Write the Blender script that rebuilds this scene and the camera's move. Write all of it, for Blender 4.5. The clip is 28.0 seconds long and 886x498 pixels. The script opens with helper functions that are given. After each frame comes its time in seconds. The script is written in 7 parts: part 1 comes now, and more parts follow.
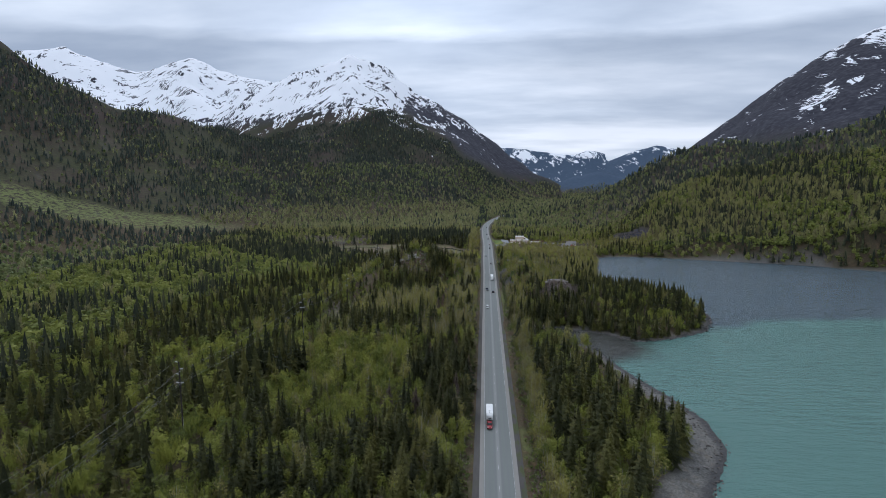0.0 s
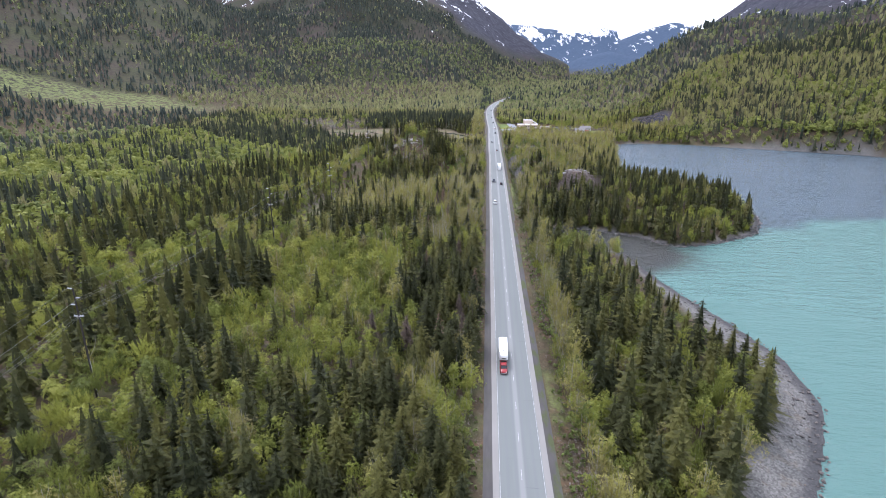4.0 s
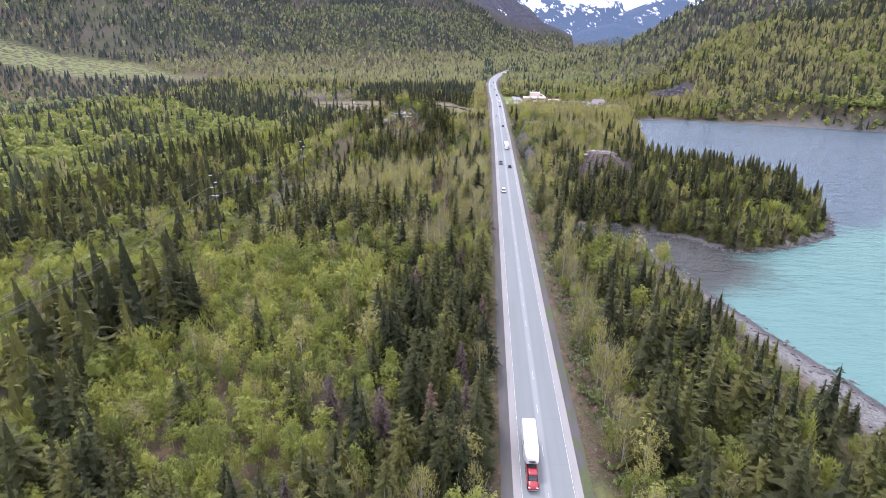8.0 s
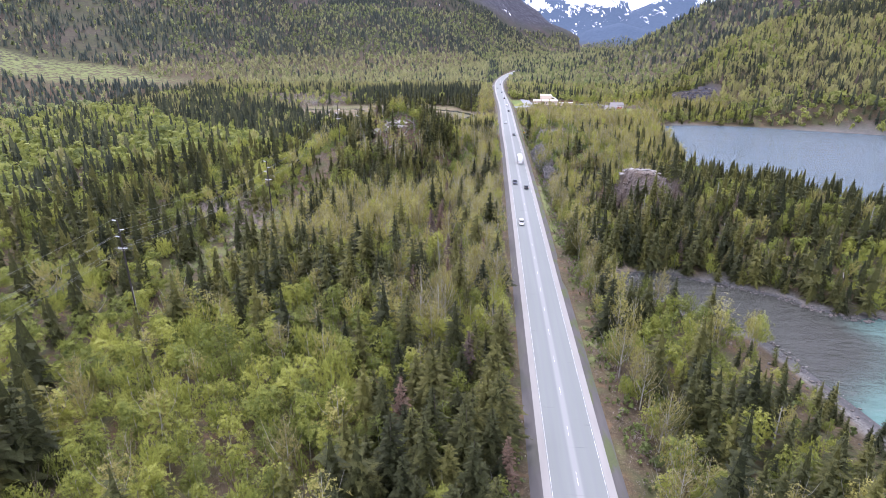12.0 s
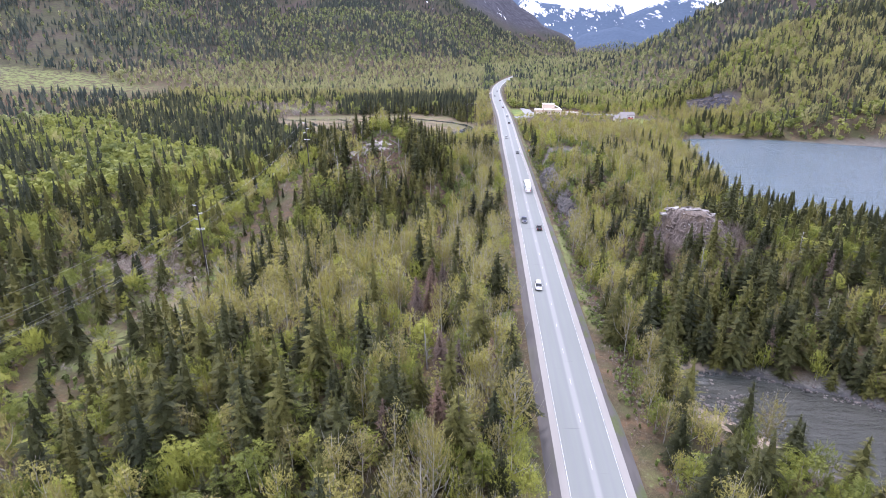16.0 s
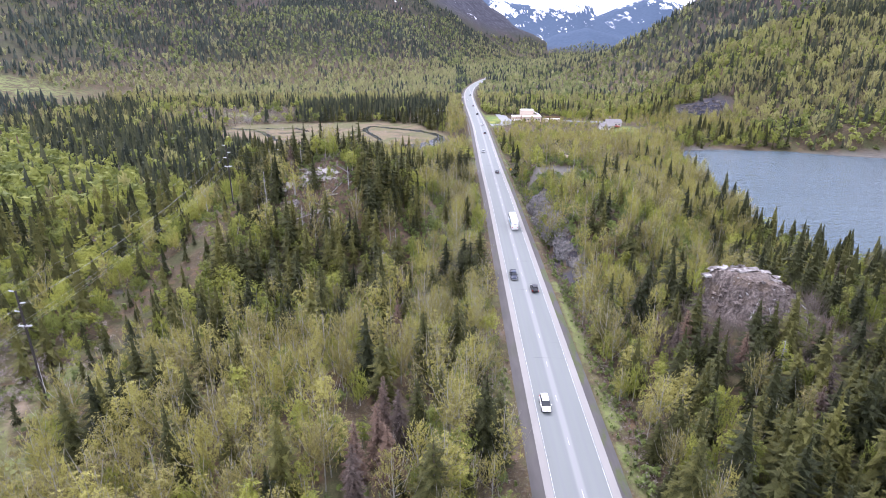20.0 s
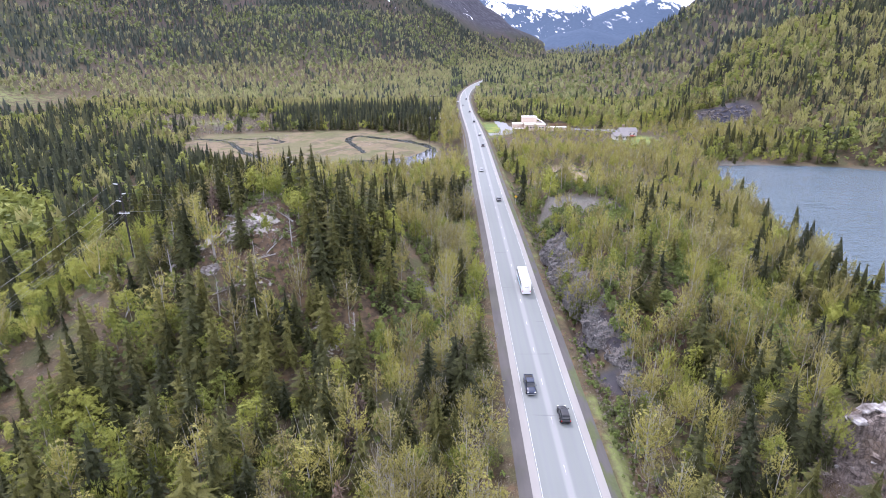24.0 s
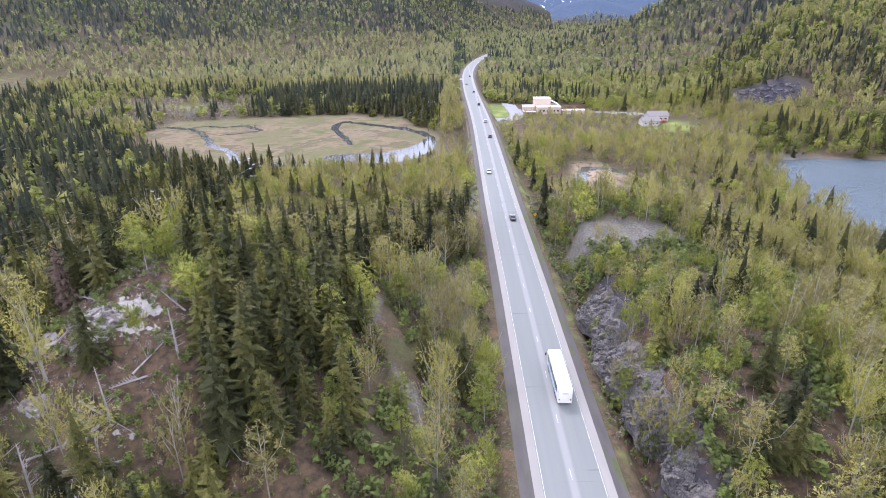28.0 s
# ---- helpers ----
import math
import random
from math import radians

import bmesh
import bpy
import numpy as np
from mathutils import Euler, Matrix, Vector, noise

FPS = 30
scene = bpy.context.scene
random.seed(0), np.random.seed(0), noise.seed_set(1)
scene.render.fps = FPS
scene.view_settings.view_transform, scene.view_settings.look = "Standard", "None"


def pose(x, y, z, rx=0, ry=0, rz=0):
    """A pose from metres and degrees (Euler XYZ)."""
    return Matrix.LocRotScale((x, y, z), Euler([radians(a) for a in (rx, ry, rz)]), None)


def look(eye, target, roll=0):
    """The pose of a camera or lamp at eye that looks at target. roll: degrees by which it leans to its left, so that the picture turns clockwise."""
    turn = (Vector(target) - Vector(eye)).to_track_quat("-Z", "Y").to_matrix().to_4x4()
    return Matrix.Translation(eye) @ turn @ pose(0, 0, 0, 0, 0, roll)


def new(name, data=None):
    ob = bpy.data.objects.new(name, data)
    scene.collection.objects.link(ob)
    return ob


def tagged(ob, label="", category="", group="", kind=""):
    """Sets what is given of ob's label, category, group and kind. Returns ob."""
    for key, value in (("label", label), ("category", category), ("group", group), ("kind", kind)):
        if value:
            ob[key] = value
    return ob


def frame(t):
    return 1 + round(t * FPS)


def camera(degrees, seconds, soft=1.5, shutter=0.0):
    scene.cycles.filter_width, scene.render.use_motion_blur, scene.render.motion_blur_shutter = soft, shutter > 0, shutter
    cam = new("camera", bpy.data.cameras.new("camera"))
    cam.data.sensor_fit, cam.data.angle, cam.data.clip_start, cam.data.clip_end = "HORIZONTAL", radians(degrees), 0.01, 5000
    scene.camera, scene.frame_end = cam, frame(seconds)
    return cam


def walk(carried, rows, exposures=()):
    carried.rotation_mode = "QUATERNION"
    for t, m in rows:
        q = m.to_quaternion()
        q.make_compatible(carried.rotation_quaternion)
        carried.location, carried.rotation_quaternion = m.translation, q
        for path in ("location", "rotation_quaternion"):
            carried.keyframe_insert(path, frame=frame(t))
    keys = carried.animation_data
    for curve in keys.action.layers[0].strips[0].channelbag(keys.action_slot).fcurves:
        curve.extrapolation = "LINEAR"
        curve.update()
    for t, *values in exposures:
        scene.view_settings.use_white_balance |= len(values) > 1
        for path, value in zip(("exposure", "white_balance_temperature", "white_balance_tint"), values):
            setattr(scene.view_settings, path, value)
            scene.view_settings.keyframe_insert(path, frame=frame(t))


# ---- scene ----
cam = camera(76.75, 28.0, soft=0.9)
walk(cam, [
    (0, pose(-4.03, -13.81, 86.2, 83.32, 0.55, 4.28)),
    (0.5, pose(-4.56, -6.78, 85.24, 81.64, 0.49, 4.29)),
    (1, pose(-5.09, 0.26, 84.28, 79.94, 0.45, 4.32)),
    (1.5, pose(-5.61, 7.32, 83.31, 78.16, 0.4, 4.33)),
    (2, pose(-6.14, 14.43, 82.31, 76.51, 0.35, 4.32)),
    (2.5, pose(-6.71, 21.59, 81.29, 75.29, 0.29, 4.35)),
    (3, pose(-7.28, 28.81, 80.26, 74.14, 0.32, 4.38)),
    (3.5, pose(-7.83, 36.08, 79.22, 72.99, 0.29, 4.39)),
    (4, pose(-8.36, 43.36, 78.18, 71.79, 0.25, 4.36)),
    (4.5, pose(-8.85, 50.63, 77.13, 70.72, 0.15, 4.38)),
    (6.5, pose(-10.77, 79.51, 72.91, 69.16, -0.2, 4.29)),
    (7, pose(-11.27, 86.77, 72, 69.21, -0.15, 4.31)),
    (7.5, pose(-11.77, 94.07, 71.22, 69.26, -0.06, 4.36)),
    (8, pose(-12.2, 101.4, 70.53, 69.26, -0.19, 4.33)),
    (8.5, pose(-12.64, 108.73, 69.86, 69.25, -0.22, 4.34)),
    (9, pose(-13.11, 116.1, 69.2, 69.26, -0.2, 4.39)),
    (9.5, pose(-13.61, 123.51, 68.57, 69.26, -0.19, 4.42)),
    (10, pose(-14.11, 130.99, 68.01, 69.28, -0.18, 4.46)),
    (10.5, pose(-14.57, 138.49, 67.56, 69.33, 0.01, 4.53)),
    (11, pose(-15, 145.93, 67.21, 69.4, 0.16, 4.61)),
    (11.5, pose(-15.38, 153.31, 66.96, 69.43, 0.25, 4.63)),
    (12, pose(-15.75, 160.62, 66.79, 69.43, 0.18, 4.64)),
    (12.5, pose(-16.17, 167.87, 66.67, 69.42, 0.21, 4.69)),
    (14.5, pose(-17.75, 196.59, 66.44, 69.85, 0.33, 4.31)),
    (15, pose(-18.14, 203.77, 66.37, 69.84, 0.3, 4.09)),
    (15.5, pose(-18.56, 210.91, 66.26, 69.85, 0.3, 4.04)),
    (16, pose(-18.97, 218.01, 66.18, 69.85, 0.32, 4.08)),
    (16.5, pose(-19.32, 225.1, 66.13, 69.88, 0.34, 3.84)),
    (17, pose(-19.64, 232.14, 66.09, 69.87, 0.32, 3.38)),
    (17.5, pose(-19.88, 239.18, 66.05, 69.86, 0.29, 2.97)),
    (18, pose(-20.02, 246.28, 65.98, 69.87, 0.26, 2.61)),
    (18.5, pose(-20.06, 253.46, 65.88, 69.87, 0.22, 2.23)),
    (19, pose(-20.05, 260.72, 65.75, 69.87, 0.17, 1.84)),
    (19.5, pose(-19.97, 268.04, 65.6, 69.91, 0.2, 1.55)),
    (20, pose(-19.8, 275.39, 65.43, 69.92, 0.22, 1.25)),
    (20.5, pose(-19.58, 282.7, 65.25, 69.94, 0.2, 0.97)),
    (21, pose(-19.32, 289.95, 65.08, 69.94, 0.21, 0.81)),
    (21.5, pose(-19.05, 297.19, 64.92, 69.94, 0.23, 0.72)),
    (23.5, pose(-18, 326.05, 64.48, 69.99, 0.27, 0.84)),
    (24, pose(-17.79, 333.2, 64.35, 70.01, 0.37, 0.89)),
    (24.5, pose(-17.62, 340.31, 64.23, 70.01, 0.44, 0.92)),
    (25, pose(-17.45, 347.37, 64.13, 70.02, 0.53, 0.99)),
    (25.5, pose(-17.27, 354.44, 64.07, 69.86, 0.66, 1.02)),
    (26, pose(-17.06, 361.55, 64.02, 68.4, 0.74, 1.09)),
    (26.5, pose(-16.88, 368.67, 63.98, 66.89, 0.82, 1.16)),
    (27, pose(-16.72, 375.81, 63.93, 66.33, 0.89, 1.16)),
    (27.5, pose(-16.59, 382.93, 63.88, 66.37, 0.88, 1.15)),
    (28, pose(-16.5, 390.07, 63.83, 67.47, 0.89, 1.16)),
], exposures=[(0, -1.12, 5880, 13), (1, -0.96, 5880, 13), (2, -0.6, 5880, 14), (3, -0.14, 5900, 19), (4, 0.22, 5940, 22), (5.5, 0.46, 5960, 26), (7, 0.54, 5960, 28), (11, 0.62, 5960, 29), (15, 0.67, 5960, 29), (21, 0.66, 5960, 29), (28, 0.6, 5990, 28)])

# ---- sky and sun ----
SUN_ELEV, SUN_AZ = 50.0, -25.0   # degrees; azimuth from +y towards +x
world = bpy.data.worlds.new("sky")
scene.world = world
world.use_nodes = True
wn, wl = world.node_tree.nodes, world.node_tree.links
wn.clear()
w_out = wn.new("ShaderNodeOutputWorld")
w_bg = wn.new("ShaderNodeBackground")
w_bg.inputs["Strength"].default_value = 0.16
sky = wn.new("ShaderNodeTexSky")
sky.sky_type = "NISHITA"
sky.sun_disc = False
sky.sun_elevation = radians(SUN_ELEV)
sky.sun_rotation = radians(SUN_AZ)
sky.air_density, sky.dust_density = 1.0, 1.0
w_co = wn.new("ShaderNodeTexCoord")
w_sep = wn.new("ShaderNodeSeparateXYZ")
wl.new(w_co.outputs["Generated"], w_sep.inputs[0])


def wmath(op, a, b=None, clamp=False):
    n = wn.new("ShaderNodeMath")
    n.operation, n.use_clamp = op, clamp
    for i, val in enumerate((a, b)):
        if val is None:
            continue
        if isinstance(val, (int, float)):
            n.inputs[i].default_value = val
        else:
            wl.new(val, n.inputs[i])
    return n.outputs[0]


# the cloud deck: a flat layer seen in perspective, thicker towards the horizon
up = wmath("ADD", wmath("MAXIMUM", w_sep.outputs[2], 0.0), 0.12)
w_cmb = wn.new("ShaderNodeCombineXYZ")
wl.new(wmath("DIVIDE", w_sep.outputs[0], up), w_cmb.inputs[0])
wl.new(wmath("DIVIDE", w_sep.outputs[1], up), w_cmb.inputs[1])


def wnoise(scale, detail, offset, sx=1.0, sy=1.0):
    m = wn.new("ShaderNodeMapping")
    m.inputs["Location"].default_value = offset
    m.inputs["Scale"].default_value = (sx, sy, 1)
    wl.new(w_cmb.outputs[0], m.inputs[0])
    n = wn.new("ShaderNodeTexNoise")
    n.inputs["Scale"].default_value, n.inputs["Detail"].default_value, n.inputs["Roughness"].default_value = scale, detail, 0.55
    wl.new(m.outputs[0], n.inputs["Vector"])
    return n.outputs["Fac"]


def wramp(fac, stops):
    r = wn.new("ShaderNodeValToRGB")
    els = r.color_ramp.elements
    while len(els) < len(stops):
        els.new(0.5)
    for e, (p, c) in zip(els, stops):
        e.position, e.color = p, (*c, 1)
    wl.new(fac, r.inputs[0])
    return r.outputs[0]


clouds = wramp(wnoise(0.5, 7, (2.2, 0.9, 0), 0.6, 1.1), [(0.32, (4.9, 5.7, 6.8)), (0.43, (6.5, 7.3, 8.3)), (0.53, (8.8, 9.5, 10.2)), (0.63, (12.0, 12.4, 12.7))])
glow_d = wn.new("ShaderNodeVectorMath")
glow_d.operation = "DISTANCE"
wl.new(w_co.outputs["Generated"], glow_d.inputs[0])
glow_d.inputs[1].default_value = (-0.11, 0.954, 0.285)   # the deck is thin and bright over the peak
thin = wramp(wmath("ADD", glow_d.outputs["Value"], wmath("MULTIPLY", wmath("SUBTRACT", wnoise(0.7, 5, (1.1, 4.2, 0), 0.6, 1.2), 0.5), 0.45)), [(0.04, (1.38, 1.36, 1.33)), (0.34, (1, 1, 1))])
w_thin = wn.new("ShaderNodeMix")
w_thin.data_type, w_thin.blend_type = "RGBA", "MULTIPLY"
w_thin.inputs["Factor"].default_value = 1.0
wl.new(clouds, w_thin.inputs["A"])
wl.new(thin, w_thin.inputs["B"])
clouds = w_thin.outputs["Result"]
# a grey shelf of cloud across the valley under a bright upper deck
edge_n = wmath("MULTIPLY", wmath("SUBTRACT", wnoise(0.8, 7, (3.1, 1.7, 0), 0.45, 1.0), 0.5), 0.10)
lift_ = wmath("ADD", w_sep.outputs[2], edge_n)
shelf = wramp(lift_, [(0.055, (1.0, 1.0, 1.0)), (0.13, (0.80, 0.83, 0.87)), (0.215, (0.80, 0.83, 0.87)), (0.235, (1.28, 1.27, 1.25)), (0.5, (1.05, 1.05, 1.05))])
w_shelf = wn.new("ShaderNodeMix")
w_shelf.data_type, w_shelf.blend_type = "RGBA", "MULTIPLY"
w_shelf.inputs["Factor"].default_value = 1.0
wl.new(clouds, w_shelf.inputs["A"])
wl.new(shelf, w_shelf.inputs["B"])
clouds = w_shelf.outputs["Result"]
gap_d = wn.new("ShaderNodeVectorMath")
gap_d.operation = "DISTANCE"
wl.new(w_co.outputs["Generated"], gap_d.inputs[0])
gap_d.inputs[1].default_value = (0.445, 0.835, 0.325)   # a break in the clouds up the valley's east side
holes = wmath("ADD", wmath("MULTIPLY", gap_d.outputs["Value"], 12.0), wmath("MULTIPLY", wmath("SUBTRACT", wnoise(1.6, 6, (5.35, 2.1, 0), 0.5, 1.3), 0.5), 2.6))
holes = wramp(holes, [(0.5, (0, 0, 0)), (0.95, (1, 1, 1))])
w_mix = wn.new("ShaderNodeMix")
w_mix.data_type = "RGBA"
wl.new(holes, w_mix.inputs["Factor"])
w_clear = wn.new("ShaderNodeVectorMath")
w_clear.operation = "SCALE"
w_clear.inputs["Scale"].default_value = 1.15
wl.new(sky.outputs[0], w_clear.inputs[0])
wl.new(w_clear.outputs[0], w_mix.inputs["A"])
wl.new(clouds, w_mix.inputs["B"])
wl.new(w_mix.outputs["Result"], w_bg.inputs["Color"])
wl.new(w_bg.outputs[0], w_out.inputs[0])

sun = new("sun", bpy.data.lights.new("sun", "SUN"))
sun.data.energy, sun.data.angle, sun.data.color = 2.0, radians(14), (1.0, 0.97, 0.93)
sun.matrix_world = look((0, 0, 0), (-math.sin(radians(SUN_AZ)) * math.cos(radians(SUN_ELEV)), -math.cos(radians(SUN_AZ)) * math.cos(radians(SUN_ELEV)), -math.sin(radians(SUN_ELEV))))


# ---- materials ----
class Mat:
    """A small builder for one procedural material."""

    def __init__(self, name, rough=0.8, metal=0.0, spec=0.3):
        self.m = bpy.data.materials.new(name)
        self.m.use_nodes = True
        self.t = self.m.node_tree
        self.b = self.t.nodes["Principled BSDF"]
        self.b.inputs["Roughness"].default_value = rough
        self.b.inputs["Metallic"].default_value = metal
        self.b.inputs["Specular IOR Level"].default_value = spec
        self.pos = None

    def link(self, a, b):
        self.t.links.new(a, b)

    def node(self, kind):
        return self.t.nodes.new(kind)

    def put(self, sock, val):
        if isinstance(val, (int, float)):
            sock.default_value = val
        elif isinstance(val, tuple):
            sock.default_value = (*val, 1) if len(val) == 3 and len(sock.default_value) == 4 else val
        else:
            self.link(val, sock)

    def place(self, scale=(1, 1, 1)):
        if self.pos is None:
            self.pos = self.node("ShaderNodeNewGeometry").outputs["Position"]
        n = self.node("ShaderNodeMapping")
        n.inputs["Scale"].default_value = scale
        self.link(self.pos, n.inputs[0])
        return n.outputs[0]

    def noise(self, scale, detail=4, stretch=(1, 1, 1), rough=0.55):
        n = self.node("ShaderNodeTexNoise")
        n.inputs["Scale"].default_value, n.inputs["Detail"].default_value, n.inputs["Roughness"].default_value = scale, detail, rough
        self.link(self.place(stretch), n.inputs["Vector"])
        return n.outputs["Fac"]

    def math(self, op, a, b=0.0, clamp=False):
        n = self.node("ShaderNodeMath")
        n.operation, n.use_clamp = op, clamp
        self.put(n.inputs[0], a)
        self.put(n.inputs[1], b)
        return n.outputs[0]

    def span(self, val, lo, hi):
        n = self.node("ShaderNodeMapRange")
        n.interpolation_type = "SMOOTHSTEP"
        self.put(n.inputs[0], val)
        n.inputs[1].default_value, n.inputs[2].default_value = lo, hi
        return n.outputs[0]

    def ramp(self, fac, stops):
        r = self.node("ShaderNodeValToRGB")
        els = r.color_ramp.elements
        while len(els) < len(stops):
            els.new(0.5)
        for e, (p, c) in zip(els, stops):
            e.position, e.color = p, (*c, 1)
        self.link(fac, r.inputs[0])
        return r.outputs[0]

    def mix(self, fac, a, b, how="MIX"):
        n = self.node("ShaderNodeMix")
        n.data_type, n.blend_type = "RGBA", how
        self.put(n.inputs["Factor"], fac)
        self.put(n.inputs["A"], a)
        self.put(n.inputs["B"], b)
        return n.outputs["Result"]

    def attr(self, name):
        n = self.node("ShaderNodeAttribute")
        n.attribute_name = name
        return n.outputs["Fac"]

    def rand(self):
        return self.node("ShaderNodeObjectInfo").outputs["Random"]

    def island(self):
        return self.node("ShaderNodeNewGeometry").outputs["Random Per Island"]

    def color(self, val):
        self.put(self.b.inputs["Base Color"], val)
        return self

    def bump(self, height, strength=0.3, distance=0.1):
        n = self.node("ShaderNodeBump")
        n.inputs["Strength"].default_value, n.inputs["Distance"].default_value = strength, distance
        self.link(height, n.inputs["Height"])
        self.link(n.outputs[0], self.b.inputs["Normal"])
        return self


def leaf_material(name, dark, mid, light, through_light=0.25, rough=0.7, gaps=0.0, grain=7.0):
    """Foliage: one tint for each tree, a second for each clump, light through the leaf, and gaps between the leaves of a spray."""
    k = Mat(name, rough, 0, 0.2)
    tree = k.math("FRACT", k.math("ADD", k.attr("tint"), k.rand()))
    c = k.ramp(k.math("ADD", k.math("MULTIPLY", tree, 0.7), k.math("MULTIPLY", k.island(), 0.3)), [(0.1, dark), (0.5, mid), (0.92, light)])
    k.color(c)
    last = k.b.outputs[0]
    if through_light:
        tr = k.node("ShaderNodeBsdfTranslucent")
        k.link(c, tr.inputs[0])
        ms = k.node("ShaderNodeMixShader")
        ms.inputs[0].default_value = through_light
        k.link(last, ms.inputs[1])
        k.link(tr.outputs[0], ms.inputs[2])
        last = ms.outputs[0]
    if gaps:
        clear = k.node("ShaderNodeBsdfTransparent")
        ms = k.node("ShaderNodeMixShader")
        k.link(k.span(k.noise(grain, 2), 0.5 + gaps - 0.03, 0.5 + gaps + 0.03), ms.inputs[0])
        k.link(clear.outputs[0], ms.inputs[1])
        k.link(last, ms.inputs[2])
        last = ms.outputs[0]
    k.link(last, k.t.nodes["Material Output"].inputs[0])
    return k.m


LEAVES = dict(
    spruce=((0.028, 0.034, 0.015), (0.064, 0.068, 0.023), (0.145, 0.14, 0.037), 0.2, 0.75),
    birch=((0.112, 0.134, 0.036), (0.225, 0.252, 0.052), (0.345, 0.355, 0.078), 0.42, 0.7),
    cottonwood=((0.195, 0.170, 0.075), (0.30, 0.275, 0.090), (0.38, 0.355, 0.100), 0.42, 0.7),
    dead=((0.095, 0.075, 0.064), (0.14, 0.105, 0.086), (0.20, 0.128, 0.088), 0.1, 0.9),
    shrub=((0.095, 0.115, 0.044), (0.15, 0.185, 0.058), (0.20, 0.26, 0.07), 0.35, 0.7),
    twig=((0.18, 0.148, 0.13), (0.25, 0.21, 0.185), (0.32, 0.275, 0.24), 0.0, 0.9))
GAPS = dict(spruce=(-0.06, 6.5), birch=(-0.01, 6.5), cottonwood=(0.02, 4.5), dead=(-0.03, 5.0), shrub=(0.0, 7.0), twig=(0.05, 6.0))
LEAF = {n_: leaf_material(n_ + "_leaves", *v_, *GAPS[n_]) for n_, v_ in LEAVES.items()}
# valley and slope woods: distance haze painted in as greyer leaves and bluer spruces
HAZED_SLOPES = dict(LEAVES, spruce=((0.032, 0.044, 0.038), (0.058, 0.072, 0.058), (0.098, 0.113, 0.084), 0.15, 0.75), birch=((0.135, 0.168, 0.076), (0.232, 0.268, 0.110), (0.33, 0.358, 0.150), 0.42, 0.7),
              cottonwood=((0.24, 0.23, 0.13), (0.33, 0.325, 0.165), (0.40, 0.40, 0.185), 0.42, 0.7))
# valley floor woods take part of the slopes' painted haze
VALLEY = {n_: (*[tuple((a + b) / 2 for a, b in zip(LEAVES[n_][i], HAZED_SLOPES[n_][i])) for i in range(3)], *LEAVES[n_][3:]) for n_ in LEAVES}
VALLEY["birch"] = (*[tuple(0.75 * a + 0.25 * b for a, b in zip(LEAVES["birch"][i], HAZED_SLOPES["birch"][i])) for i in range(3)], *LEAVES["birch"][3:])
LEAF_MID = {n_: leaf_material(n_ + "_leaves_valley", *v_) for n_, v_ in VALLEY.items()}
LEAF_FAR = {n_: leaf_material(n_ + "_leaves_far", *v_) for n_, v_ in HAZED_SLOPES.items()}


def bark_material(name, a, b):
    k = Mat(name, 0.9)
    k.color(k.mix(k.noise(3.0, 4, (1, 1, 0.3)), a, b))
    return k.m


M_BARK = bark_material("spruce_bark", (0.06, 0.048, 0.04), (0.13, 0.11, 0.095))
M_PALEBARK = bark_material("pale_bark", (0.22, 0.205, 0.18), (0.42, 0.40, 0.36))
M_TWIGBARK = bark_material("twig_bark", (0.13, 0.10, 0.088), (0.21, 0.17, 0.15))
M_SNAG = bark_material("weathered_wood", (0.22, 0.21, 0.20), (0.42, 0.40, 0.38))

# the ground: forest floor, grass, marsh, gravel, rock and snow by the height field's own layers
k = Mat("ground", 0.95, 0, 0.15)
fine = k.noise(0.8, 6)
floor_c = k.mix(fine, (0.030, 0.024, 0.015), (0.115, 0.082, 0.052))
floor_c = k.mix(k.math("MULTIPLY", k.span(k.noise(0.35, 6), 0.52, 0.66), 0.8), floor_c, (0.135, 0.085, 0.05))
floor_c = k.mix(k.math("MULTIPLY", k.span(k.noise(1.7, 5), 0.55, 0.7), 0.6), floor_c, (0.16, 0.14, 0.115))
floor_c = k.mix(k.span(k.noise(0.12, 7), 0.45, 0.68), floor_c, k.mix(fine, (0.040, 0.042, 0.020), (0.090, 0.095, 0.042)))
floor_c = k.mix(k.math("MULTIPLY", k.span(k.noise(4.5, 6, (1, 1, 1), 0.7), 0.5, 0.62), 0.45), floor_c, k.mix(k.noise(0.2, 3), (0.20, 0.15, 0.095), (0.15, 0.16, 0.07)))
slope_c = k.mix(k.span(k.noise(0.006, 6), 0.42, 0.6), (0.038, 0.038, 0.023), (0.054, 0.040, 0.034))
slope_c = k.mix(k.math("MULTIPLY", k.span(k.noise(0.02, 8, (1, 1, 1), 0.65), 0.5, 0.62), 0.8), slope_c, (0.036, 0.041, 0.019))
ground_c = k.mix(k.attr("high"), floor_c, slope_c)
grass_c = k.mix(k.noise(0.06, 6), (0.115, 0.15, 0.045), (0.20, 0.225, 0.080))
grass_c = k.mix(k.math("MULTIPLY", k.span(k.noise(1.3, 6, (1, 1, 1), 0.7), 0.44, 0.58), 0.45), grass_c, (0.115, 0.095, 0.06))
ground_c = k.mix(k.math("MULTIPLY", k.attr("grass"), k.span(k.noise(0.16, 8, (1, 1, 1), 0.65), 0.40, 0.58)), ground_c, grass_c)
marsh_c = k.ramp(k.noise(0.05, 8, (1, 1, 1), 0.66), [(0.34, (0.085, 0.098, 0.038)), (0.43, (0.140, 0.122, 0.064)), (0.5, (0.195, 0.148, 0.096)), (0.57, (0.105, 0.086, 0.056)), (0.66, (0.12, 0.122, 0.05))])
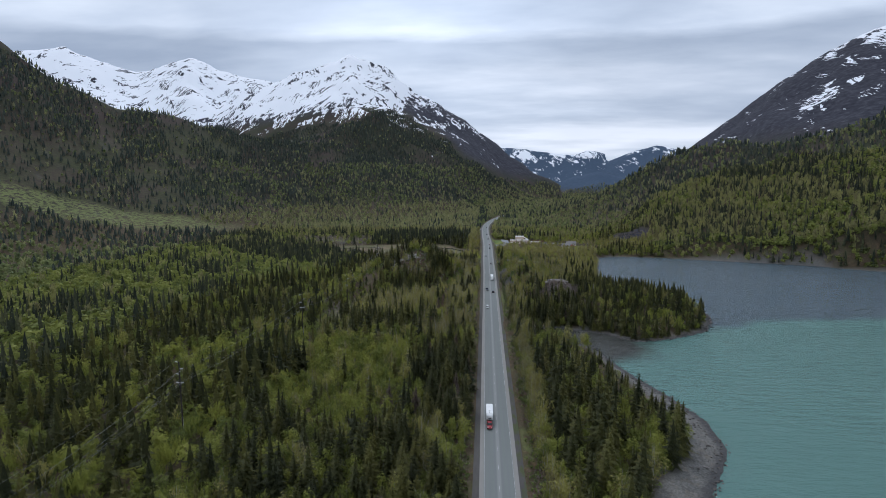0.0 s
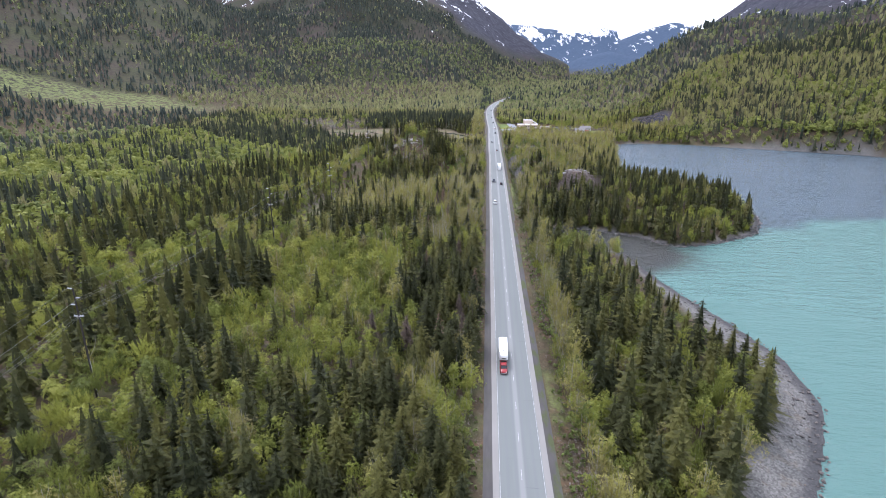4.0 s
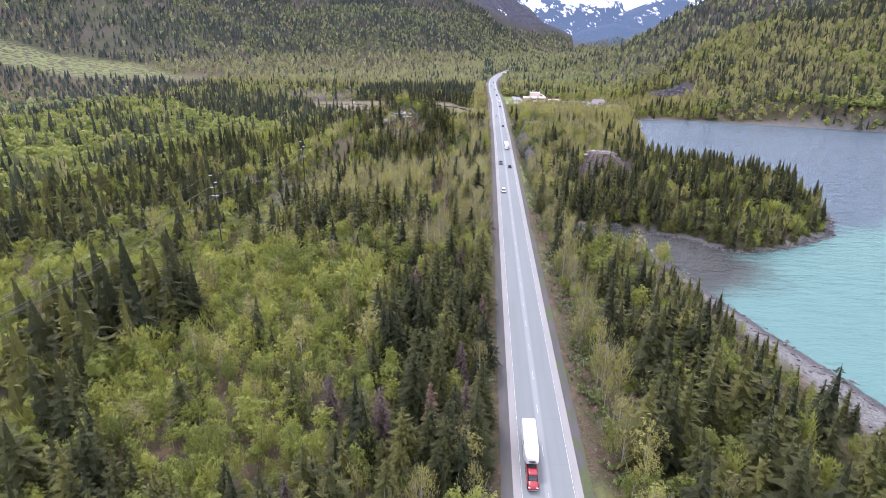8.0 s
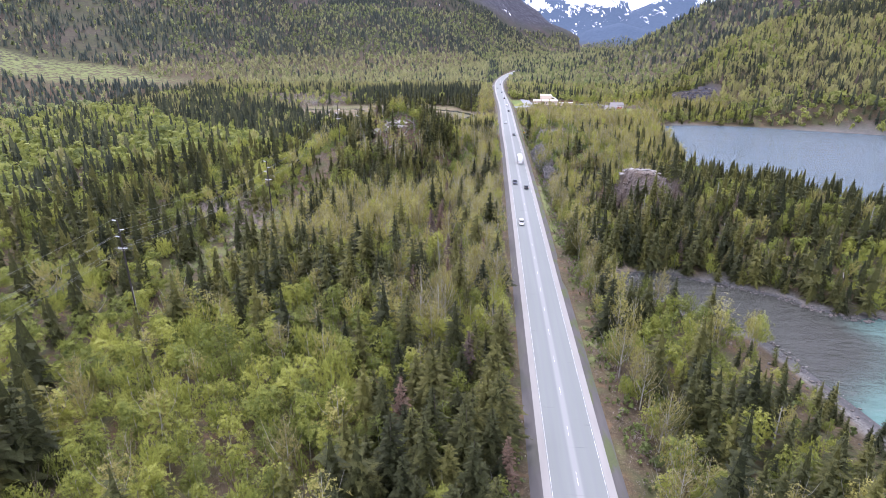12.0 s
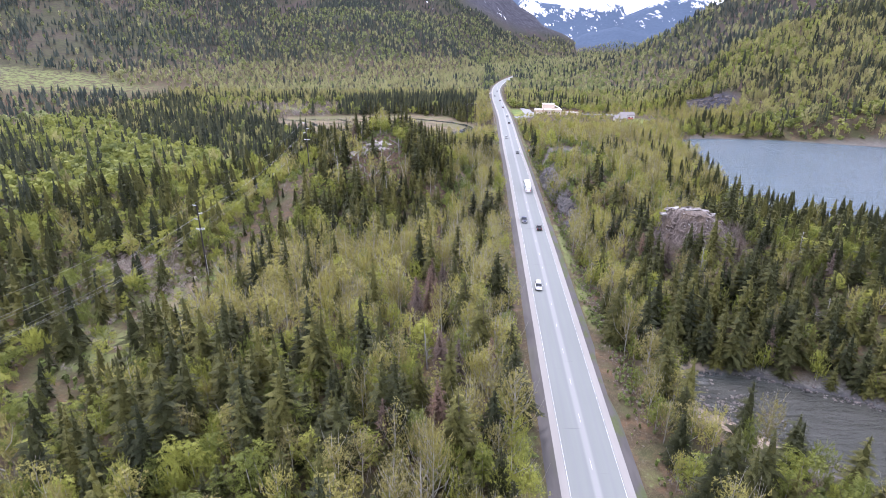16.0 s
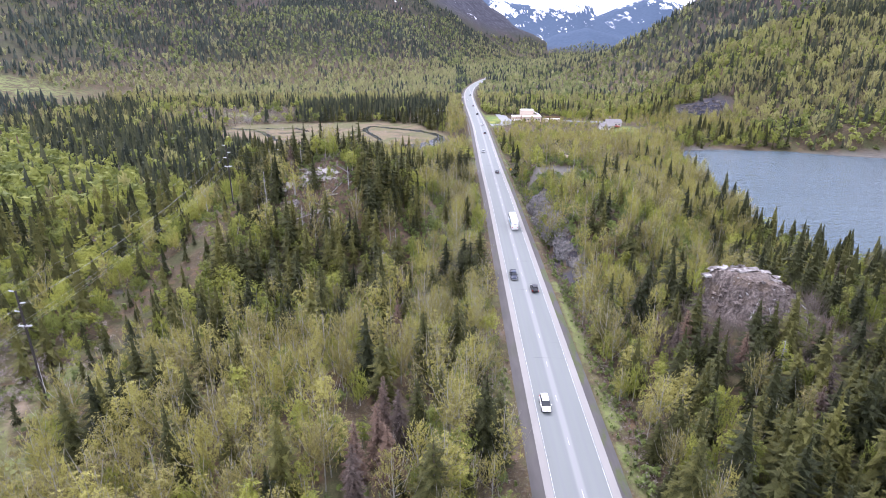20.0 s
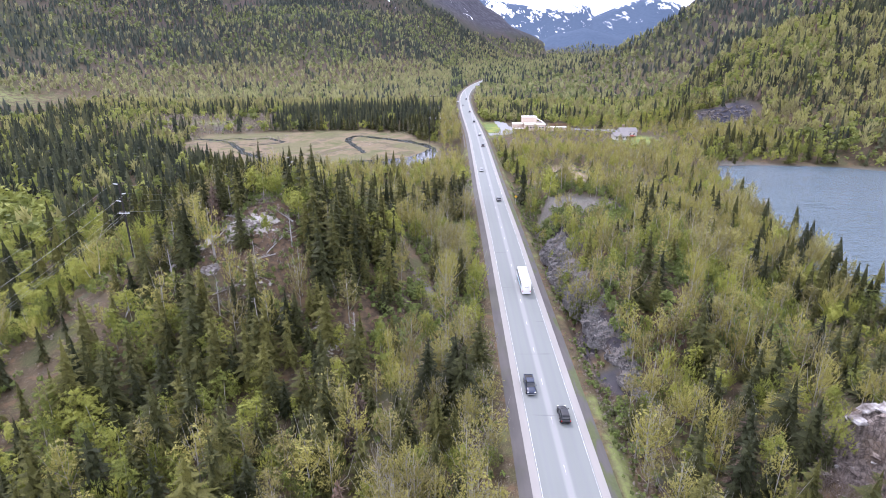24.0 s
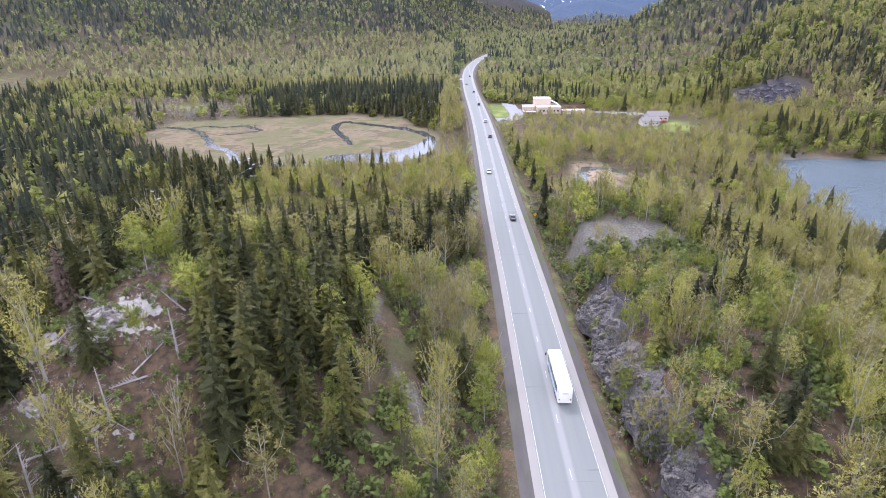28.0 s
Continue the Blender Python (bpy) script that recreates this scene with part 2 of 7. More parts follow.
marsh_c = k.mix(k.math("MULTIPLY", k.span(k.noise(0.022, 5), 0.46, 0.6), 0.7), marsh_c, (0.115, 0.115, 0.052))
marsh_c = k.mix(k.math("MULTIPLY", k.span(k.noise(0.5, 5), 0.5, 0.66), 0.6), marsh_c, (0.10, 0.095, 0.045))
ground_c = k.mix(k.attr("marsh"), ground_c, marsh_c)
ground_c = k.mix(k.math("MULTIPLY", k.attr("heath"), 0.85), ground_c, k.ramp(k.noise(0.7, 7, (1, 1, 1), 0.66), [(0.36, (0.045, 0.036, 0.026)), (0.5, (0.098, 0.068, 0.046)), (0.62, (0.15, 0.098, 0.06)), (0.7, (0.085, 0.085, 0.04))]))
stones = k.node("ShaderNodeTexVoronoi")
stones.inputs["Scale"].default_value = 2.6
k.link(k.place(), stones.inputs["Vector"])
gravel_c = k.mix(k.noise(0.25, 5), (0.088, 0.086, 0.080), (0.205, 0.198, 0.183))
bw = k.node("ShaderNodeRGBToBW")
k.link(stones.outputs["Color"], bw.inputs[0])
gravel_c = k.mix(0.55, gravel_c, bw.outputs[0], "SOFT_LIGHT")
gravel_c = k.mix(k.math("MULTIPLY", k.span(k.noise(0.3, 4), 0.56, 0.66), 0.3), gravel_c, (0.16, 0.125, 0.085))
ground_c = k.mix(k.attr("gravel"), ground_c, gravel_c)
hz_ = k.node("ShaderNodeSeparateXYZ")
k.link(k.place(), hz_.inputs[0])
wet = k.math("MULTIPLY", k.attr("gravel"), k.span(k.math("ADD", hz_.outputs[2], k.math("MULTIPLY", k.noise(0.5, 4), 0.25)), -3.05, -3.32))
ground_c = k.mix(k.math("MULTIPLY", wet, 0.75), ground_c, (0.05, 0.05, 0.053))
lawn_c = k.mix(k.span(k.noise(0.12, 5), 0.5, 0.68), k.mix(k.noise(0.8, 5), (0.10, 0.145, 0.042), (0.15, 0.195, 0.06)), (0.25, 0.25, 0.06))
ground_c = k.mix(k.attr("lawn"), ground_c, lawn_c)
sand_c = k.mix(k.noise(0.9, 7, (1, 1, 1), 0.65), (0.20, 0.145, 0.10), (0.40, 0.32, 0.24))
ground_c = k.mix(k.math("MULTIPLY", k.attr("sand"), k.span(k.noise(0.5, 6), 0.36, 0.5)), ground_c, sand_c)
rock_n = k.noise(0.05, 8, (1, 1, 1.8))
rock_c = k.ramp(rock_n, [(0.32, (0.025, 0.027, 0.037)), (0.52, (0.044, 0.045, 0.059)), (0.72, (0.078, 0.076, 0.091))])
ground_c = k.mix(k.attr("rock"), ground_c, rock_c)
# far ridges: distance haze painted into the base colour as a blue tint
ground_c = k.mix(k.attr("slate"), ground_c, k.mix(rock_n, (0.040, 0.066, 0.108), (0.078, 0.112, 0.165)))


def fall_noise(turn, size):
    """Noise drawn out down the south faces, slanted by that many degrees."""
    m = k.node("ShaderNodeMapping")
    m.inputs["Rotation"].default_value = (0, radians(turn), 0)
    k.link(k.pos, m.inputs[0])
    m2 = k.node("ShaderNodeMapping")
    m2.inputs["Scale"].default_value = (1, 0.10, 0.16)
    k.link(m.outputs[0], m2.inputs[0])
    n = k.node("ShaderNodeTexNoise")
    n.inputs["Scale"].default_value, n.inputs["Detail"].default_value, n.inputs["Roughness"].default_value = 1 / size, 6, 0.62
    k.link(m2.outputs[0], n.inputs["Vector"])
    return n.outputs["Fac"]


def fall_streaks(turn, size, thin):
    """Thin ribs of rock (or tongues of snow)."""
    return k.span(k.math("ABSOLUTE", k.math("SUBTRACT", fall_noise(turn, size), 0.5)), thin, thin * 0.3)


which_way = k.span(k.noise(0.003, 3), 0.44, 0.56)
ribs = k.math("ADD", k.math("MULTIPLY", fall_streaks(38, 62, 0.035), which_way), k.math("MULTIPLY", fall_streaks(-38, 62, 0.035), k.math("SUBTRACT", 1.0, which_way)))
ribs = k.math("MULTIPLY", ribs, k.span(k.noise(0.012, 5), 0.44, 0.60))
ribs = k.math("ADD", ribs, k.math("MULTIPLY", fall_streaks(0, 34, 0.03), k.math("MULTIPLY", k.span(k.noise(0.006, 4), 0.46, 0.6), 0.8)))
snow_a = k.attr("snow")
sign_ = k.math("SUBTRACT", k.math("MULTIPLY", k.span(snow_a, 0.40, 0.62), -1.35), -0.55)
patchy = k.math("MULTIPLY", k.math("SUBTRACT", k.noise(0.03, 9, (1.5, 0.5, 0.8), 0.66), 0.5), 1.1)
tongues = k.math("MULTIPLY", k.math("SUBTRACT", k.mix(which_way, fall_noise(40, 85), fall_noise(-40, 85)), 0.5), 1.9)
snow_f = k.span(k.math("ADD", k.math("ADD", snow_a, k.math("MULTIPLY", ribs, sign_)), k.mix(k.attr("slate"), patchy, tongues)), 0.44, 0.52)
ground_c = k.mix(snow_f, ground_c, (0.86, 0.88, 0.92))
lichen = k.span(k.math("ADD", k.attr("lichen"), k.math("MULTIPLY", k.math("SUBTRACT", k.noise(0.45, 7, (1, 1, 1), 0.65), 0.5), 2.4)), 0.55, 0.7)
ground_c = k.mix(lichen, ground_c, k.mix(k.noise(2.5, 5), (0.24, 0.22, 0.20), (0.52, 0.50, 0.46)))
k.color(ground_c)
k.bump(k.math("ADD", k.math("MULTIPLY", rock_n, 2.0), k.noise(0.6, 5)), 0.5, 0.5)
M_GROUND = k.m

k = Mat("asphalt", 0.85, 0, 0.25)
fx = k.node("ShaderNodeSeparateXYZ")
k.link(k.place(), fx.inputs[0])
ax = k.math("ABSOLUTE", fx.outputs[0])
asp = k.mix(k.noise(0.12, 6, (4, 0.25, 1)), (0.166, 0.179, 0.170), (0.211, 0.227, 0.214))
wheel = k.math("MULTIPLY", k.span(k.math("ABSOLUTE", k.math("SUBTRACT", k.math("ABSOLUTE", k.math("SUBTRACT", ax, 1.9)), 0.85)), 0.5, 0.1), 0.25)
asp = k.mix(wheel, asp, (0.175, 0.18, 0.19))
asp = k.mix(k.math("MULTIPLY", k.span(ax, 0.85, 0.3), 0.42), asp, (0.33, 0.325, 0.32))
asp = k.mix(k.math("MULTIPLY", k.span(k.noise(0.5, 3, (0.12, 1.6, 1)), 0.66, 0.72), 0.4), asp, (0.09, 0.09, 0.095))
k.color(asp)
k.bump(k.noise(14, 3), 0.2, 0.01)
M_ASPHALT = k.m
k = Mat("dusty_shoulder", 0.92)
k.color(k.mix(k.noise(0.5, 6, (1.5, 0.3, 1)), (0.228, 0.219, 0.203), (0.30, 0.287, 0.266)))
k.bump(k.noise(9, 3), 0.3, 0.02)
M_SHOULDER = k.m
k = Mat("verge_gravel", 0.95)
vc = k.mix(k.noise(0.35, 7, (2, 0.4, 1)), (0.066, 0.062, 0.060), (0.135, 0.126, 0.120))
vx_ = k.node("ShaderNodeSeparateXYZ")
k.link(k.place(), vx_.inputs[0])
east = k.math("ADD", k.math("MULTIPLY", k.span(vx_.outputs[0], -1, 1), 0.65), 0.15)
k.color(k.mix(k.math("MULTIPLY", k.span(k.noise(0.22, 6, (1.5, 0.5, 1)), 0.48, 0.62), east), vc, k.mix(k.noise(2.0, 4), (0.055, 0.075, 0.026), (0.12, 0.14, 0.05))))
M_VERGE = k.m
k = Mat("road_paint", 0.7)
k.color(k.mix(k.span(k.noise(1.2, 5), 0.38, 0.55), (0.29, 0.295, 0.295), (0.52, 0.52, 0.51)))
M_PAINT = k.m

# lake: milky turquoise melt water, clearer and darker over the north and in the cove
k = Mat("lake_water", 0.11, 0, 0.36)
lx = k.node("ShaderNodeSeparateXYZ")
k.link(k.place(), lx.inputs[0])
edge = k.math("ADD", k.math("ADD", lx.outputs[1], k.math("MULTIPLY", lx.outputs[0], -0.25)), k.math("MULTIPLY", k.math("SUBTRACT", k.noise(0.012, 5), 0.5), 90.0))
milky = k.mix(k.noise(0.01, 5), (0.094, 0.200, 0.176), (0.126, 0.238, 0.211))
clear = k.mix(k.noise(0.015, 6, (0.5, 1.5, 1)), (0.068, 0.103, 0.126), (0.102, 0.141, 0.166))
water_c = k.mix(k.span(edge, 292, 318), milky, clear)
cove_d = k.node("ShaderNodeVectorMath")
cove_d.operation = "DISTANCE"
k.link(k.pos, cove_d.inputs[0])
cove_d.inputs[1].default_value = (48, 300, -3.5)
water_c = k.mix(k.span(k.math("ADD", cove_d.outputs["Value"], k.math("MULTIPLY", k.noise(0.05, 4), 20.0)), 62, 36), water_c, (0.044, 0.046, 0.038))
k.color(water_c)
k.bump(k.math("ADD", k.noise(0.55, 7, (0.8, 1.9, 1), 0.65), k.math("MULTIPLY", k.noise(0.16, 4, (0.7, 2.2, 1)), 2.3)), 0.6, 1.0)
M_LAKE = k.m
k = Mat("creek_water", 0.08, 0, 0.5)
k.color(k.mix(k.noise(0.1, 4), (0.045, 0.05, 0.05), (0.075, 0.08, 0.08)))
k.bump(k.noise(0.8, 4), 0.06, 0.3)
M_CREEK = k.m


def plain(name, a, b, rough=0.6, scale=2.0, metal=0.0, spec=0.4):
    k = Mat(name, rough, metal, spec)
    k.color(k.mix(k.noise(scale, 5), a, b))
    return k.m


k = Mat("layered_rock", 0.9, 0, 0.25)
rn = k.noise(0.9, 9, (1, 1.2, 2.2), 0.68)
rc = k.ramp(rn, [(0.3, (0.085, 0.084, 0.09)), (0.48, (0.178, 0.171, 0.170)), (0.7, (0.37, 0.35, 0.325))])
rc = k.mix(k.math("MULTIPLY", k.span(k.noise(0.22, 5), 0.56, 0.68), 0.6), rc, (0.21, 0.135, 0.09))
def cracks(stretch, scale, wide):
    n = k.node("ShaderNodeTexVoronoi")
    n.feature = "DISTANCE_TO_EDGE"
    n.inputs["Scale"].default_value = scale
    k.link(k.place(stretch), n.inputs["Vector"])
    return k.span(n.outputs["Distance"], wide, 0.0)


crack = k.math("MAXIMUM", cracks((1.0, 0.9, 0.32), 1.7, 0.09), k.math("MULTIPLY", cracks((1.2, 1.0, 2.4), 0.8, 0.06), 0.8))
up_ = k.node("ShaderNodeNewGeometry")
lie = k.node("ShaderNodeSeparateXYZ")
k.link(up_.outputs["Normal"], lie.inputs[0])
rc = k.mix(k.math("MULTIPLY", k.span(k.math("ADD", lie.outputs[2], k.math("MULTIPLY", k.noise(1.2, 5), 0.5)), 0.9, 1.15), 0.6), rc, (0.20, 0.15, 0.112))
rc = k.mix(k.math("MULTIPLY", crack, 0.85), rc, (0.030, 0.029, 0.031))
k.color(k.mix(k.math("MULTIPLY", k.rand(), 0.5), rc, k.mix(k.rand(), (0.08, 0.08, 0.088), (0.34, 0.32, 0.30))))
k.bump(k.math("ADD", rn, k.noise(3, 6)), 1.0, 0.6)
M_ROCK = k.m
k = Mat("pale_rock", 0.9, 0, 0.25)
k.color(k.ramp(k.noise(0.8, 8), [(0.34, (0.085, 0.070, 0.060)), (0.5, (0.20, 0.18, 0.165)), (0.62, (0.36, 0.345, 0.325)), (0.72, (0.52, 0.50, 0.47))]))
k.bump(k.noise(1.5, 6), 0.8, 0.3)
M_PALEROCK = k.m
k = Mat("brown_rock", 0.9, 0, 0.25)
bc_ = k.ramp(k.noise(1.6, 9, (1, 1, 1), 0.7), [(0.34, (0.050, 0.040, 0.033)), (0.48, (0.125, 0.100, 0.086)), (0.6, (0.21, 0.175, 0.152)), (0.74, (0.36, 0.325, 0.29))])
bc_ = k.mix(k.math("MULTIPLY", k.span(k.noise(0.25, 5), 0.5, 0.64), 0.55), bc_, (0.115, 0.082, 0.052))
k.color(k.mix(k.math("MULTIPLY", cracks((1.0, 1.0, 0.6), 1.5, 0.08), 0.7), bc_, (0.030, 0.026, 0.024)))
k.bump(k.noise(1.5, 6), 0.8, 0.3)
M_BROWNROCK = k.m


# ---- plan: noise, heights, zones ----
def lattice(ix, iy, seed):
    h = (ix.astype(np.int64) * 374761393 + iy.astype(np.int64) * 668265263 + seed * 974711) & 0x7FFFFFFF
    h = ((h ^ (h >> 13)) * 1274126177) & 0x7FFFFFFF
    return ((h ^ (h >> 16)) & 0xFFFFFF) / float(0xFFFFFF)


def vnoise(x, y, seed):
    ix, iy = np.floor(x), np.floor(y)
    fx_, fy_ = x - ix, y - iy
    fx_, fy_ = fx_ * fx_ * (3 - 2 * fx_), fy_ * fy_ * (3 - 2 * fy_)
    a, b = lattice(ix, iy, seed), lattice(ix + 1, iy, seed)
    c, d = lattice(ix, iy + 1, seed), lattice(ix + 1, iy + 1, seed)
    return (a * (1 - fx_) + b * fx_) * (1 - fy_) + (c * (1 - fx_) + d * fx_) * fy_


def fbm(x, y, size, seed, octaves=4):
    """Soft noise of 0 to 1 with features of about that many metres."""
    total, amp, norm = 0, 1.0, 0
    for o in range(octaves):
        total = total + amp * vnoise(x / size * 2 ** o + 17.3 * o, y / size * 2 ** o - 9.1 * o, seed + o)
        norm += amp
        amp *= 0.5
    return total / norm


def smooth(v, lo, hi):
    u = np.clip((v - lo) / (hi - lo), 0, 1)
    return u * u * (3 - 2 * u)


def bell(x, y, cx, cy, rx, ry, turn=0.0):
    c, s = math.cos(radians(turn)), math.sin(radians(turn))
    u, v = ((x - cx) * c + (y - cy) * s) / rx, (-(x - cx) * s + (y - cy) * c) / ry
    return np.exp(-(u * u + v * v))


def outline_distance(x, y, poly):
    """Distance to a closed outline, positive inside."""
    best, inside = np.full(x.shape, 1e9), np.zeros(x.shape, bool)
    for (ax_, ay_), (bx_, by_) in zip(poly, poly[1:] + poly[:1]):
        dx, dy = bx_ - ax_, by_ - ay_
        t = np.clip(((x - ax_) * dx + (y - ay_) * dy) / (dx * dx + dy * dy), 0, 1)
        best = np.minimum(best, np.hypot(x - ax_ - t * dx, y - ay_ - t * dy))
        cross = (ay_ > y) != (by_ > y)
        with np.errstate(divide="ignore", invalid="ignore"):
            inside ^= cross & (x < (bx_ - ax_) * (y - ay_) / (by_ - ay_ + 1e-12) + ax_)
    return np.where(inside, best, -best)


LAKE_Z, MARSH_Z = -3.5, -6.0
SHORE = [(30, -500), (36, 40), (52, 128), (66, 150), (77, 170), (79, 195), (73, 220), (66, 240), (60, 262), (57, 279), (54, 290), (45, 299), (37, 307.5), (30, 314),
         (23, 321), (27, 330), (42, 329), (57, 321), (68, 315), (78, 303), (84, 301), (100, 306), (118, 317), (128, 325), (139, 345), (145, 368),
         (140, 398), (126, 425), (108, 448), (98, 480), (100, 520), (112, 560), (120, 600), (126, 640), (134, 660), (160, 664), (203, 658),
         (250, 638), (297, 612), (340, 590), (385, 560), (470, 490), (580, 380), (700, 180), (760, -100), (700, -500)]
MARSH = [(-235, 770), (-185, 712), (-130, 668), (-88, 668), (-45, 664), (-27, 690), (-24, 735), (-36, 775), (-56, 806), (-98, 830), (-140, 832), (-175, 826), (-225, 806)]
ROAD_STATIONS = [(-400, 0), (120, 0), (240, -0.4), (320, 0.1), (400, 1.1), (480, 1.9), (560, 2.9), (640, 3.7), (720, 4.1), (1000, 4.4), (1400, 5)]


def road_z(y):
    return np.interp(y, [p[0] for p in ROAD_STATIONS], [p[1] for p in ROAD_STATIONS])


def road_x(y):
    """The road runs straight, swings a little to the west by the hall, and then turns east into the wood."""
    y = np.asarray(y, float)
    return -0.6 * smooth(y, 500, 590) - 3.4 * smooth(y, 700, 940) + np.where(y > 980, ((y - 980) / 19.0) ** 2 * 0.10, 0)


def crest(rows):
    """A mountain: rows of azimuth from the head of the valley, the crest's distance, its elevation angle, and how far its foot lies before it."""
    az, d, e, w = (np.array(c, float) for c in zip(*rows))
    return az, d, np.maximum(86 + d * np.tan(np.radians(e)), 0), w


RIDGES = [
    crest([(-75, 1900, 13.5, 1150), (-58, 1900, 13.2, 1100), (-48, 1900, 12.6, 1050), (-41.5, 1900, 11.0, 1030), (-38, 1880, 8.6, 1000), (-36, 1880, 7.7, 1000), (-33.9, 1900, 6.6, 1000),
           (-29.7, 1900, 6.4, 980), (-27, 1900, 5.2, 950), (-22.5, 1950, 4.2, 900), (-17, 2150, 3.6, 900), (-12, 2300, 3.4, 900)]),
    crest([(-34, 3700, 1.0, 1500), (-27, 3600, 6.5, 1700), (-23.5, 3500, 8.9, 1900), (-21.3, 3450, 9.6, 1900), (-18.1, 3350, 10.7, 2000), (-13.2, 3300, 12.5, 2050), (-9.9, 3250, 11.2, 2000), (-6.6, 3200, 8.9, 1900), (-3.2, 3150, 7.0, 1700),
           (0.1, 3100, 4.7, 1300), (2.4, 3050, 2.8, 950), (4.7, 3000, 1.0, 600), (7.5, 2950, -0.3, 300)]),
    crest([(-70, 4300, 12.5, 2400), (-46, 4300, 11.5, 2200), (-40.5, 4300, 10.9, 2200), (-37.4, 4300, 11.5, 2200), (-34.7, 4300, 10.7, 2200), (-32.2, 4300, 10.0, 2200), (-28, 4300, 11.6, 2200),
           (-24.8, 4300, 10.5, 2200), (-21.3, 4300, 9.8, 2200), (-15, 4400, 8.5, 2000)]),
    crest([(5.0, 1500, -2.9, 260), (7.5, 1500, -2.5, 300), (10.2, 1450, -2.0, 400), (13.3, 1400, -0.2, 480), (15.9, 1350, 1.6, 600), (18.3, 1320, 2.7, 660), (22.1, 1280, 3.3, 680), (25.2, 1250, 2.9, 640),
           (27.3, 1230, 3.3, 620), (30.4, 1200, 4.0, 640), (33.6, 1180, 5.3, 660), (42, 1150, 7.5, 680), (60, 1150, 9, 700), (90, 1300, 9, 800)]),
    crest([(17.5, 3200, 1.4, 900), (20, 3200, 3.6, 1200), (22.9, 3200, 5.7, 1450), (25.8, 3200, 8.2, 1700), (28.2, 3200, 9.7, 1800), (30.4, 3200, 11.0, 1850), (32.5, 3200, 11.8, 1900), (36, 3200, 12.2, 1900), (50, 3200, 11, 1900), (80, 3300, 10, 1900)]),
    crest([(-3, 4850, 1.0, 900), (1.6, 4850, 3.6, 900), (4.1, 4850, 3.4, 900), (7.1, 4850, 2.9, 850), (8.6, 4850, 2.7, 850), (10.1, 4850, 3.2, 850), (12.0, 4850, 2.8, 850)]),
    crest([(11.4, 4600, 1.9, 700), (14.3, 4600, 3.1, 800), (16.3, 4600, 3.5, 900), (17.8, 4600, 3.2, 900), (21, 4600, 2.0, 900)]),
    crest([(6.8, 4050, -0.2, 300), (8.5, 4050, 0.5, 420), (11.2, 4050, 1.1, 500), (13.3, 4050, 0.5, 450), (15, 4050, -0.3, 300)]),
]


def fall_lines(x, y, seed, size=150.0):
    """Lines that run down the mountainsides: 1 along a line, 0 between."""
    far, az = np.hypot(x + 4, y + 14), np.arctan2(x + 4, y + 14)
    across = az * 3300 + 110 * (fbm(x, y, 420, seed) - 0.5) + 0.18 * far
    return 1 - np.abs(2 * fbm(across, far * 0.30, size, seed + 3, 3) - 1)


def ridge_height(x, y):
    """The mountains: every ridge falls away from its crest to its foot, gullied by noise."""
    far, az = np.hypot(x + 4, y + 14), np.degrees(np.arctan2(x + 4, y + 14))
    warp = 0.5 * (fbm(x, y, 300, 31) - 0.5) + 0.25 * (fbm(x, y, 90, 33) - 0.5)
    best, idx = np.zeros(x.shape), np.zeros(x.shape, int)
    for k_, (a, d, top, w) in enumerate(RIDGES):
        bend = az + warp * np.interp(az, a, 900 / d, 0, 0)
        h = np.interp(bend, a, top, 0, 0)
        dist, wide = np.interp(az, a, d), np.interp(az, a, w)
        u = np.clip(1 - np.abs(far - dist) / wide, 0, 1)
        u = np.clip(u + (1 - u) * u * 0.7 * (fbm(x, y, 380, 35) - 0.5), 0, 1)
        z = h * (0.45 * u + 0.55 * u ** 1.6)
        idx = np.where(z > best, k_, idx)
        best = np.maximum(best, z)
    gully = np.abs(fbm(x, y * 0.7, 260, 41, 5) - 0.5) - 0.12
    gully = gully - 0.25 * smooth(best, 200, 400) * np.isin(idx, (1, 2, 4)) * (fall_lines(x, y, 45) - 0.6)
    gully = np.where(np.isin(idx, (5, 6, 7)), 0.6 * (fall_lines(x, y, 45, 420.0) - 0.6), gully)
    return best + smooth(best, 25, 220) * gully * (25 + 0.10 * best), idx


def lake_distance(x, y):
    return outline_distance(x, y, SHORE)


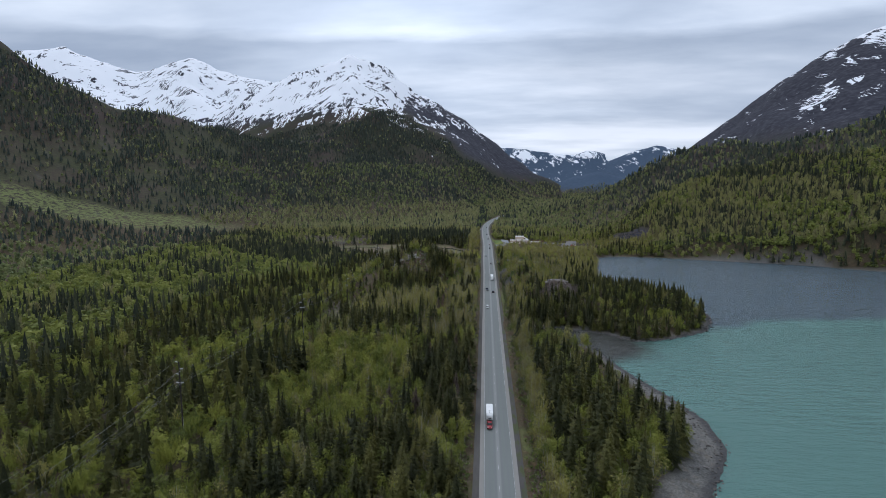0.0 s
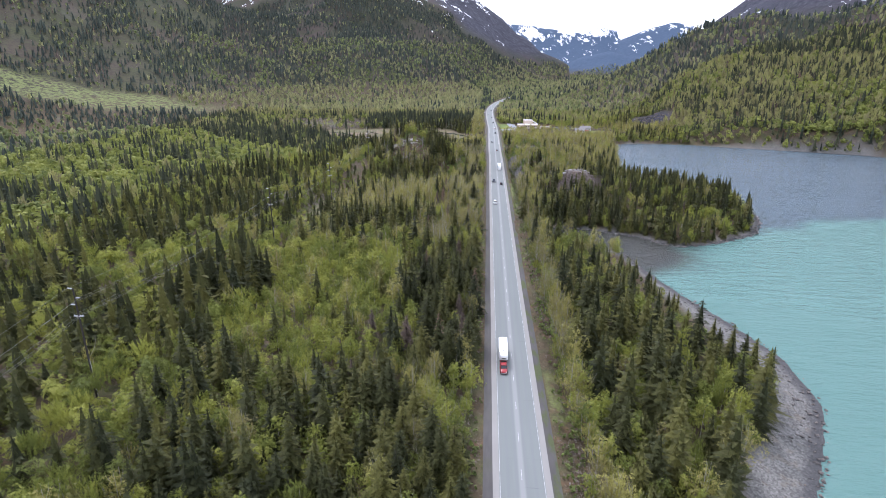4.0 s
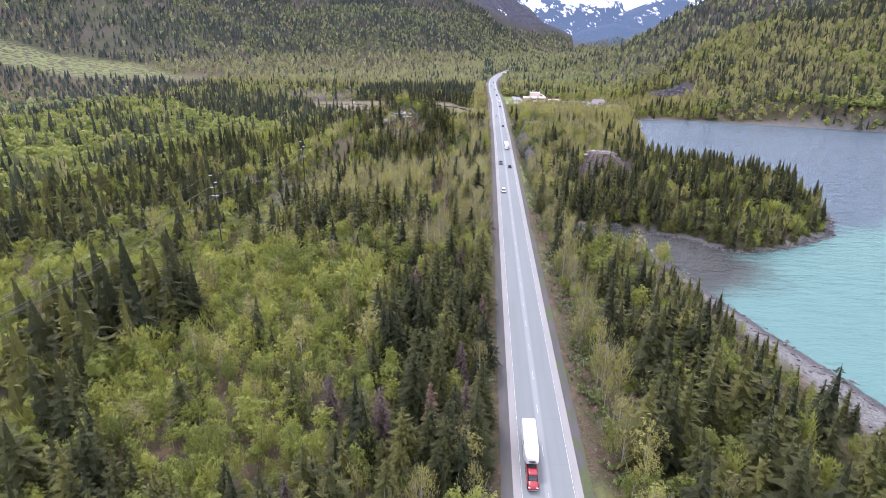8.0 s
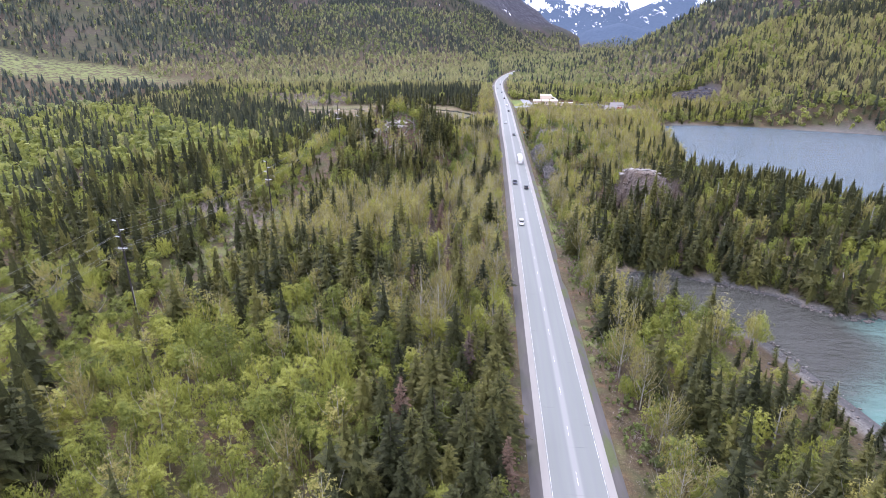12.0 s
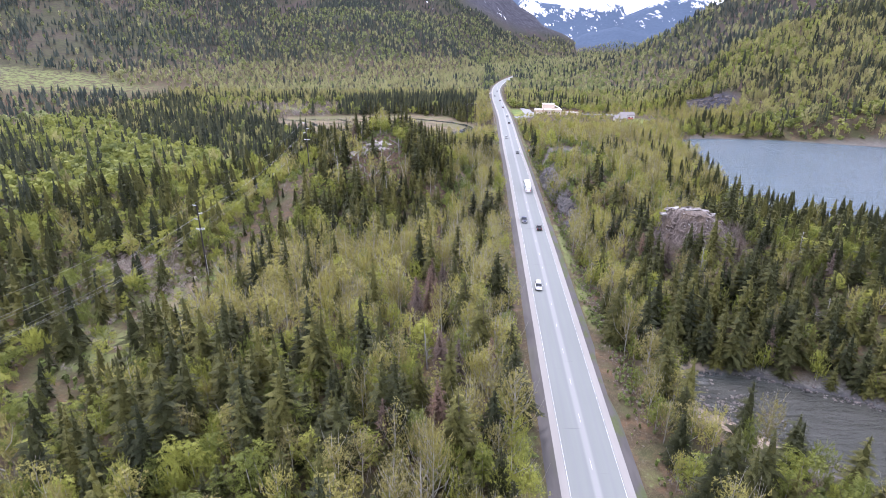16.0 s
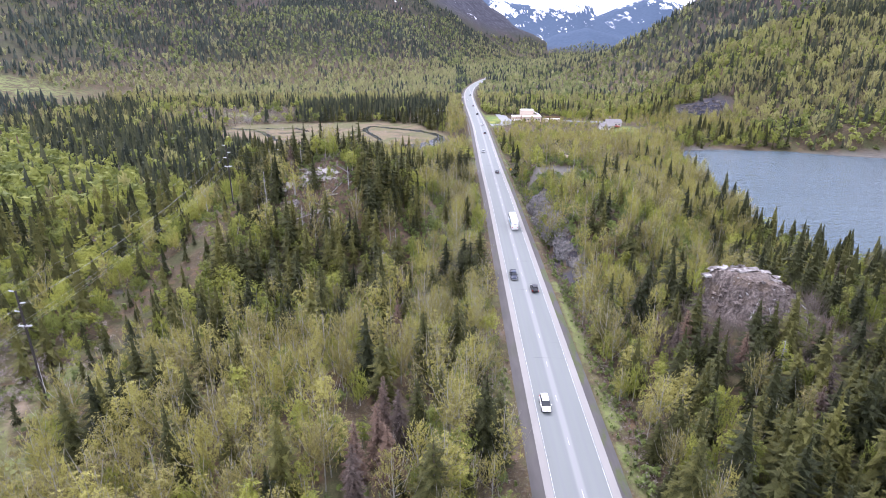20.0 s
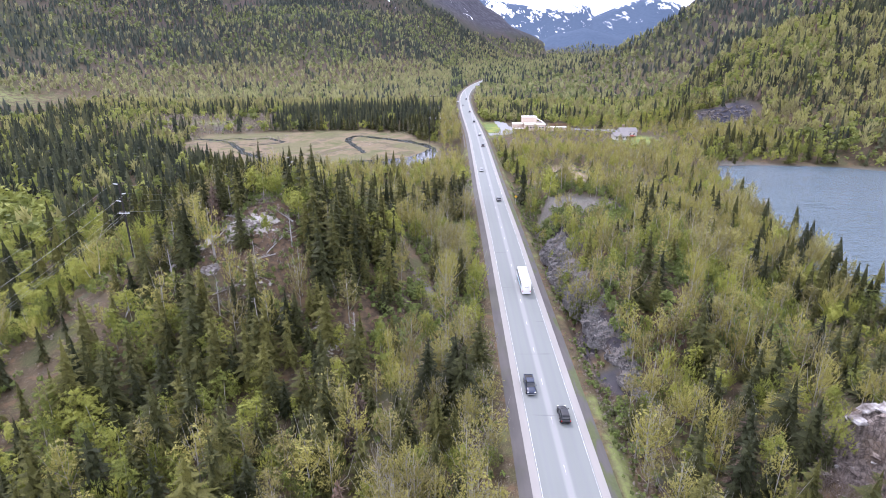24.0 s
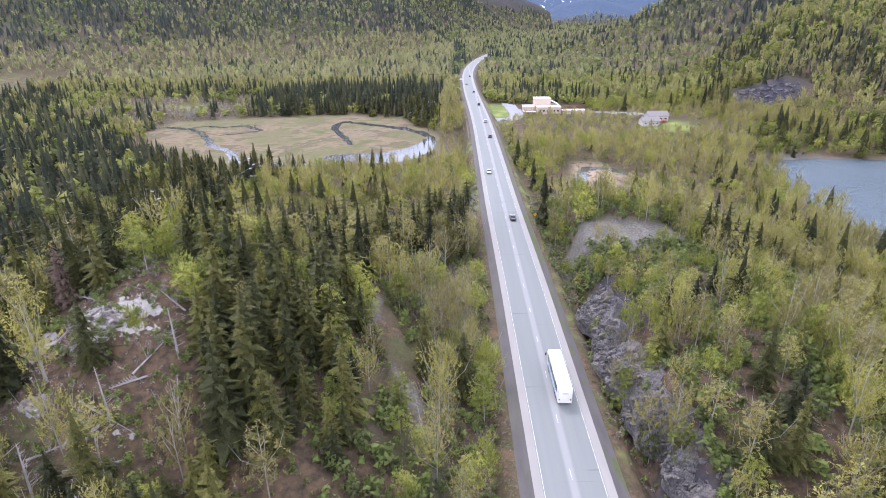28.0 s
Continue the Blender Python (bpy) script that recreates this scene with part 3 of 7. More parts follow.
def ground(x, y, layers=False):
    x, y = np.asarray(x, float), np.asarray(y, float)
    ridge, which = ridge_height(x, y)
    z = -1.6 + 2.2 * (fbm(x, y, 60, 11) - 0.5) + 0.8 * (fbm(x, y, 9, 12) - 0.5) + 0.010 * np.clip(y - 850, 0, 900) + ridge
    # left knoll with its rocky head, its west shoulder, and the ditch between it and the road
    z = z + 27 * bell(x, y, -58, 472, 27, 34) + 13 * bell(x, y, -92, 468, 26, 40) + 5 * bell(x, y, -40, 520, 30, 30)
    z = z + 3 * bell(x, y, -40, 330, 40, 70)
    # right: promontory, its rock, the bench above the cutting
    z = z + 9 * bell(x, y, 88, 372, 44, 38) + 9 * bell(x, y, 52, 402, 17, 17) + 4 * bell(x, y, 118, 352, 16, 18)
    bench = smooth(x, 12.5, 18.5) * smooth(70 - x, 0, 34) * smooth(y, 425, 462) * smooth(575 - y, 0, 28)
    z = z + 11.5 * bench * (0.75 + 0.5 * fbm(x, y, 25, 15))
    z = z + 0.4 * bell(x, y, 60, 800, 70, 60) + 2 * bell(x, y, 118, 770, 30, 30) + 14 * bell(x, y, 207, 828, 46, 32)
    # marsh
    md = outline_distance(x, y, MARSH)
    z = np.where(md > 0, MARSH_Z, MARSH_Z + (z - MARSH_Z) * smooth(-md, 0, 45))
    pond = bell(x, y, 40, 640, 26, 26)
    z = z * (1 - smooth(pond, 0.1, 0.6)) + -3.2 * smooth(pond, 0.1, 0.6)
    # road bed
    off = np.abs(x - road_x(y))
    near_road = 1 - smooth(off, 9.0, 12.5)
    cut = (road_z(y) - 0.75)
    z = np.where(y < 1420, z * (1 - near_road) + cut * near_road, z)
    # lake
    ld = lake_distance(x, y)
    bank = LAKE_Z + 0.02 + np.minimum(-ld, 10) * 0.03 + (np.maximum(z, LAKE_Z + 0.5) - LAKE_Z) * smooth(-ld, 1, 17)
    z = np.where(ld > 0, LAKE_Z - np.minimum(5, 0.16 * ld), np.where(ld > -18, bank, z))
    if not layers:
        return z
    far = np.hypot(x + 4, y + 14)
    az = np.degrees(np.arctan2(x + 4, y + 14))
    el = np.degrees(np.arctan2(z - 86, far))
    high = smooth(z, 10, 60) * smooth(far, 500, 800)
    snow = np.where(np.isin(which, (1, 2)) & (far > 2000), (z - 330) / 170.0, -2.0)
    snow = np.where((which == 1) & (az > -8), (z - 330) / 380.0, snow)
    # the bare east mountain keeps snow on its head and in a few slanting gullies
    gul = 0.9 * bell(az, el, 29.4, 6.8, 1.7, 0.42, 32) + 0.7 * bell(az, el, 28.2, 6.2, 0.9, 0.2, 38) + 0.85 * bell(az, el, 30.9, 9.6, 0.35, 0.5, 20) + 0.9 * bell(az, el, 30.6, 11.0, 1.6, 0.22, 44)
    snow = np.where(which == 4, -0.12 + 1.1 * smooth(el + 0.35 * (az - 31), 10.6, 11.9) + gul, snow)
    snow = np.where(which == 5, (z - 170) / 330.0, snow)
    snow = np.where(which == 6, (z - 235) / 300.0, snow)
    snow = np.minimum(snow, np.select([which == 2, (which == 1) & (az <= -8), which == 1, which == 4], [0.95, 0.92, 0.72, 0.85], 0.62))
    bare = np.interp(az, [-30, -14, -9, -4.5, -2, 2.3, 8], [330, 360, 420, 290, 170, 85, 60])
    rock = np.where(far > 2000, smooth(z, bare, bare + 70), 0.0)
    rock = np.where(which == 4, smooth(z, 150, 300), rock)
    rock = np.where(np.isin(which, (5, 6, 7)), smooth(z, 20, 90), rock)
    scree = bell(x, y, 204, 806, 34, 30)
    rock = np.maximum(rock, smooth(scree, 0.45, 0.75))
    rock = np.maximum(rock, 0.8 * smooth(bell(x, y, 52, 396, 14, 16), 0.45, 0.8))
    rock = np.maximum(rock, 0.75 * smooth(bench, 0.3, 0.7) * smooth(30 - x, 0, 14) * smooth(fbm(x, y, 12, 77), 0.42, 0.6))
    rock = np.maximum(rock, 0.8 * smooth(bell(x + 0.15 * (y - 440), y, 16, 440, 5, 17), 0.35, 0.6) * smooth(fbm(x, y, 5, 78), 0.36, 0.5))
    grass = np.maximum(smooth(bell(x, y, -650, 868, 250, 66, 24), 0.3, 0.7), smooth(bell(x, y, 116, 740, 22, 14), 0.3, 0.6))
    grass = np.maximum(grass, smooth(bell(x, y, 14, 806, 13, 45), 0.3, 0.55))
    grass = np.maximum(grass, 0.9 * smooth(bell(x, y, -108, 352, 22, 40), 0.3, 0.6))
    grass = np.maximum(grass, smooth(bell(x, y, -250, 860, 60, 16), 0.3, 0.6))
    grass = np.maximum(grass, smooth(x, 7.6, 8.6) * smooth(12.6 - x, 0, 2) * smooth(fbm(x, y, 11, 61), 0.40, 0.56) * (y < 780))
    grass = np.maximum(grass, smooth(-x, 7.8, 8.8) * smooth(13 + x, 0, 1.5) * smooth(fbm(x, y, 18, 62), 0.5, 0.62) * (y > 240))
    grass = np.maximum(grass, 0.16 * smooth(z, 25, 50) * smooth(260 - z, 0, 60) * (x < -0.45 * y) * (far < 2100))
    gravel = np.where((ld < 1) & (y > 60) & (y < 312) & (x < 110), smooth(-ld + 3 * (fbm(x, y, 12, 52) - 0.5), 15.0 * smooth(y, 300, 180) + 3, 9.0 * smooth(y, 300, 180) + 1), 0)
    gravel = np.maximum(gravel, np.where((ld < 1), smooth(-ld + 3 * (fbm(x, y, 10, 53) - 0.5), np.where(y < 345, 5.5, 3.5), np.where(y < 345, 3.0, 1.5)), 0))
    gravel = np.maximum(gravel, 0.72 * smooth(bell(x, y, 28, 529, 20, 11) + 0.3 * (fbm(x, y, 7, 103) - 0.5), 0.35, 0.6))
    gravel = np.maximum(gravel, smooth(bell(x + 3.0 * np.sin(y / 7.5) + 1.2 * np.sin(y / 2.9), y, -30, 483, 1.7, 36, 14) + 1.7 * (fbm(x, y, 5, 91) - 0.5), 0.4, 0.8) * 0.85)
    gravel = np.maximum(gravel, smooth(bell(x, y, -13, 585, 4, 22), 0.35, 0.6))
    gravel = np.where(ld > 0, 1.0, gravel)
    lichen = np.maximum(1.0 * bell(x, y, -66, 460, 9, 5), 0.7 * bell(x, y, -76, 458, 6, 5)) + 0.8 * bell(x, y, -44, 438, 4.5, 6) + 0.55 * bell(x, y, -62, 446, 7, 4)
    marsh = np.maximum(smooth(md + 22 * (fbm(x, y, 34, 87) - 0.5), -6, 4), 0)
    track = (1 - smooth(np.abs(x + 103 + 2.0 * np.sin(y / 11.0)), 0.5, 1.2)) * smooth(y, 326, 334) * smooth(392 - y, 0, 20) * smooth(fbm(x, y, 9, 93), 0.3, 0.5)
    marsh = np.maximum(marsh, 0.65 * track)
    marsh = np.maximum(marsh, 0.6 * smooth(np.maximum(np.maximum(bell(x, y, -29, 440, 8, 7), bell(x, y, -51, 483, 5, 6)), bell(x, y, -50, 436, 9, 6)) + 0.5 * (fbm(x, y, 5, 99) - 0.5), 0.4, 0.7))
    sand = smooth(np.maximum(bell(x, y, 47, 640, 12, 20), bell(x, y, 34, 615, 12, 14)), 0.35, 0.6)
    sand = np.maximum(sand, 0.8 * track)
    sand = np.maximum(sand, np.where((ld < 0.5) & (ld > -9) & (bell(x, y, 25, 318, 13, 18) > 0.35), smooth(ld + 2 * (fbm(x, y, 5, 97) - 0.5), -10, -5), 0.0))
    sand = np.maximum(sand, 0.6 * smooth(bell(x, y, -70, 191, 5, 4) + 0.6 * (fbm(x, y, 3, 98) - 0.5), 0.4, 0.7))
    heath = smooth(np.maximum(np.maximum(bell(x, y, -64, 455, 17, 15), bell(x, y, -44, 441, 13, 12)), np.maximum(bell(x, y, -36, 445, 9, 11), bell(x, y, 28, 470, 22, 45))) + 0.6 * (fbm(x, y, 6, 101) - 0.5), 0.35, 0.65)
    lawn = np.maximum(smooth(bell(x, y, 15, 806, 11, 42), 0.4, 0.6), smooth(bell(x, y, 118, 740, 17, 11), 0.35, 0.6)) * (off > 8)
    # the farthest ridges are masked to take the painted haze tint
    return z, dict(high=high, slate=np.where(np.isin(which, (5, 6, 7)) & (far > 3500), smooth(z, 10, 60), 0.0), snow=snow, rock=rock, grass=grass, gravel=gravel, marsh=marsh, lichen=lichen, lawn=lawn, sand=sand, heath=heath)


def mesh_from(name, verts, faces, mats, face_mat=None, layers=None, smooth_shade=False):
    """A mesh from numpy arrays; all faces have the same number of corners."""
    me = bpy.data.meshes.new(name)
    n, side = faces.shape
    me.vertices.add(len(verts))
    me.vertices.foreach_set("co", np.asarray(verts, np.float32).ravel())
    me.loops.add(n * side)
    me.loops.foreach_set("vertex_index", np.asarray(faces, np.int32).ravel())
    me.polygons.add(n)
    me.polygons.foreach_set("loop_start", np.arange(0, n * side, side, dtype=np.int32))
    me.polygons.foreach_set("loop_total", np.full(n, side, np.int32))
    for m in mats:
        me.materials.append(m)
    if face_mat is not None:
        me.polygons.foreach_set("material_index", np.asarray(face_mat, np.int32))
    me.polygons.foreach_set("use_smooth", np.full(n, smooth_shade, bool))
    for key, vals in (layers or {}).items():
        me.attributes.new(key, "FLOAT", "POINT").data.foreach_set("value", np.asarray(vals, np.float32))
    me.update(calc_edges=True)
    return me


# ---- ground: one sheet in rings, close-meshed along the valley ----
az_f = np.concatenate([np.arange(-53, -4.1, 0.36), np.arange(-4.04, 4.0, 0.12), np.arange(4.0, 47.01, 0.36)])
az_all = np.radians(np.concatenate([az_f, np.arange(51, 307, 4.0)]))
rings = np.cumprod(np.concatenate([[12.0], np.full(200, 1.0179), np.full(70, 1.006), np.full(116, 1.0178)]))
gx = rings[:, None] * np.sin(az_all)[None]
gy = -40 + rings[:, None] * np.cos(az_all)[None]
gz, layers_ = ground(gx.ravel(), gy.ravel(), True)
na = len(az_all)
ii, jj = np.meshgrid(np.arange(len(rings) - 1), np.arange(na), indexing="ij")
jn = (jj + 1) % na
quads = np.stack([ii * na + jj, (ii + 1) * na + jj, (ii + 1) * na + jn, ii * na + jn], -1).reshape(-1, 4)[:, ::-1]
gv = np.stack([gx.ravel(), gy.ravel(), gz], 1)
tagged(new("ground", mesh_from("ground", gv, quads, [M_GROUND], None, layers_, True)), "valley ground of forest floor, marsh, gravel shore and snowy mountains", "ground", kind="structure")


def flat_sheet(name, outline, z, mat):
    bm = bmesh.new()
    bm.faces.new([bm.verts.new((x, y, z)) for x, y in outline])
    bmesh.ops.triangulate(bm, faces=bm.faces[:])
    bmesh.ops.recalc_face_normals(bm, faces=bm.faces[:])
    me = bpy.data.meshes.new(name)
    bm.to_mesh(me)
    bm.free()
    me.materials.append(mat)
    if me.polygons[0].normal.z < 0:
        me.flip_normals()
    return new(name, me)


# the water reaches under the banks; the ground hides its rim
tagged(flat_sheet("water", [(10, -560), (12, 250), (14, 480), (60, 620), (110, 690), (420, 690), (900, 500), (900, -560)], LAKE_Z, M_LAKE), "milky turquoise glacial lake, darker grey over deep water", "lake", kind="structure")


def ribbon(name, pts, width, mat, lift):
    """A level strip of water or track along a winding line."""
    pts = [Vector(p) for p in pts]
    fine_ = []
    for i in range(len(pts) - 1):
        p0, p1, p2, p3 = pts[max(i - 1, 0)], pts[i], pts[i + 1], pts[min(i + 2, len(pts) - 1)]
        for s in range(6):
            t = s / 6
            fine_.append(0.5 * ((2 * p1) + (p2 - p0) * t + (2 * p0 - 5 * p1 + 4 * p2 - p3) * t * t + (3 * p1 - p0 - 3 * p2 + p3) * t ** 3))
    fine_.append(pts[-1])
    v, f = [], []
    for i, p in enumerate(fine_):
        d = (fine_[min(i + 1, len(fine_) - 1)] - fine_[max(i - 1, 0)])
        n = Vector((-d.y, d.x)).normalized() * (width * (0.4 + 0.6 * math.sin(math.pi * (i + 0.8) / (len(fine_) + 0.6))) * random.uniform(0.6, 1.25) / 2)
        p = p + n * random.uniform(-0.35, 0.35)
        for q in (p + n, p - n):
            v.append((q.x, q.y, lift))
        if i:
            f.append((2 * i - 2, 2 * i - 1, 2 * i + 1, 2 * i))
    me = mesh_from(name, np.array(v), np.array(f), [mat])
    return new(name, me)


tagged(ribbon("creek", [(-225, 790), (-200, 778), (-178, 748), (-165, 725), (-146, 705), (-133, 680), (-112, 676), (-92, 675), (-70, 682), (-50, 690), (-40, 712), (-32, 738), (-48, 768), (-66, 782), (-88, 796), (-97, 802), (-101, 785), (-95, 762), (-84, 735), (-79, 722)], 8.0, M_CREEK, MARSH_Z + 0.06), "dark winding creek in the marsh", "creek", kind="structure")
tagged(ribbon("creek", [(-238, 782), (-222, 786), (-206, 780), (-196, 790), (-182, 786), (-168, 790), (-158, 780), (-150, 772), (-160, 762), (-172, 756)], 4.5, M_CREEK, MARSH_Z + 0.07), "narrow braid of the creek in the marsh grass", "creek", kind="structure")
tagged(flat_sheet("marsh_pool", [(-92, 688), (-76, 680), (-62, 676), (-48, 675), (-37, 686), (-30, 706), (-28, 728), (-34, 738), (-40, 722), (-44, 712), (-50, 706), (-60, 700), (-72, 697), (-84, 696)], MARSH_Z + 0.075, M_CREEK), "shallow pool at the creek bend", "creek", kind="structure")
tagged(ribbon("creek", [(-24, 690), (20, 622), (30, 618), (38, 628), (42, 645), (52, 650), (62, 640), (80, 628), (120, 622)][1:], 6, M_CREEK, -3.1), "dark creek bend between sand bars", "creek", kind="structure")


# ---- road ----
def road_strip(name, x0, x1, lift, mat, y0, y1, step, parent=None, drop0=0.0, drop1=0.0):
    ys = np.arange(y0, y1 + 0.01, step)
    cx, cz = road_x(ys), road_z(ys)
    v = np.concatenate([np.stack([cx + x0, ys, cz + lift - drop0], 1), np.stack([cx + x1, ys, cz + lift - drop1], 1)])
    n = len(ys)
    i = np.arange(n - 1)
    ob = new(name, mesh_from(name, v, np.stack([i, i + n, i + n + 1, i + 1], 1), [mat]))
    ob.parent = parent
    return ob


road = tagged(new("road"), "two-lane grey asphalt highway with pale dusty shoulders", "road", kind="structure")
road_strip("asphalt", -4.5, 4.5, 0.0, M_ASPHALT, -400, 1420, 10, road)
for side in (-1, 1):
    a, b = sorted((side * 4.5, side * 5.8))
    road_strip("shoulder", a, b, -0.012, M_SHOULDER, -400, 1420, 10, road)
    a, b = sorted((side * 5.8, side * 9.3))
    road_strip("verge", a, b, -0.02, M_VERGE, -400, 1420, 10, road, *((1.3, 0) if side < 0 else (0, 1.3)))
    road_strip("edge_line", side * 4.35 - 0.045, side * 4.35 + 0.045, 0.006, M_PAINT, -400, 1420, 10, road)
dash = None
for i in range(70):
    y = -60 + i * 12.2
    if dash is None:
        dash = road_strip("dash", -0.06, 0.06, 0.007, M_PAINT, 0, 3.1, 3.1, road)
        base_dash = dash.data
        for vert in base_dash.vertices:
            vert.co.z = 0.007
        dash.location = (0, y, road_z(y + 1.5))
    else:
        d = new("dash", base_dash)
        d.parent = road
        d.location = (float(road_x(y)), y, float(road_z(y + 1.5)))


# ---- trees: shapes of one metre's height, scattered, the nearest as things of their own ----
rng = np.random.default_rng(7)


def tube(points, radii, sides):
    v, f = [], []
    for i, (p, r) in enumerate(zip(points, radii)):
        for s in range(sides):
            a = 2 * math.pi * s / sides
            v.append((p[0] + r * math.cos(a), p[1] + r * math.sin(a), p[2]))
        if i:
            for s in range(sides):
                a, b = (i - 1) * sides + s, (i - 1) * sides + (s + 1) % sides
                f += [(a, b, b + sides), (a, b + sides, a + sides)]
    return np.array(v, float), np.array(f, int)


def join(parts):
    vs, fs, o = [], [], 0
    for v, f in parts:
        vs.append(v)
        fs.append(f + o)
        o += len(v)
    return np.concatenate(vs), np.concatenate(fs)


def spruce_crown(r, tiers, boughs, spread, ragged=0.3, thin=0.0, low=0.05):
    """A dense spire of drooping tiers: every tier a ragged skirt of folded boughs, long and short by turns, some missing."""
    parts = []
    for k_ in range(tiers):
        u = (k_ + r.uniform(-0.2, 0.2)) / tiers
        u = max(u, 0.0)
        z0 = low + (0.97 - low) * u
        rise = (0.97 - low) / tiers * r.uniform(1.6, 2.3) + 0.03
        reach = spread * (1 - u) ** 0.8 * r.uniform(1 - 0.5 * ragged, 1 + 0.4 * ragged) + 0.014
        n = max(4, int(boughs * (1 - 0.55 * u)))
        a0, lean = r.uniform(0, 6.28), r.uniform(-0.012, 0.012, 2)
        v = [(lean[0], lean[1], min(z0 + rise, 1.0))]
        for i in range(2 * n):
            an = a0 + 3.1416 * (i + r.uniform(-0.25, 0.25)) / n
            if i % 2 == 0:
                rad = reach * r.uniform(1 - 1.3 * ragged, 1 + ragged) * (0.45 if r.random() < thin else 1.0)
                zz = z0 - 0.30 * rad + r.uniform(-0.01, 0.01)
            else:
                rad = reach * r.uniform(0.38, 0.62)
                zz = z0 + 0.22 * rise - 0.05 * reach
            v.append((rad * math.cos(an), rad * math.sin(an), zz))
        f = [(0, 1 + i, 1 + (i + 1) % (2 * n)) for i in range(2 * n)]
        parts.append((np.array(v), np.array(f)))
    return join(parts)


def full_spruce(r, tiers, skirts, whorls, arms, sprays, spread):
    """A dark core of tiers, and whorls of boughs that carry several small needle sprays each, drooping and turned up at the tip."""
    v, f = [], []
    squash, gap_at = r.uniform(0.62, 0.85), r.uniform(0, 6.283)
    for w_ in range(whorls):
        u = ((w_ + r.uniform(0.0, 1.0)) / whorls) ** 1.08
        z0 = 0.05 + 0.91 * u
        reach = (spread * (1 - u) ** squash * min(1.0, 0.72 + 2.2 * u) + 0.026) * r.uniform(0.82, 1.12)
        n, turn = max(3, round(arms * (1 - 0.6 * u))), r.uniform(0, 6.283)
        for a in range(n):
            an = turn + 6.283 * (a + r.uniform(-0.35, 0.35)) / n
            ln = reach * r.uniform(0.68, 1.22) * (1 - 0.22 * max(0.0, math.cos(an - gap_at)))
            droop = r.uniform(0.18, 0.5) * (1 - 0.75 * u)
            c, s_ = math.cos(an), math.sin(an)
            for k_ in range(sprays):
                q = 1.0 - 0.62 * (k_ + r.uniform(0, 0.8)) / sprays
                size = (0.26 * ln + 0.014) * r.uniform(0.75, 1.25) * (1.5 / (0.5 + sprays) + 0.45)
                p = np.array((c * ln * q, s_ * ln * q, z0 - droop * ln * q * q + r.uniform(-0.006, 0.006)))
                side = r.uniform(-1.0, 1.0)
                if k_ == 0:
                    o, wide = len(v), (0.17 * ln + 0.010) * r.uniform(0.8, 1.3)
                    v += [(c * ln * 1.04, s_ * ln * 1.04, z0 - droop * ln), (c * ln * 0.25 - s_ * wide, s_ * ln * 0.25 + c * wide, z0 - 0.02), (c * ln * 0.2 + s_ * wide, s_ * ln * 0.2 - c * wide, z0 + 0.01)]
                    f.append((o, o + 1, o + 2))
                    continue
                d = np.array((c - 0.8 * side * s_, s_ + 0.8 * side * c, r.uniform(-0.55, 0.25)))
                d /= np.linalg.norm(d)
                w = np.array((-s_, c, r.uniform(-0.8, 0.8)))
                o = len(v)
                v += [p + d * size * 0.9, p - d * size * 0.5 + w * size * 0.55, p - d * size * 0.6 - w * size * 0.5]
                f.append((o, o + 1, o + 2))
    core, cf = spruce_crown(r, tiers, skirts, spread * 0.55, 0.35)
    wide = spread * (0.34 if whorls < 12 else 0.22)
    leader = np.array([(wide, 0.0, 0.56), (-0.5 * wide, 0.87 * wide, 0.52), (-0.5 * wide, -0.87 * wide, 0.54), (0.0, 0.0, 1.0)])
    return join([(core * np.array((1, 1, 0.74)), cf), (leader, np.array([(0, 1, 3), (1, 2, 3), (2, 0, 3)])), (np.array(v), np.array(f))])


def leafy_crown(r, lobes, clumps, size, low, wide, quads=False, broom=False):
    """Many small leaf clumps over several uneven lobes."""
    cs, mid, half = [], (low + 1.0) / 2, (1.0 - low) / 2
    for i in range(lobes):
        d = r.normal(size=3)
        d /= np.linalg.norm(d)
        u = r.uniform(0.35, 0.62)
        taper = 1.0 - 0.35 * max(0, d[2])
        cs.append((d[0] * wide * u * taper, d[1] * wide * u * taper, mid + d[2] * half * u * 1.1, wide * r.uniform(0.38, 0.62) * taper, half * r.uniform(0.3, 0.45)))
    v, f = [], []
    for i in range(clumps):
        cx, cy, cz, rad, hz = cs[r.integers(lobes)]
        d = r.normal(size=3)
        d /= np.linalg.norm(d)
        k_ = r.uniform(0.6, 1.1)
        p = np.array((cx, cy, cz)) + d * np.array((rad, rad, hz)) * k_
        p[2] = min(p[2], 1.02)
        n = d + r.normal(size=3) * 0.4 + np.array((0, 0, 0.5))
        n /= np.linalg.norm(n)
        t = np.cross(n, r.normal(size=3))
        t /= np.linalg.norm(t)
        if broom:
            t = np.array((0.45 * d[0], 0.45 * d[1], 1.0)) + r.normal(size=3) * 0.22
            t /= np.linalg.norm(t)
            n = np.cross(t, r.normal(size=3))
            n /= np.linalg.norm(n)
        b = np.cross(n, t)
        s1, s2 = size * r.uniform(0.6, 1.4), size * r.uniform(0.6, 1.3)
        if broom:
            s1, s2 = s1 * 1.7, s2 * 0.6
        o = len(v)
        if quads:
            v += [p + t * s1, p + b * s2 * 0.8 - t * 0.3 * s1, p - t * s1 * 0.9 + n * 0.25 * size, p - b * s2 + t * 0.2 * s1]
            f += [(o, o + 1, o + 2), (o, o + 2, o + 3)]
        else:
            v += [p + t * s1 * 1.25, p + b * s2 - t * 0.6 * s1, p - b * s2 - t * 0.5 * s1]
            f += [(o, o + 1, o + 2)]
    return np.array(v), np.array(f)


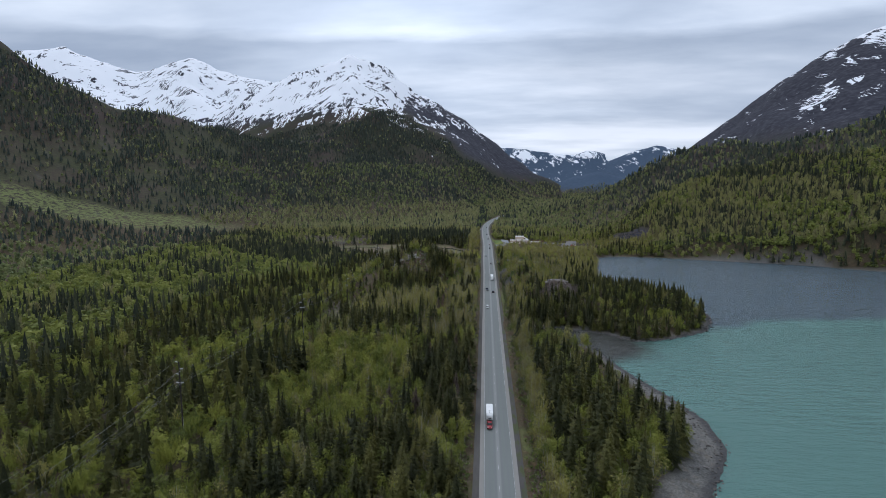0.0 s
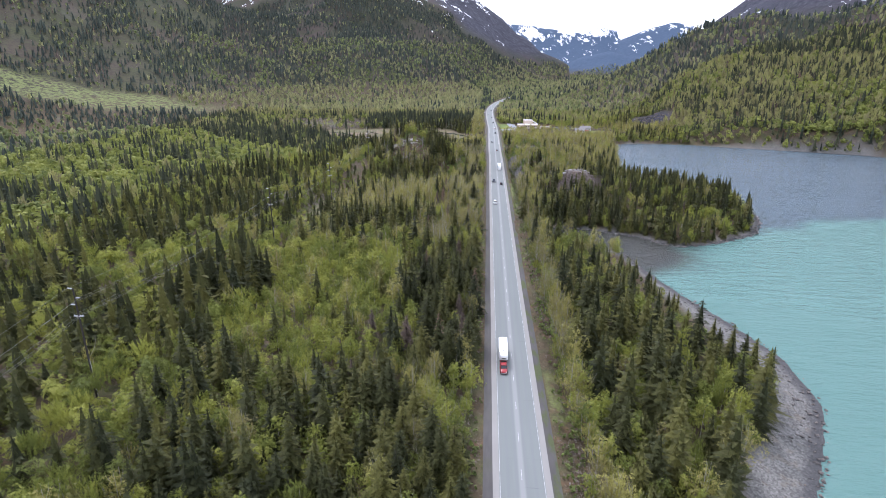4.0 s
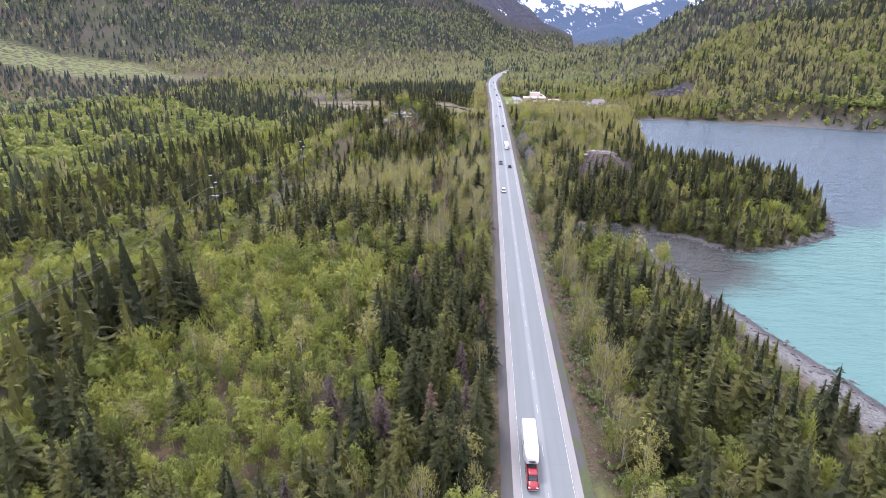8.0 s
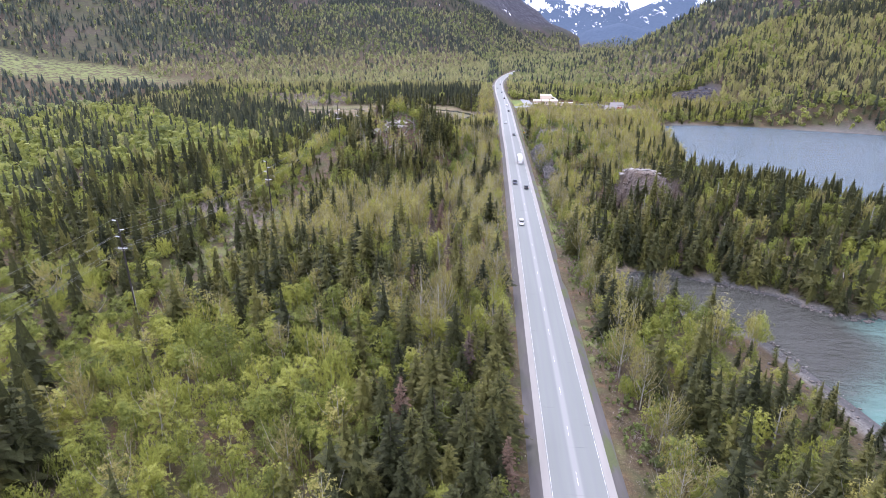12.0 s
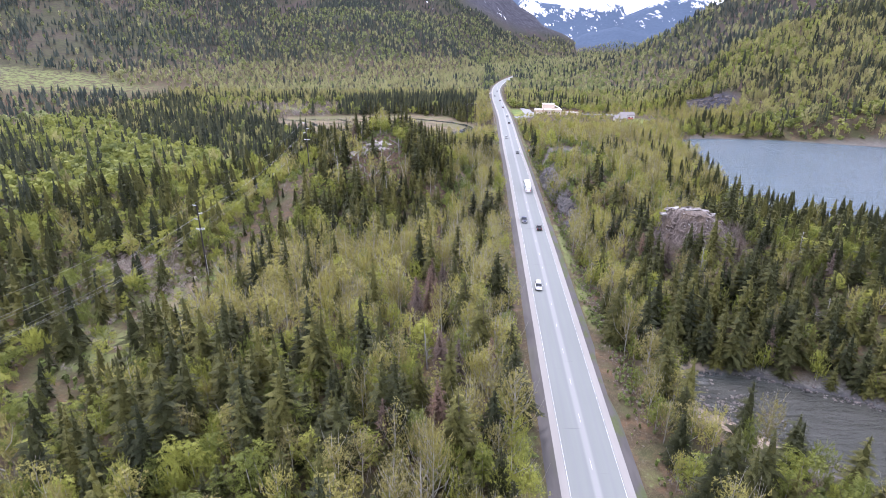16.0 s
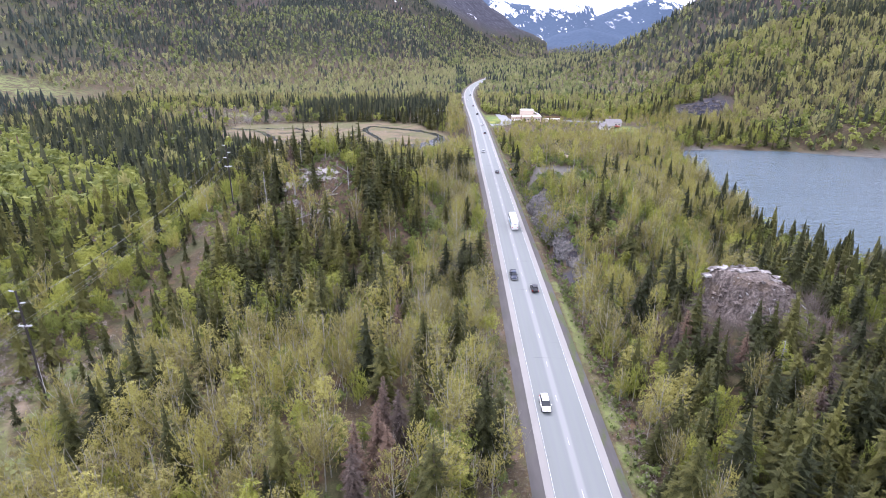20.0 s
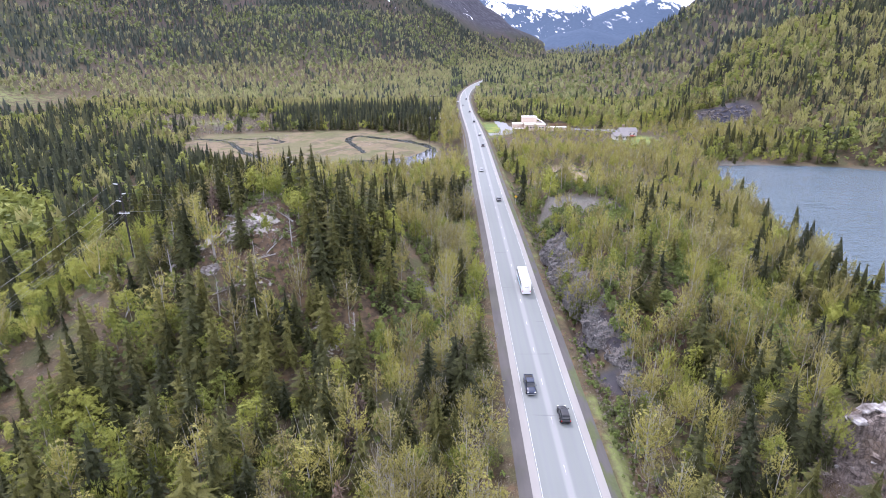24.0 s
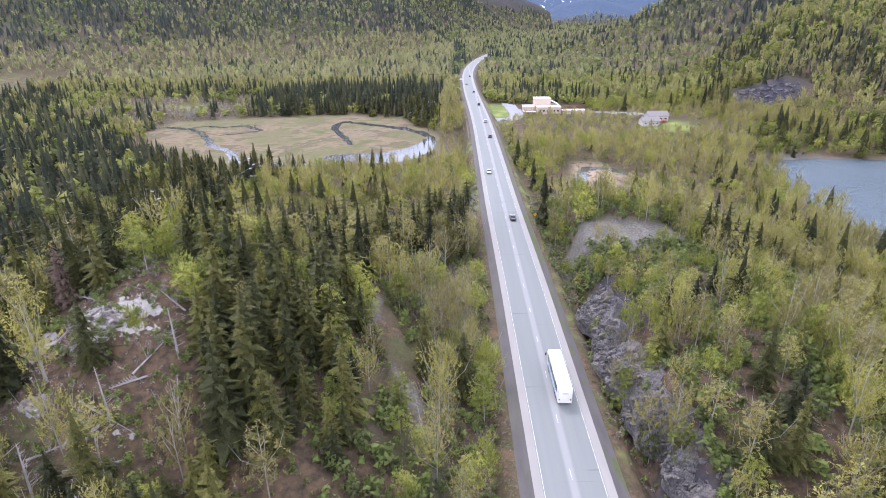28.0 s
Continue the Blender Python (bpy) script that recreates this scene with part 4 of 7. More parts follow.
def limbs(r, count, low, wide, thick, rise=0.6, sides=3):
    """Upswept bare limbs."""
    parts = []
    for i in range(count):
        u = low + (0.85 - low) * (i + r.uniform(0, 0.8)) / count
        an, ln = i * 2.4 + r.uniform(-0.4, 0.4), wide * r.uniform(0.7, 1.2) * (1.15 - u)
        p0 = np.array((0, 0, u))
        p1 = p0 + np.array((math.cos(an) * ln, math.sin(an) * ln, ln * rise * 1.0))
        p2 = p1 + np.array((math.cos(an) * ln * 0.5, math.sin(an) * ln * 0.5, ln * rise * 1.3))
        parts.append(tube([p0, p1, p2], [thick * (1.1 - u), thick * 0.6 * (1.1 - u), thick * 0.12], sides))
    return join(parts)


def stem(r, thick, sides=5, top=0.97, lean=0.02):
    x, y = r.uniform(-lean, lean, 2)
    return tube([(0, 0, -0.06), (x * 0.4, y * 0.4, 0.3), (x, y, 0.7), (x * 0.6, y * 0.6, top)], [thick, thick * 0.75, thick * 0.4, thick * 0.06], sides)


def kinds(level):
    """Per kind: (crown, bark) shapes. level 2 near, 1 middle, 0 far."""
    r = np.random.default_rng(100 + int(10 * level))
    out = {}
    if level == 3:
        out["spruce"] = [(full_spruce(r, 10, 6, 26, 9, 4, r.uniform(0.19, 0.27)), stem(r, 0.013)) for _ in range(8)]
        out["birch"] = [(leafy_crown(r, 16, 560, 0.031, 0.08, r.uniform(0.28, 0.38), broom=i % 3 == 0), join([stem(r, 0.011, 4, 0.9, 0.05), limbs(r, 6, 0.3, 0.3, 0.008, 0.9)])) for i in range(6)]
        out["cottonwood"] = [(leafy_crown(r, 15, 460, 0.024, 0.16, r.uniform(0.22, 0.31), broom=i % 2 == 0), join([stem(r, 0.011, 4, 0.97, 0.03), limbs(r, 22, 0.18, 0.21, 0.0055, 1.15)])) for i in range(6)]
        out["dead"] = [(full_spruce(r, 6, 5, 26, 9, 4, r.uniform(0.18, 0.22)), stem(r, 0.012)) for _ in range(3)]
        out["shrub"] = [(leafy_crown(r, 8, 170, 0.055, 0.05, 0.5, True), limbs(r, 7, 0.0, 0.5, 0.02, 1.1)) for _ in range(4)]
        out["twig"] = [(leafy_crown(r, 5, 40, 0.04, 0.3, 0.4), limbs(r, 18, 0.0, 0.55, 0.014, 1.2)) for _ in range(4)]
    elif level == 2:
        out["spruce"] = [(full_spruce(r, 6, 5, 15, 7, 2, r.uniform(0.20, 0.28)), None) for _ in range(8)]
        out["birch"] = [(leafy_crown(r, 14, 230, 0.046, 0.06, r.uniform(0.30, 0.40), broom=i % 3 == 0), stem(r, 0.011, 3, 0.8, 0.05)) for i in range(6)]
        out["cottonwood"] = [(leafy_crown(r, 14, 190, 0.037, 0.15, r.uniform(0.23, 0.32), broom=i % 2 == 0), join([stem(r, 0.010, 3, 0.97, 0.03), limbs(r, 8, 0.2, 0.21, 0.006, 1.15)])) for i in range(6)]
        out["dead"] = [(full_spruce(r, 3, 4, 16, 7, 2, r.uniform(0.17, 0.21)), None) for _ in range(3)]
        out["shrub"] = [(leafy_crown(r, 7, 64, 0.098, 0.03, 0.55), None) for _ in range(4)]
        out["twig"] = [(leafy_crown(r, 5, 24, 0.05, 0.3, 0.4), limbs(r, 9, 0.0, 0.55, 0.016, 1.2)) for _ in range(4)]
    elif level == 1:
        out["spruce"] = [(full_spruce(r, 4, 5, 9, 6, 2, r.uniform(0.20, 0.27)), None) for _ in range(6)]
        out["birch"] = [(leafy_crown(r, 11, 105, 0.080, 0.06, r.uniform(0.38, 0.50), broom=i % 3 == 0), None) for i in range(6)]
        out["cottonwood"] = [(leafy_crown(r, 9, 85, 0.052, 0.12, r.uniform(0.21, 0.28), broom=True), limbs(r, 3, 0.15, 0.22, 0.011, 1.1)) for _ in range(5)]
        out["dead"] = [(full_spruce(r, 3, 4, 9, 6, 2, 0.18), None) for _ in range(2)]
        out["shrub"] = [(leafy_crown(r, 3, 22, 0.19, 0.05, 0.5), None) for _ in range(3)]
        out["twig"] = [(leafy_crown(r, 4, 18, 0.085, 0.2, 0.4), limbs(r, 2, 0.0, 0.5, 0.025, 1.2)) for _ in range(3)]
    elif level == 0.5:
        out["spruce"] = [(full_spruce(r, 3, 4, 6, 5, 1, r.uniform(0.19, 0.25)), None) for _ in range(6)]
        out["birch"] = [(leafy_crown(r, 8, 38, 0.125, 0.06, r.uniform(0.42, 0.54)), None) for _ in range(6)]
        out["cottonwood"] = [(leafy_crown(r, 7, 36, 0.075, 0.1, r.uniform(0.20, 0.28), broom=True), None) for _ in range(5)]
        out["dead"] = [(spruce_crown(r, 5, 5, 0.18, 0.35, 0.2), None) for _ in range(2)]
        out["shrub"] = [(leafy_crown(r, 3, 12, 0.26, 0.05, 0.5), None) for _ in range(3)]
        out["twig"] = [(leafy_crown(r, 4, 14, 0.12, 0.15, 0.4), None) for _ in range(3)]
    else:
        out["spruce"] = [(spruce_crown(r, 2, 3, r.uniform(0.19, 0.25), 0.25), None) for _ in range(6)]
        out["birch"] = [(leafy_crown(r, 3, 12, 0.25, 0.15, 0.3), None) for _ in range(4)]
        out["cottonwood"] = [(leafy_crown(r, 3, 13, 0.16, 0.1, 0.25, broom=True), None) for _ in range(4)]
        out["dead"] = [(spruce_crown(r, 2, 3, 0.19, 0.3), None)]
        out["shrub"] = [(leafy_crown(r, 2, 5, 0.35, 0.1, 0.5), None) for _ in range(2)]
        out["twig"] = [(leafy_crown(r, 3, 7, 0.18, 0.2, 0.35), None) for _ in range(3)]
    return out


BARK = dict(spruce=M_BARK, birch=M_PALEBARK, cottonwood=M_PALEBARK, dead=M_BARK, shrub=M_BARK, twig=M_TWIGBARK)
TALL = dict(spruce=(7.0, 17.5), birch=(5.3, 11), cottonwood=(8, 15), dead=(9, 13), shrub=(1.5, 3.6), twig=(1.5, 4.0))
ORDER = ["spruce", "birch", "cottonwood", "dead", "shrub", "twig"]
LINE = [(-106, 60), (-106, 160), (-105, 283), (-100, 367), (-97, 462), (-104, 545), (-98, 605), (-60, 700), (-32, 762), (-24, 900)]


def zone(x, y, z, ld):
    """The share of each kind at a place, and how dense they stand."""
    n1, n2, n3 = fbm(x, y, 50, 201), fbm(x, y, 130, 205, 3), fbm(x, y, 16, 209, 2)
    n = len(x)
    w = np.zeros((n, 6))
    dens = np.ones(n)
    sp = np.clip(0.08 + 6.5 * (n1 - 0.5) + 2.5 * (n2 - 0.5), 0.03, 0.97)

    def put(mask, values, d=1.0):
        for i, val in enumerate(values):
            w[:, i] = np.where(mask, val, w[:, i])
        dens[:] = np.where(mask, d, dens)

    grove = smooth(n1 + 0.35 * (n3 - 0.5) + 0.5 * (n2 - 0.5), 0.515, 0.58)
    left = x < 0
    put(left, (sp, 1 - sp, 0.05, 0.004, 0.06, 0.03))
    put(left & (x < -230), (np.clip(sp + 0.1, 0, 1), 0.9 - 0.8 * sp, 0.05, 0.004, 0.06, 0.05))
    # birch inland with groves of spruce in it
    put(left & (y < 575), (0.04 + 0.5 * grove, 0.95 - 0.5 * grove, 0.04, 0.0, 0.06, 0.02), 1.25)
    # spruce belt along the road, then open birch, then a second belt of spruce
    put(left & (y < 205 + 20 * (n1 - 0.5)) & (x > -56 + 50 * (n1 - 0.5)), (0.08 + 0.72 * grove, 0.8 - 0.62 * grove, 0.06, 0.01, 0.05, 0.02), 1.15)
    put(left & (y >= 205 + 20 * (n1 - 0.5)) & (y < 275) & (x > -33 + 20 * (n1 - 0.5)), (0.6, 0.35, 0.05, 0.02, 0.05, 0.02), 1.1)
    put(left & (y > 203) & (y < 266) & (x <= -33 + 20 * (n1 - 0.5)), (0.03 + 0.22 * (grove > 0.9), 0.92, 0.05, 0.0, 0.08, 0.03), 1.05)
    put(left & (x < -150 + 60 * (n1 - 0.5)) & (y > 185) & (y < 400 + 60 * (n1 - 0.5)), (0.05 + 0.65 * smooth(n1, 0.48, 0.55), 0.9 - 0.6 * smooth(n1, 0.48, 0.55), 0.04, 0.0, 0.05, 0.02), 1.2)
    put(left & (x < -44 + 20 * (n1 - 0.5)) & (y < 168), (0.06 + 0.4 * grove, 0.9 - 0.4 * grove, 0.04, 0.0, 0.06, 0.02), 1.25)
    put(bell(x, y, -103, 223, 17, 20) > 0.4, (0.92, 0.1, 0.0, 0.0, 0.03, 0.02), 1.2)
    put(left & (x > -102) & (x < -42 + 14 * (n1 - 0.5)) & (y > 266) & (y < 328 + 20 * (n1 - 0.5)), (0.26 + 0.3 * grove, 0.66 - 0.25 * grove, 0.08, 0.0, 0.05, 0.02), 1.15)
    # pale cottonwoods and willow on the flats west of the road
    put(left & (x > -40) & (y > 272) & (y < 440), (0.06 + 0.22 * grove, 0.4, 0.55, 0.03, 0.1, 0.15), 1.0)
    put(left & (x > -94) & (x <= -40) & (y > 326 + 20 * (n1 - 0.5)) & (y < 402), (0.12 * grove, 0.22, 0.78, 0.0, 0.1, 0.15), 0.95)
    put((bell(x, y, -33, 363, 11, 8) > 0.4), (0.03, 0.05, 0.1, 0.0, 0.5, 0.6), 0.7)
    put((x > -245) & (x < -150) & (np.abs(y - 430) < 22), (0.62, 0.4, 0.0, 0.0, 0.05, 0.02), 1.1)
    put(left & (x > -135) & (x < -70) & (y > 398) & (y < 470), (0.12 + 0.3 * grove, 0.75, 0.1, 0.0, 0.05, 0.02), 1.05)
    put((bell(x, y, -60, 478, 44, 50) > 0.3), (0.34 + 0.3 * grove, 0.42, 0.15, 0.002, 0.15, 0.06), 1.0)
    put((bell(x, y, -74, 452, 21, 24) > 0.4), (0.5, 0.12, 0.16, 0.01, 0.2, 0.14), 0.75)
    put((bell(x, y, -86, 428, 24, 20) > 0.4), (0.3, 0.62, 0.06, 0.0, 0.08, 0.03))
    put((bell(x, y, -66, 402, 26, 17) > 0.4), (0.3, 0.5, 0.12, 0.0, 0.08, 0.03))
    put(left & (x > -105) & (x < -46) & (y > 388) & (y < 428 + 16 * (n1 - 0.5)), (0.42 + 0.15 * grove, 0.45, 0.06, 0.0, 0.12, 0.03), 1.0)
    put(bell(x, y, -44, 461, 9, 14) > 0.4, (0.85, 0.12, 0.04, 0.0, 0.08, 0.02), 1.1)
    put((bell(x, y, -66, 448, 15, 10) > 0.45), (0.25, 0.1, 0.2, 0.01, 0.25, 0.3), 0.5)
    put((bell(x, y, -65, 460, 9, 6.5) > 0.35), (0.12, 0.05, 0.15, 0.0, 0.2, 0.25), 0.4)
    put((x > -31) & (x < -9) & (y > 440) & (y < 590), (0.04, 0.22, 0.3, 0.0, 0.8, 0.3), 1.0)
    put(left & (y > 530) & (y < 672) & (x > -150), (0.10 + 0.35 * sp, 0.4, 0.45, 0.0, 0.05, 0.05))
    put(left & (x < -100) & (y > 500 - 0.9 * (x + 120) + 120 * (n1 - 0.5)) & (y < 830), (0.3 + 0.3 * grove, 0.35, 0.3, 0.03, 0.0, 0.25), 1.1)
    put(left & (x < -100) & (y > 500 - 0.9 * (x + 120) + 120 * (n1 - 0.5)) & (y < 745 + 60 * (n1 - 0.5)), (0.85, 0.16, 0.03, 0.0, 0.0, 0.03), 1.2)
    put((x > -182) & (x < -22) & (y > 800) & (y < 935), (0.95, 0.08, 0.0, 0.0, 0.0, 0.0), 1.25)
    put((x < -182) & (x > -330) & (y > 780) & (y < 915), (0.05, 0.1, 0.1, 0.0, 0.2, 1.0), 1.0)
    put((x < -20) & (y > 935) & (y < 1700), (0.3 * sp, 0.5, 0.8, 0.0, 0.0, 0.25))
    put(left & (x > -28) & (y > 560) & (y < 980), (0.0, 0.15, 1.0, 0.0, 0.1, 0.05), 1.25)
    sq = np.clip(0.55 + 9 * (n1 - 0.5) + 6 * (n2 - 0.5), 0.02, 1.1)
    put(left & (z > 30), (np.clip(0.1 + 0.75 * sq, 0, 1), 0.8 - 0.6 * sq, 0.4 * (n1 > 0.5), 0.0, 0.1, 0.1), 1.1)
    clus = fbm(x + 0.7 * y, 0.35 * (y - 0.7 * x), 95, 221, 5)
    put(left & (z > 95), (0.9, 0.06, 0.03, 0.01, 0.06, 0.05), np.where(x > -0.55 * y, np.clip(1.0 + 6.0 * (n2 - 0.42), 0.3, 1.1), np.clip(0.85 + 12.0 * (clus - 0.5), 0.12, 1.2)))
    put(left & (z > 60) & (z < 150) & (x > -0.55 * y), (0.15 + 0.6 * sq, 0.6 - 0.4 * sq, 0.3 * (n1 > 0.52), 0.01, 0.05, 0.08), 1.05)
    put(left & (z > 42) & (x < -0.5 * y), (0.8, 0.14, 0.08, 0.05, 0.15, 0.12), np.clip(0.8 + 11.0 * (clus - 0.5), 0.3, 1.15))
    right = x >= 0
    put(right, (0.7 * sp, 0.8, 0.25, 0.0, 0.05, 0.05))
    put(right & (y < 335), (np.where(y < 262, 0.3 + 0.35 * grove, 0.7), np.where(y < 262, 0.55, 0.3), 0.06, 0.0, 0.1, 0.04), 0.95)
    put(right & (x < np.where(y < 300, 18, 24)) & (y < 470), (0.05 + 0.3 * (sp > 0.6), 0.35, 0.8, 0.0, 0.15, 0.15))
    put(right & (y > 326) & (y < 470) & (x > 24), (0.78, 0.2 + 0.3 * (n1 > 0.58), 0.08, 0.02, 0.05, 0.03), 1.1)
    put(right & (y > 405) & (y < 480) & (x < 58), (0.2 * sp, 0.25, 0.75, 0.01, 0.2, 0.15))
    put(right & (y > 445) & (y < 570) & (x < 90), (0.10, 0.46, 0.42, 0.0, 0.5, 0.2), 1.0)
    put(bell(x, y, 80, 476, 17, 24) > 0.4, (0.5, 0.3, 0.3, 0.0, 0.1, 0.05), 1.0)
    put(right & (y > 480) & (y < 800) & (x > 58 - 0.2 * (y - 480)), (0.2 * sp, 0.3, 0.9, 0.0, 0.08, 0.05), 1.15)
    put(right & (x > 18) & (x < 75) & (y > 262) & (y < 312), (0.16, 0.75, 0.1, 0.0, 0.2, 0.05), 1.1)
    # wood down to the water on the far shore
    put(right & (x > 130) & (y > 540) & (ld > -55), (0.42, 0.62, 0.1, 0.0, 0.1, 0.03), 1.3)
    put(bell(x, y, 56, 528, 13, 10) > 0.4, (0.75, 0.2, 0.1, 0.0, 0.2, 0.05), 1.1)
    put(right & (y > 800) & (x < 40), (0.4 * sp, 0.5, 0.5, 0.0, 0.1, 0.05))
    put(right & (z > 18) & ((y > 640) | (x > 200)), (0.14 + 0.65 * sq, 0.75 - 0.6 * sq, 0.25 + 0.5 * (n2 > 0.52), 0.03, 0.05, 0.06), 1.1)
    put(right & (z > 85) & ((y > 640) | (x > 200)), (0.3 + 0.65 * sq, 0.6 - 0.5 * sq, 0.15, 0.02, 0.05, 0.06), 1.1)
    # open ground
    open_ = outline_distance(x, y, MARSH) + 26 * (fbm(x, y, 34, 87) - 0.5) > -1
    open_ |= ld > -np.where((y < 300) & (y > 60), (13.5 - 4.5 * smooth(y, 205, 170)) * smooth(y, 300, 180) + 3.0, 2.5)
    open_ |= (np.abs(x - road_x(y)) < np.where(x < 0, 11.0, 12.5)) & (y < 1400)
    open_ |= (bell(x, y, 48, 393, 17, 13) > 0.47) | (bell(x, y, 25, 312, 6, 11) > 0.5)
    open_ |= bell(x + 0.15 * (y - 440), y, 15.5, 440, 3.6, 16) > 0.4
    open_ |= bell(x, y, 204, 801, 30, 26) > 0.5
    open_ |= bell(x, y, -650, 868, 250, 66, 24) + 0.5 * (n1 - 0.5) + 0.3 * (n3 - 0.5) > 0.42
    open_ |= bell(x, y, -250, 860, 60, 16) > 0.5
    open_ |= (bell(x, y, 28, 529, 19, 10) > 0.5) | (bell(x, y, -29, 483, 3.2, 34, 17) > 0.5) | (bell(x, y, 44, 641, 20, 16) > 0.55) | (bell(x, y, -12, 585, 4, 20) > 0.5)
    open_ |= (bell(x, y, 44, 626, 24, 20) > 0.5) | (bell(x, y, 14, 806, 13, 45) > 0.35)
    open_ |= (x > 2) & (x < 82) & (np.abs(y - 815) < 26)
    open_ |= (bell(x, y, 114, 745, 25, 20) > 0.45) | ((x > 70) & (x < 112) & (np.abs(y - 792) < 9))
    far_ = np.hypot(x + 4, y + 14)
    az_ = np.degrees(np.arctan2(x + 4, y + 14))
    tree_line = np.interp(az_, [-30, -14, -9, -4.5, -2, 2.3, 8], [300, 330, 400, 300, 180, 95, 70])
    open_ |= (z > np.where(far_ > 2000, tree_line, 430) + 70 * (n1 - 0.5)) | ((x > 0) & (z > 235) & (y > 1700))
    lx_ = np.interp(y, [p[1] for p in LINE], [p[0] for p in LINE])
    dens *= np.where((np.abs(x - lx_ + 3) < 8.5 + 6 * (n1 - 0.5)) & (y > 322) & (y < 450), 0.9, 1.0)
    dens *= np.where(bell(x, y, -126, 376, 14, 10) > 0.4, 0.2, 1.0)
    open_ |= (np.abs(x + 103 + 2.0 * np.sin(y / 11.0)) < 1.7) & (y > 322) & (y < 368)
    dens *= np.clip(0.95 + 1.2 * (n3 - 0.32), 0.6, 1.1)
    # the bare head of the knoll and the clearing below it
    head = np.maximum(np.maximum(bell(x, y, -66, 456, 13, 11), bell(x, y, -44, 440, 9, 8)), np.maximum(bell(x, y, -55, 447, 8, 7), bell(x, y, -36, 443, 6, 8)))
    dens *= 1 - 0.72 * smooth(head, 0.4, 0.62)
    dens = np.where(open_, 0, dens)
    return w / np.maximum(w.sum(1, keepdims=True), 1e-6), dens


def scatter(x0, x1, y0, y1, step, keep):
    """Places on a shaken grid, with kind, height and turn."""
    gx_, gy_ = np.meshgrid(np.arange(x0, x1, step), np.arange(y0, y1, step))
    x, y = gx_.ravel() + rng.uniform(-0.5, 0.5, gx_.size) * step, gy_.ravel() + rng.uniform(-0.5, 0.5, gx_.size) * step
    m = keep(x, y) & (np.abs(x + 4) < 0.95 * (y + 14) + 40)
    x, y = x[m], y[m]
    z, ld = ground(x, y), lake_distance(x, y)
    w, dens = zone(x, y, z, ld)
    m = rng.random(len(x)) < dens
    x, y, z, w = x[m], y[m], z[m], w[m]
    kind = (rng.random(len(x))[:, None] > np.cumsum(w, 1)).sum(1).clip(0, 5)
    lo, hi = np.array([TALL[k_][0] for k_ in ORDER])[kind], np.array([TALL[k_][1] for k_ in ORDER])[kind]
    tall = lo + (hi - lo) * rng.random(len(x)) ** 1.1 * np.clip(0.55 + 0.9 * fbm(x, y, 60, 301, 2), 0.6, 1.15)
    # lower growth on the flats before the hall, the sand bars and the gravel mound, and by the creek
    low_ = np.maximum(0.7 * smooth(x, 4, 12) * smooth(160 - x, 0, 15) * smooth(y, 680, 705) * (y < 800), np.maximum(bell(x, y, 44, 600, 34, 26), bell(x, y, 30, 508, 22, 15)))
    low_ = np.maximum(low_, smooth(outline_distance(x, y, MARSH), -38, -10) * (y < 740))
    line_ = np.abs(x - np.interp(y, [p[1] for p in LINE], [p[0] for p in LINE]))
    low_ = np.maximum(low_, 0.9 * (line_ < 9) * (y > 300) * (y < 470))
    tall = tall * np.where((kind == 0) & (x > 14) & (x < 90) & (y < 262), 1.15, 1.0)
    ld_ = lake_distance(x, y)
    low_ = np.maximum(low_, 0.95 * (1 - smooth(-ld_, 15, 30)) * smooth(y, 165, 205) * (y < 280) * (x < 100))
    low_ = np.maximum(low_, 0.42 * smooth(x, 45, 62) * (y > 322) * (y < 470))
    tall = tall * (1 - 0.55 * np.clip(low_, 0, 1)) * (1 + 0.4 * bell(x, y, -103, 223, 20, 24) * (kind == 0))
    return x, y, z, kind, tall


def plant(name, label, level, kind_name, x, y, z, tall, shapes):
    """All far trees of one kind as one mesh."""
    if not len(x):
        return
    vs, fs, ms, ts, o = [], [], [], [], 0
    pick = rng.integers(len(shapes), size=len(x))
    for i, (crown, bark) in enumerate(shapes):
        m = pick == i
        c = int(m.sum())
        if not c:
            continue
        a, s = rng.uniform(0, 6.283, c), tall[m]
        fat = s * rng.uniform(0.85, 1.15, c) * (1.14 if kind_name == "spruce" and level >= 0.5 else 1.0)
        tint = rng.random(c)
        for (v, f), mi in (((crown), 0), ((bark), 1)) if bark is not None else (((crown), 0),):
            px = (v[None, :, 0] * np.cos(a)[:, None] - v[None, :, 1] * np.sin(a)[:, None]) * fat[:, None] + x[m][:, None]
            py = (v[None, :, 0] * np.sin(a)[:, None] + v[None, :, 1] * np.cos(a)[:, None]) * fat[:, None] + y[m][:, None]
            pz = v[None, :, 2] * s[:, None] + z[m][:, None]
            vs.append(np.stack([px, py, pz], -1).reshape(-1, 3))
            fs.append((f[None] + (np.arange(c) * len(v))[:, None, None] + o).reshape(-1, 3))
            ms.append(np.full(c * len(f), mi))
            ts.append(np.repeat(tint, len(v)))
            o += c * len(v)
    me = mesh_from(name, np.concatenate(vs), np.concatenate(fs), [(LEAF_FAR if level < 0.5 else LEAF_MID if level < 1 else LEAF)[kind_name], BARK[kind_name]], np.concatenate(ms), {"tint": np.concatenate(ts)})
    tagged(new(name, me), label, "forest", kind="stuff")


def in_near(x, y):
    return (x > -92) & (x < 150) & (y > 58) & (y < 560)


def in_mid(x, y):
    return (x > -430) & (x < 530) & (y > 40) & (y < 1000)


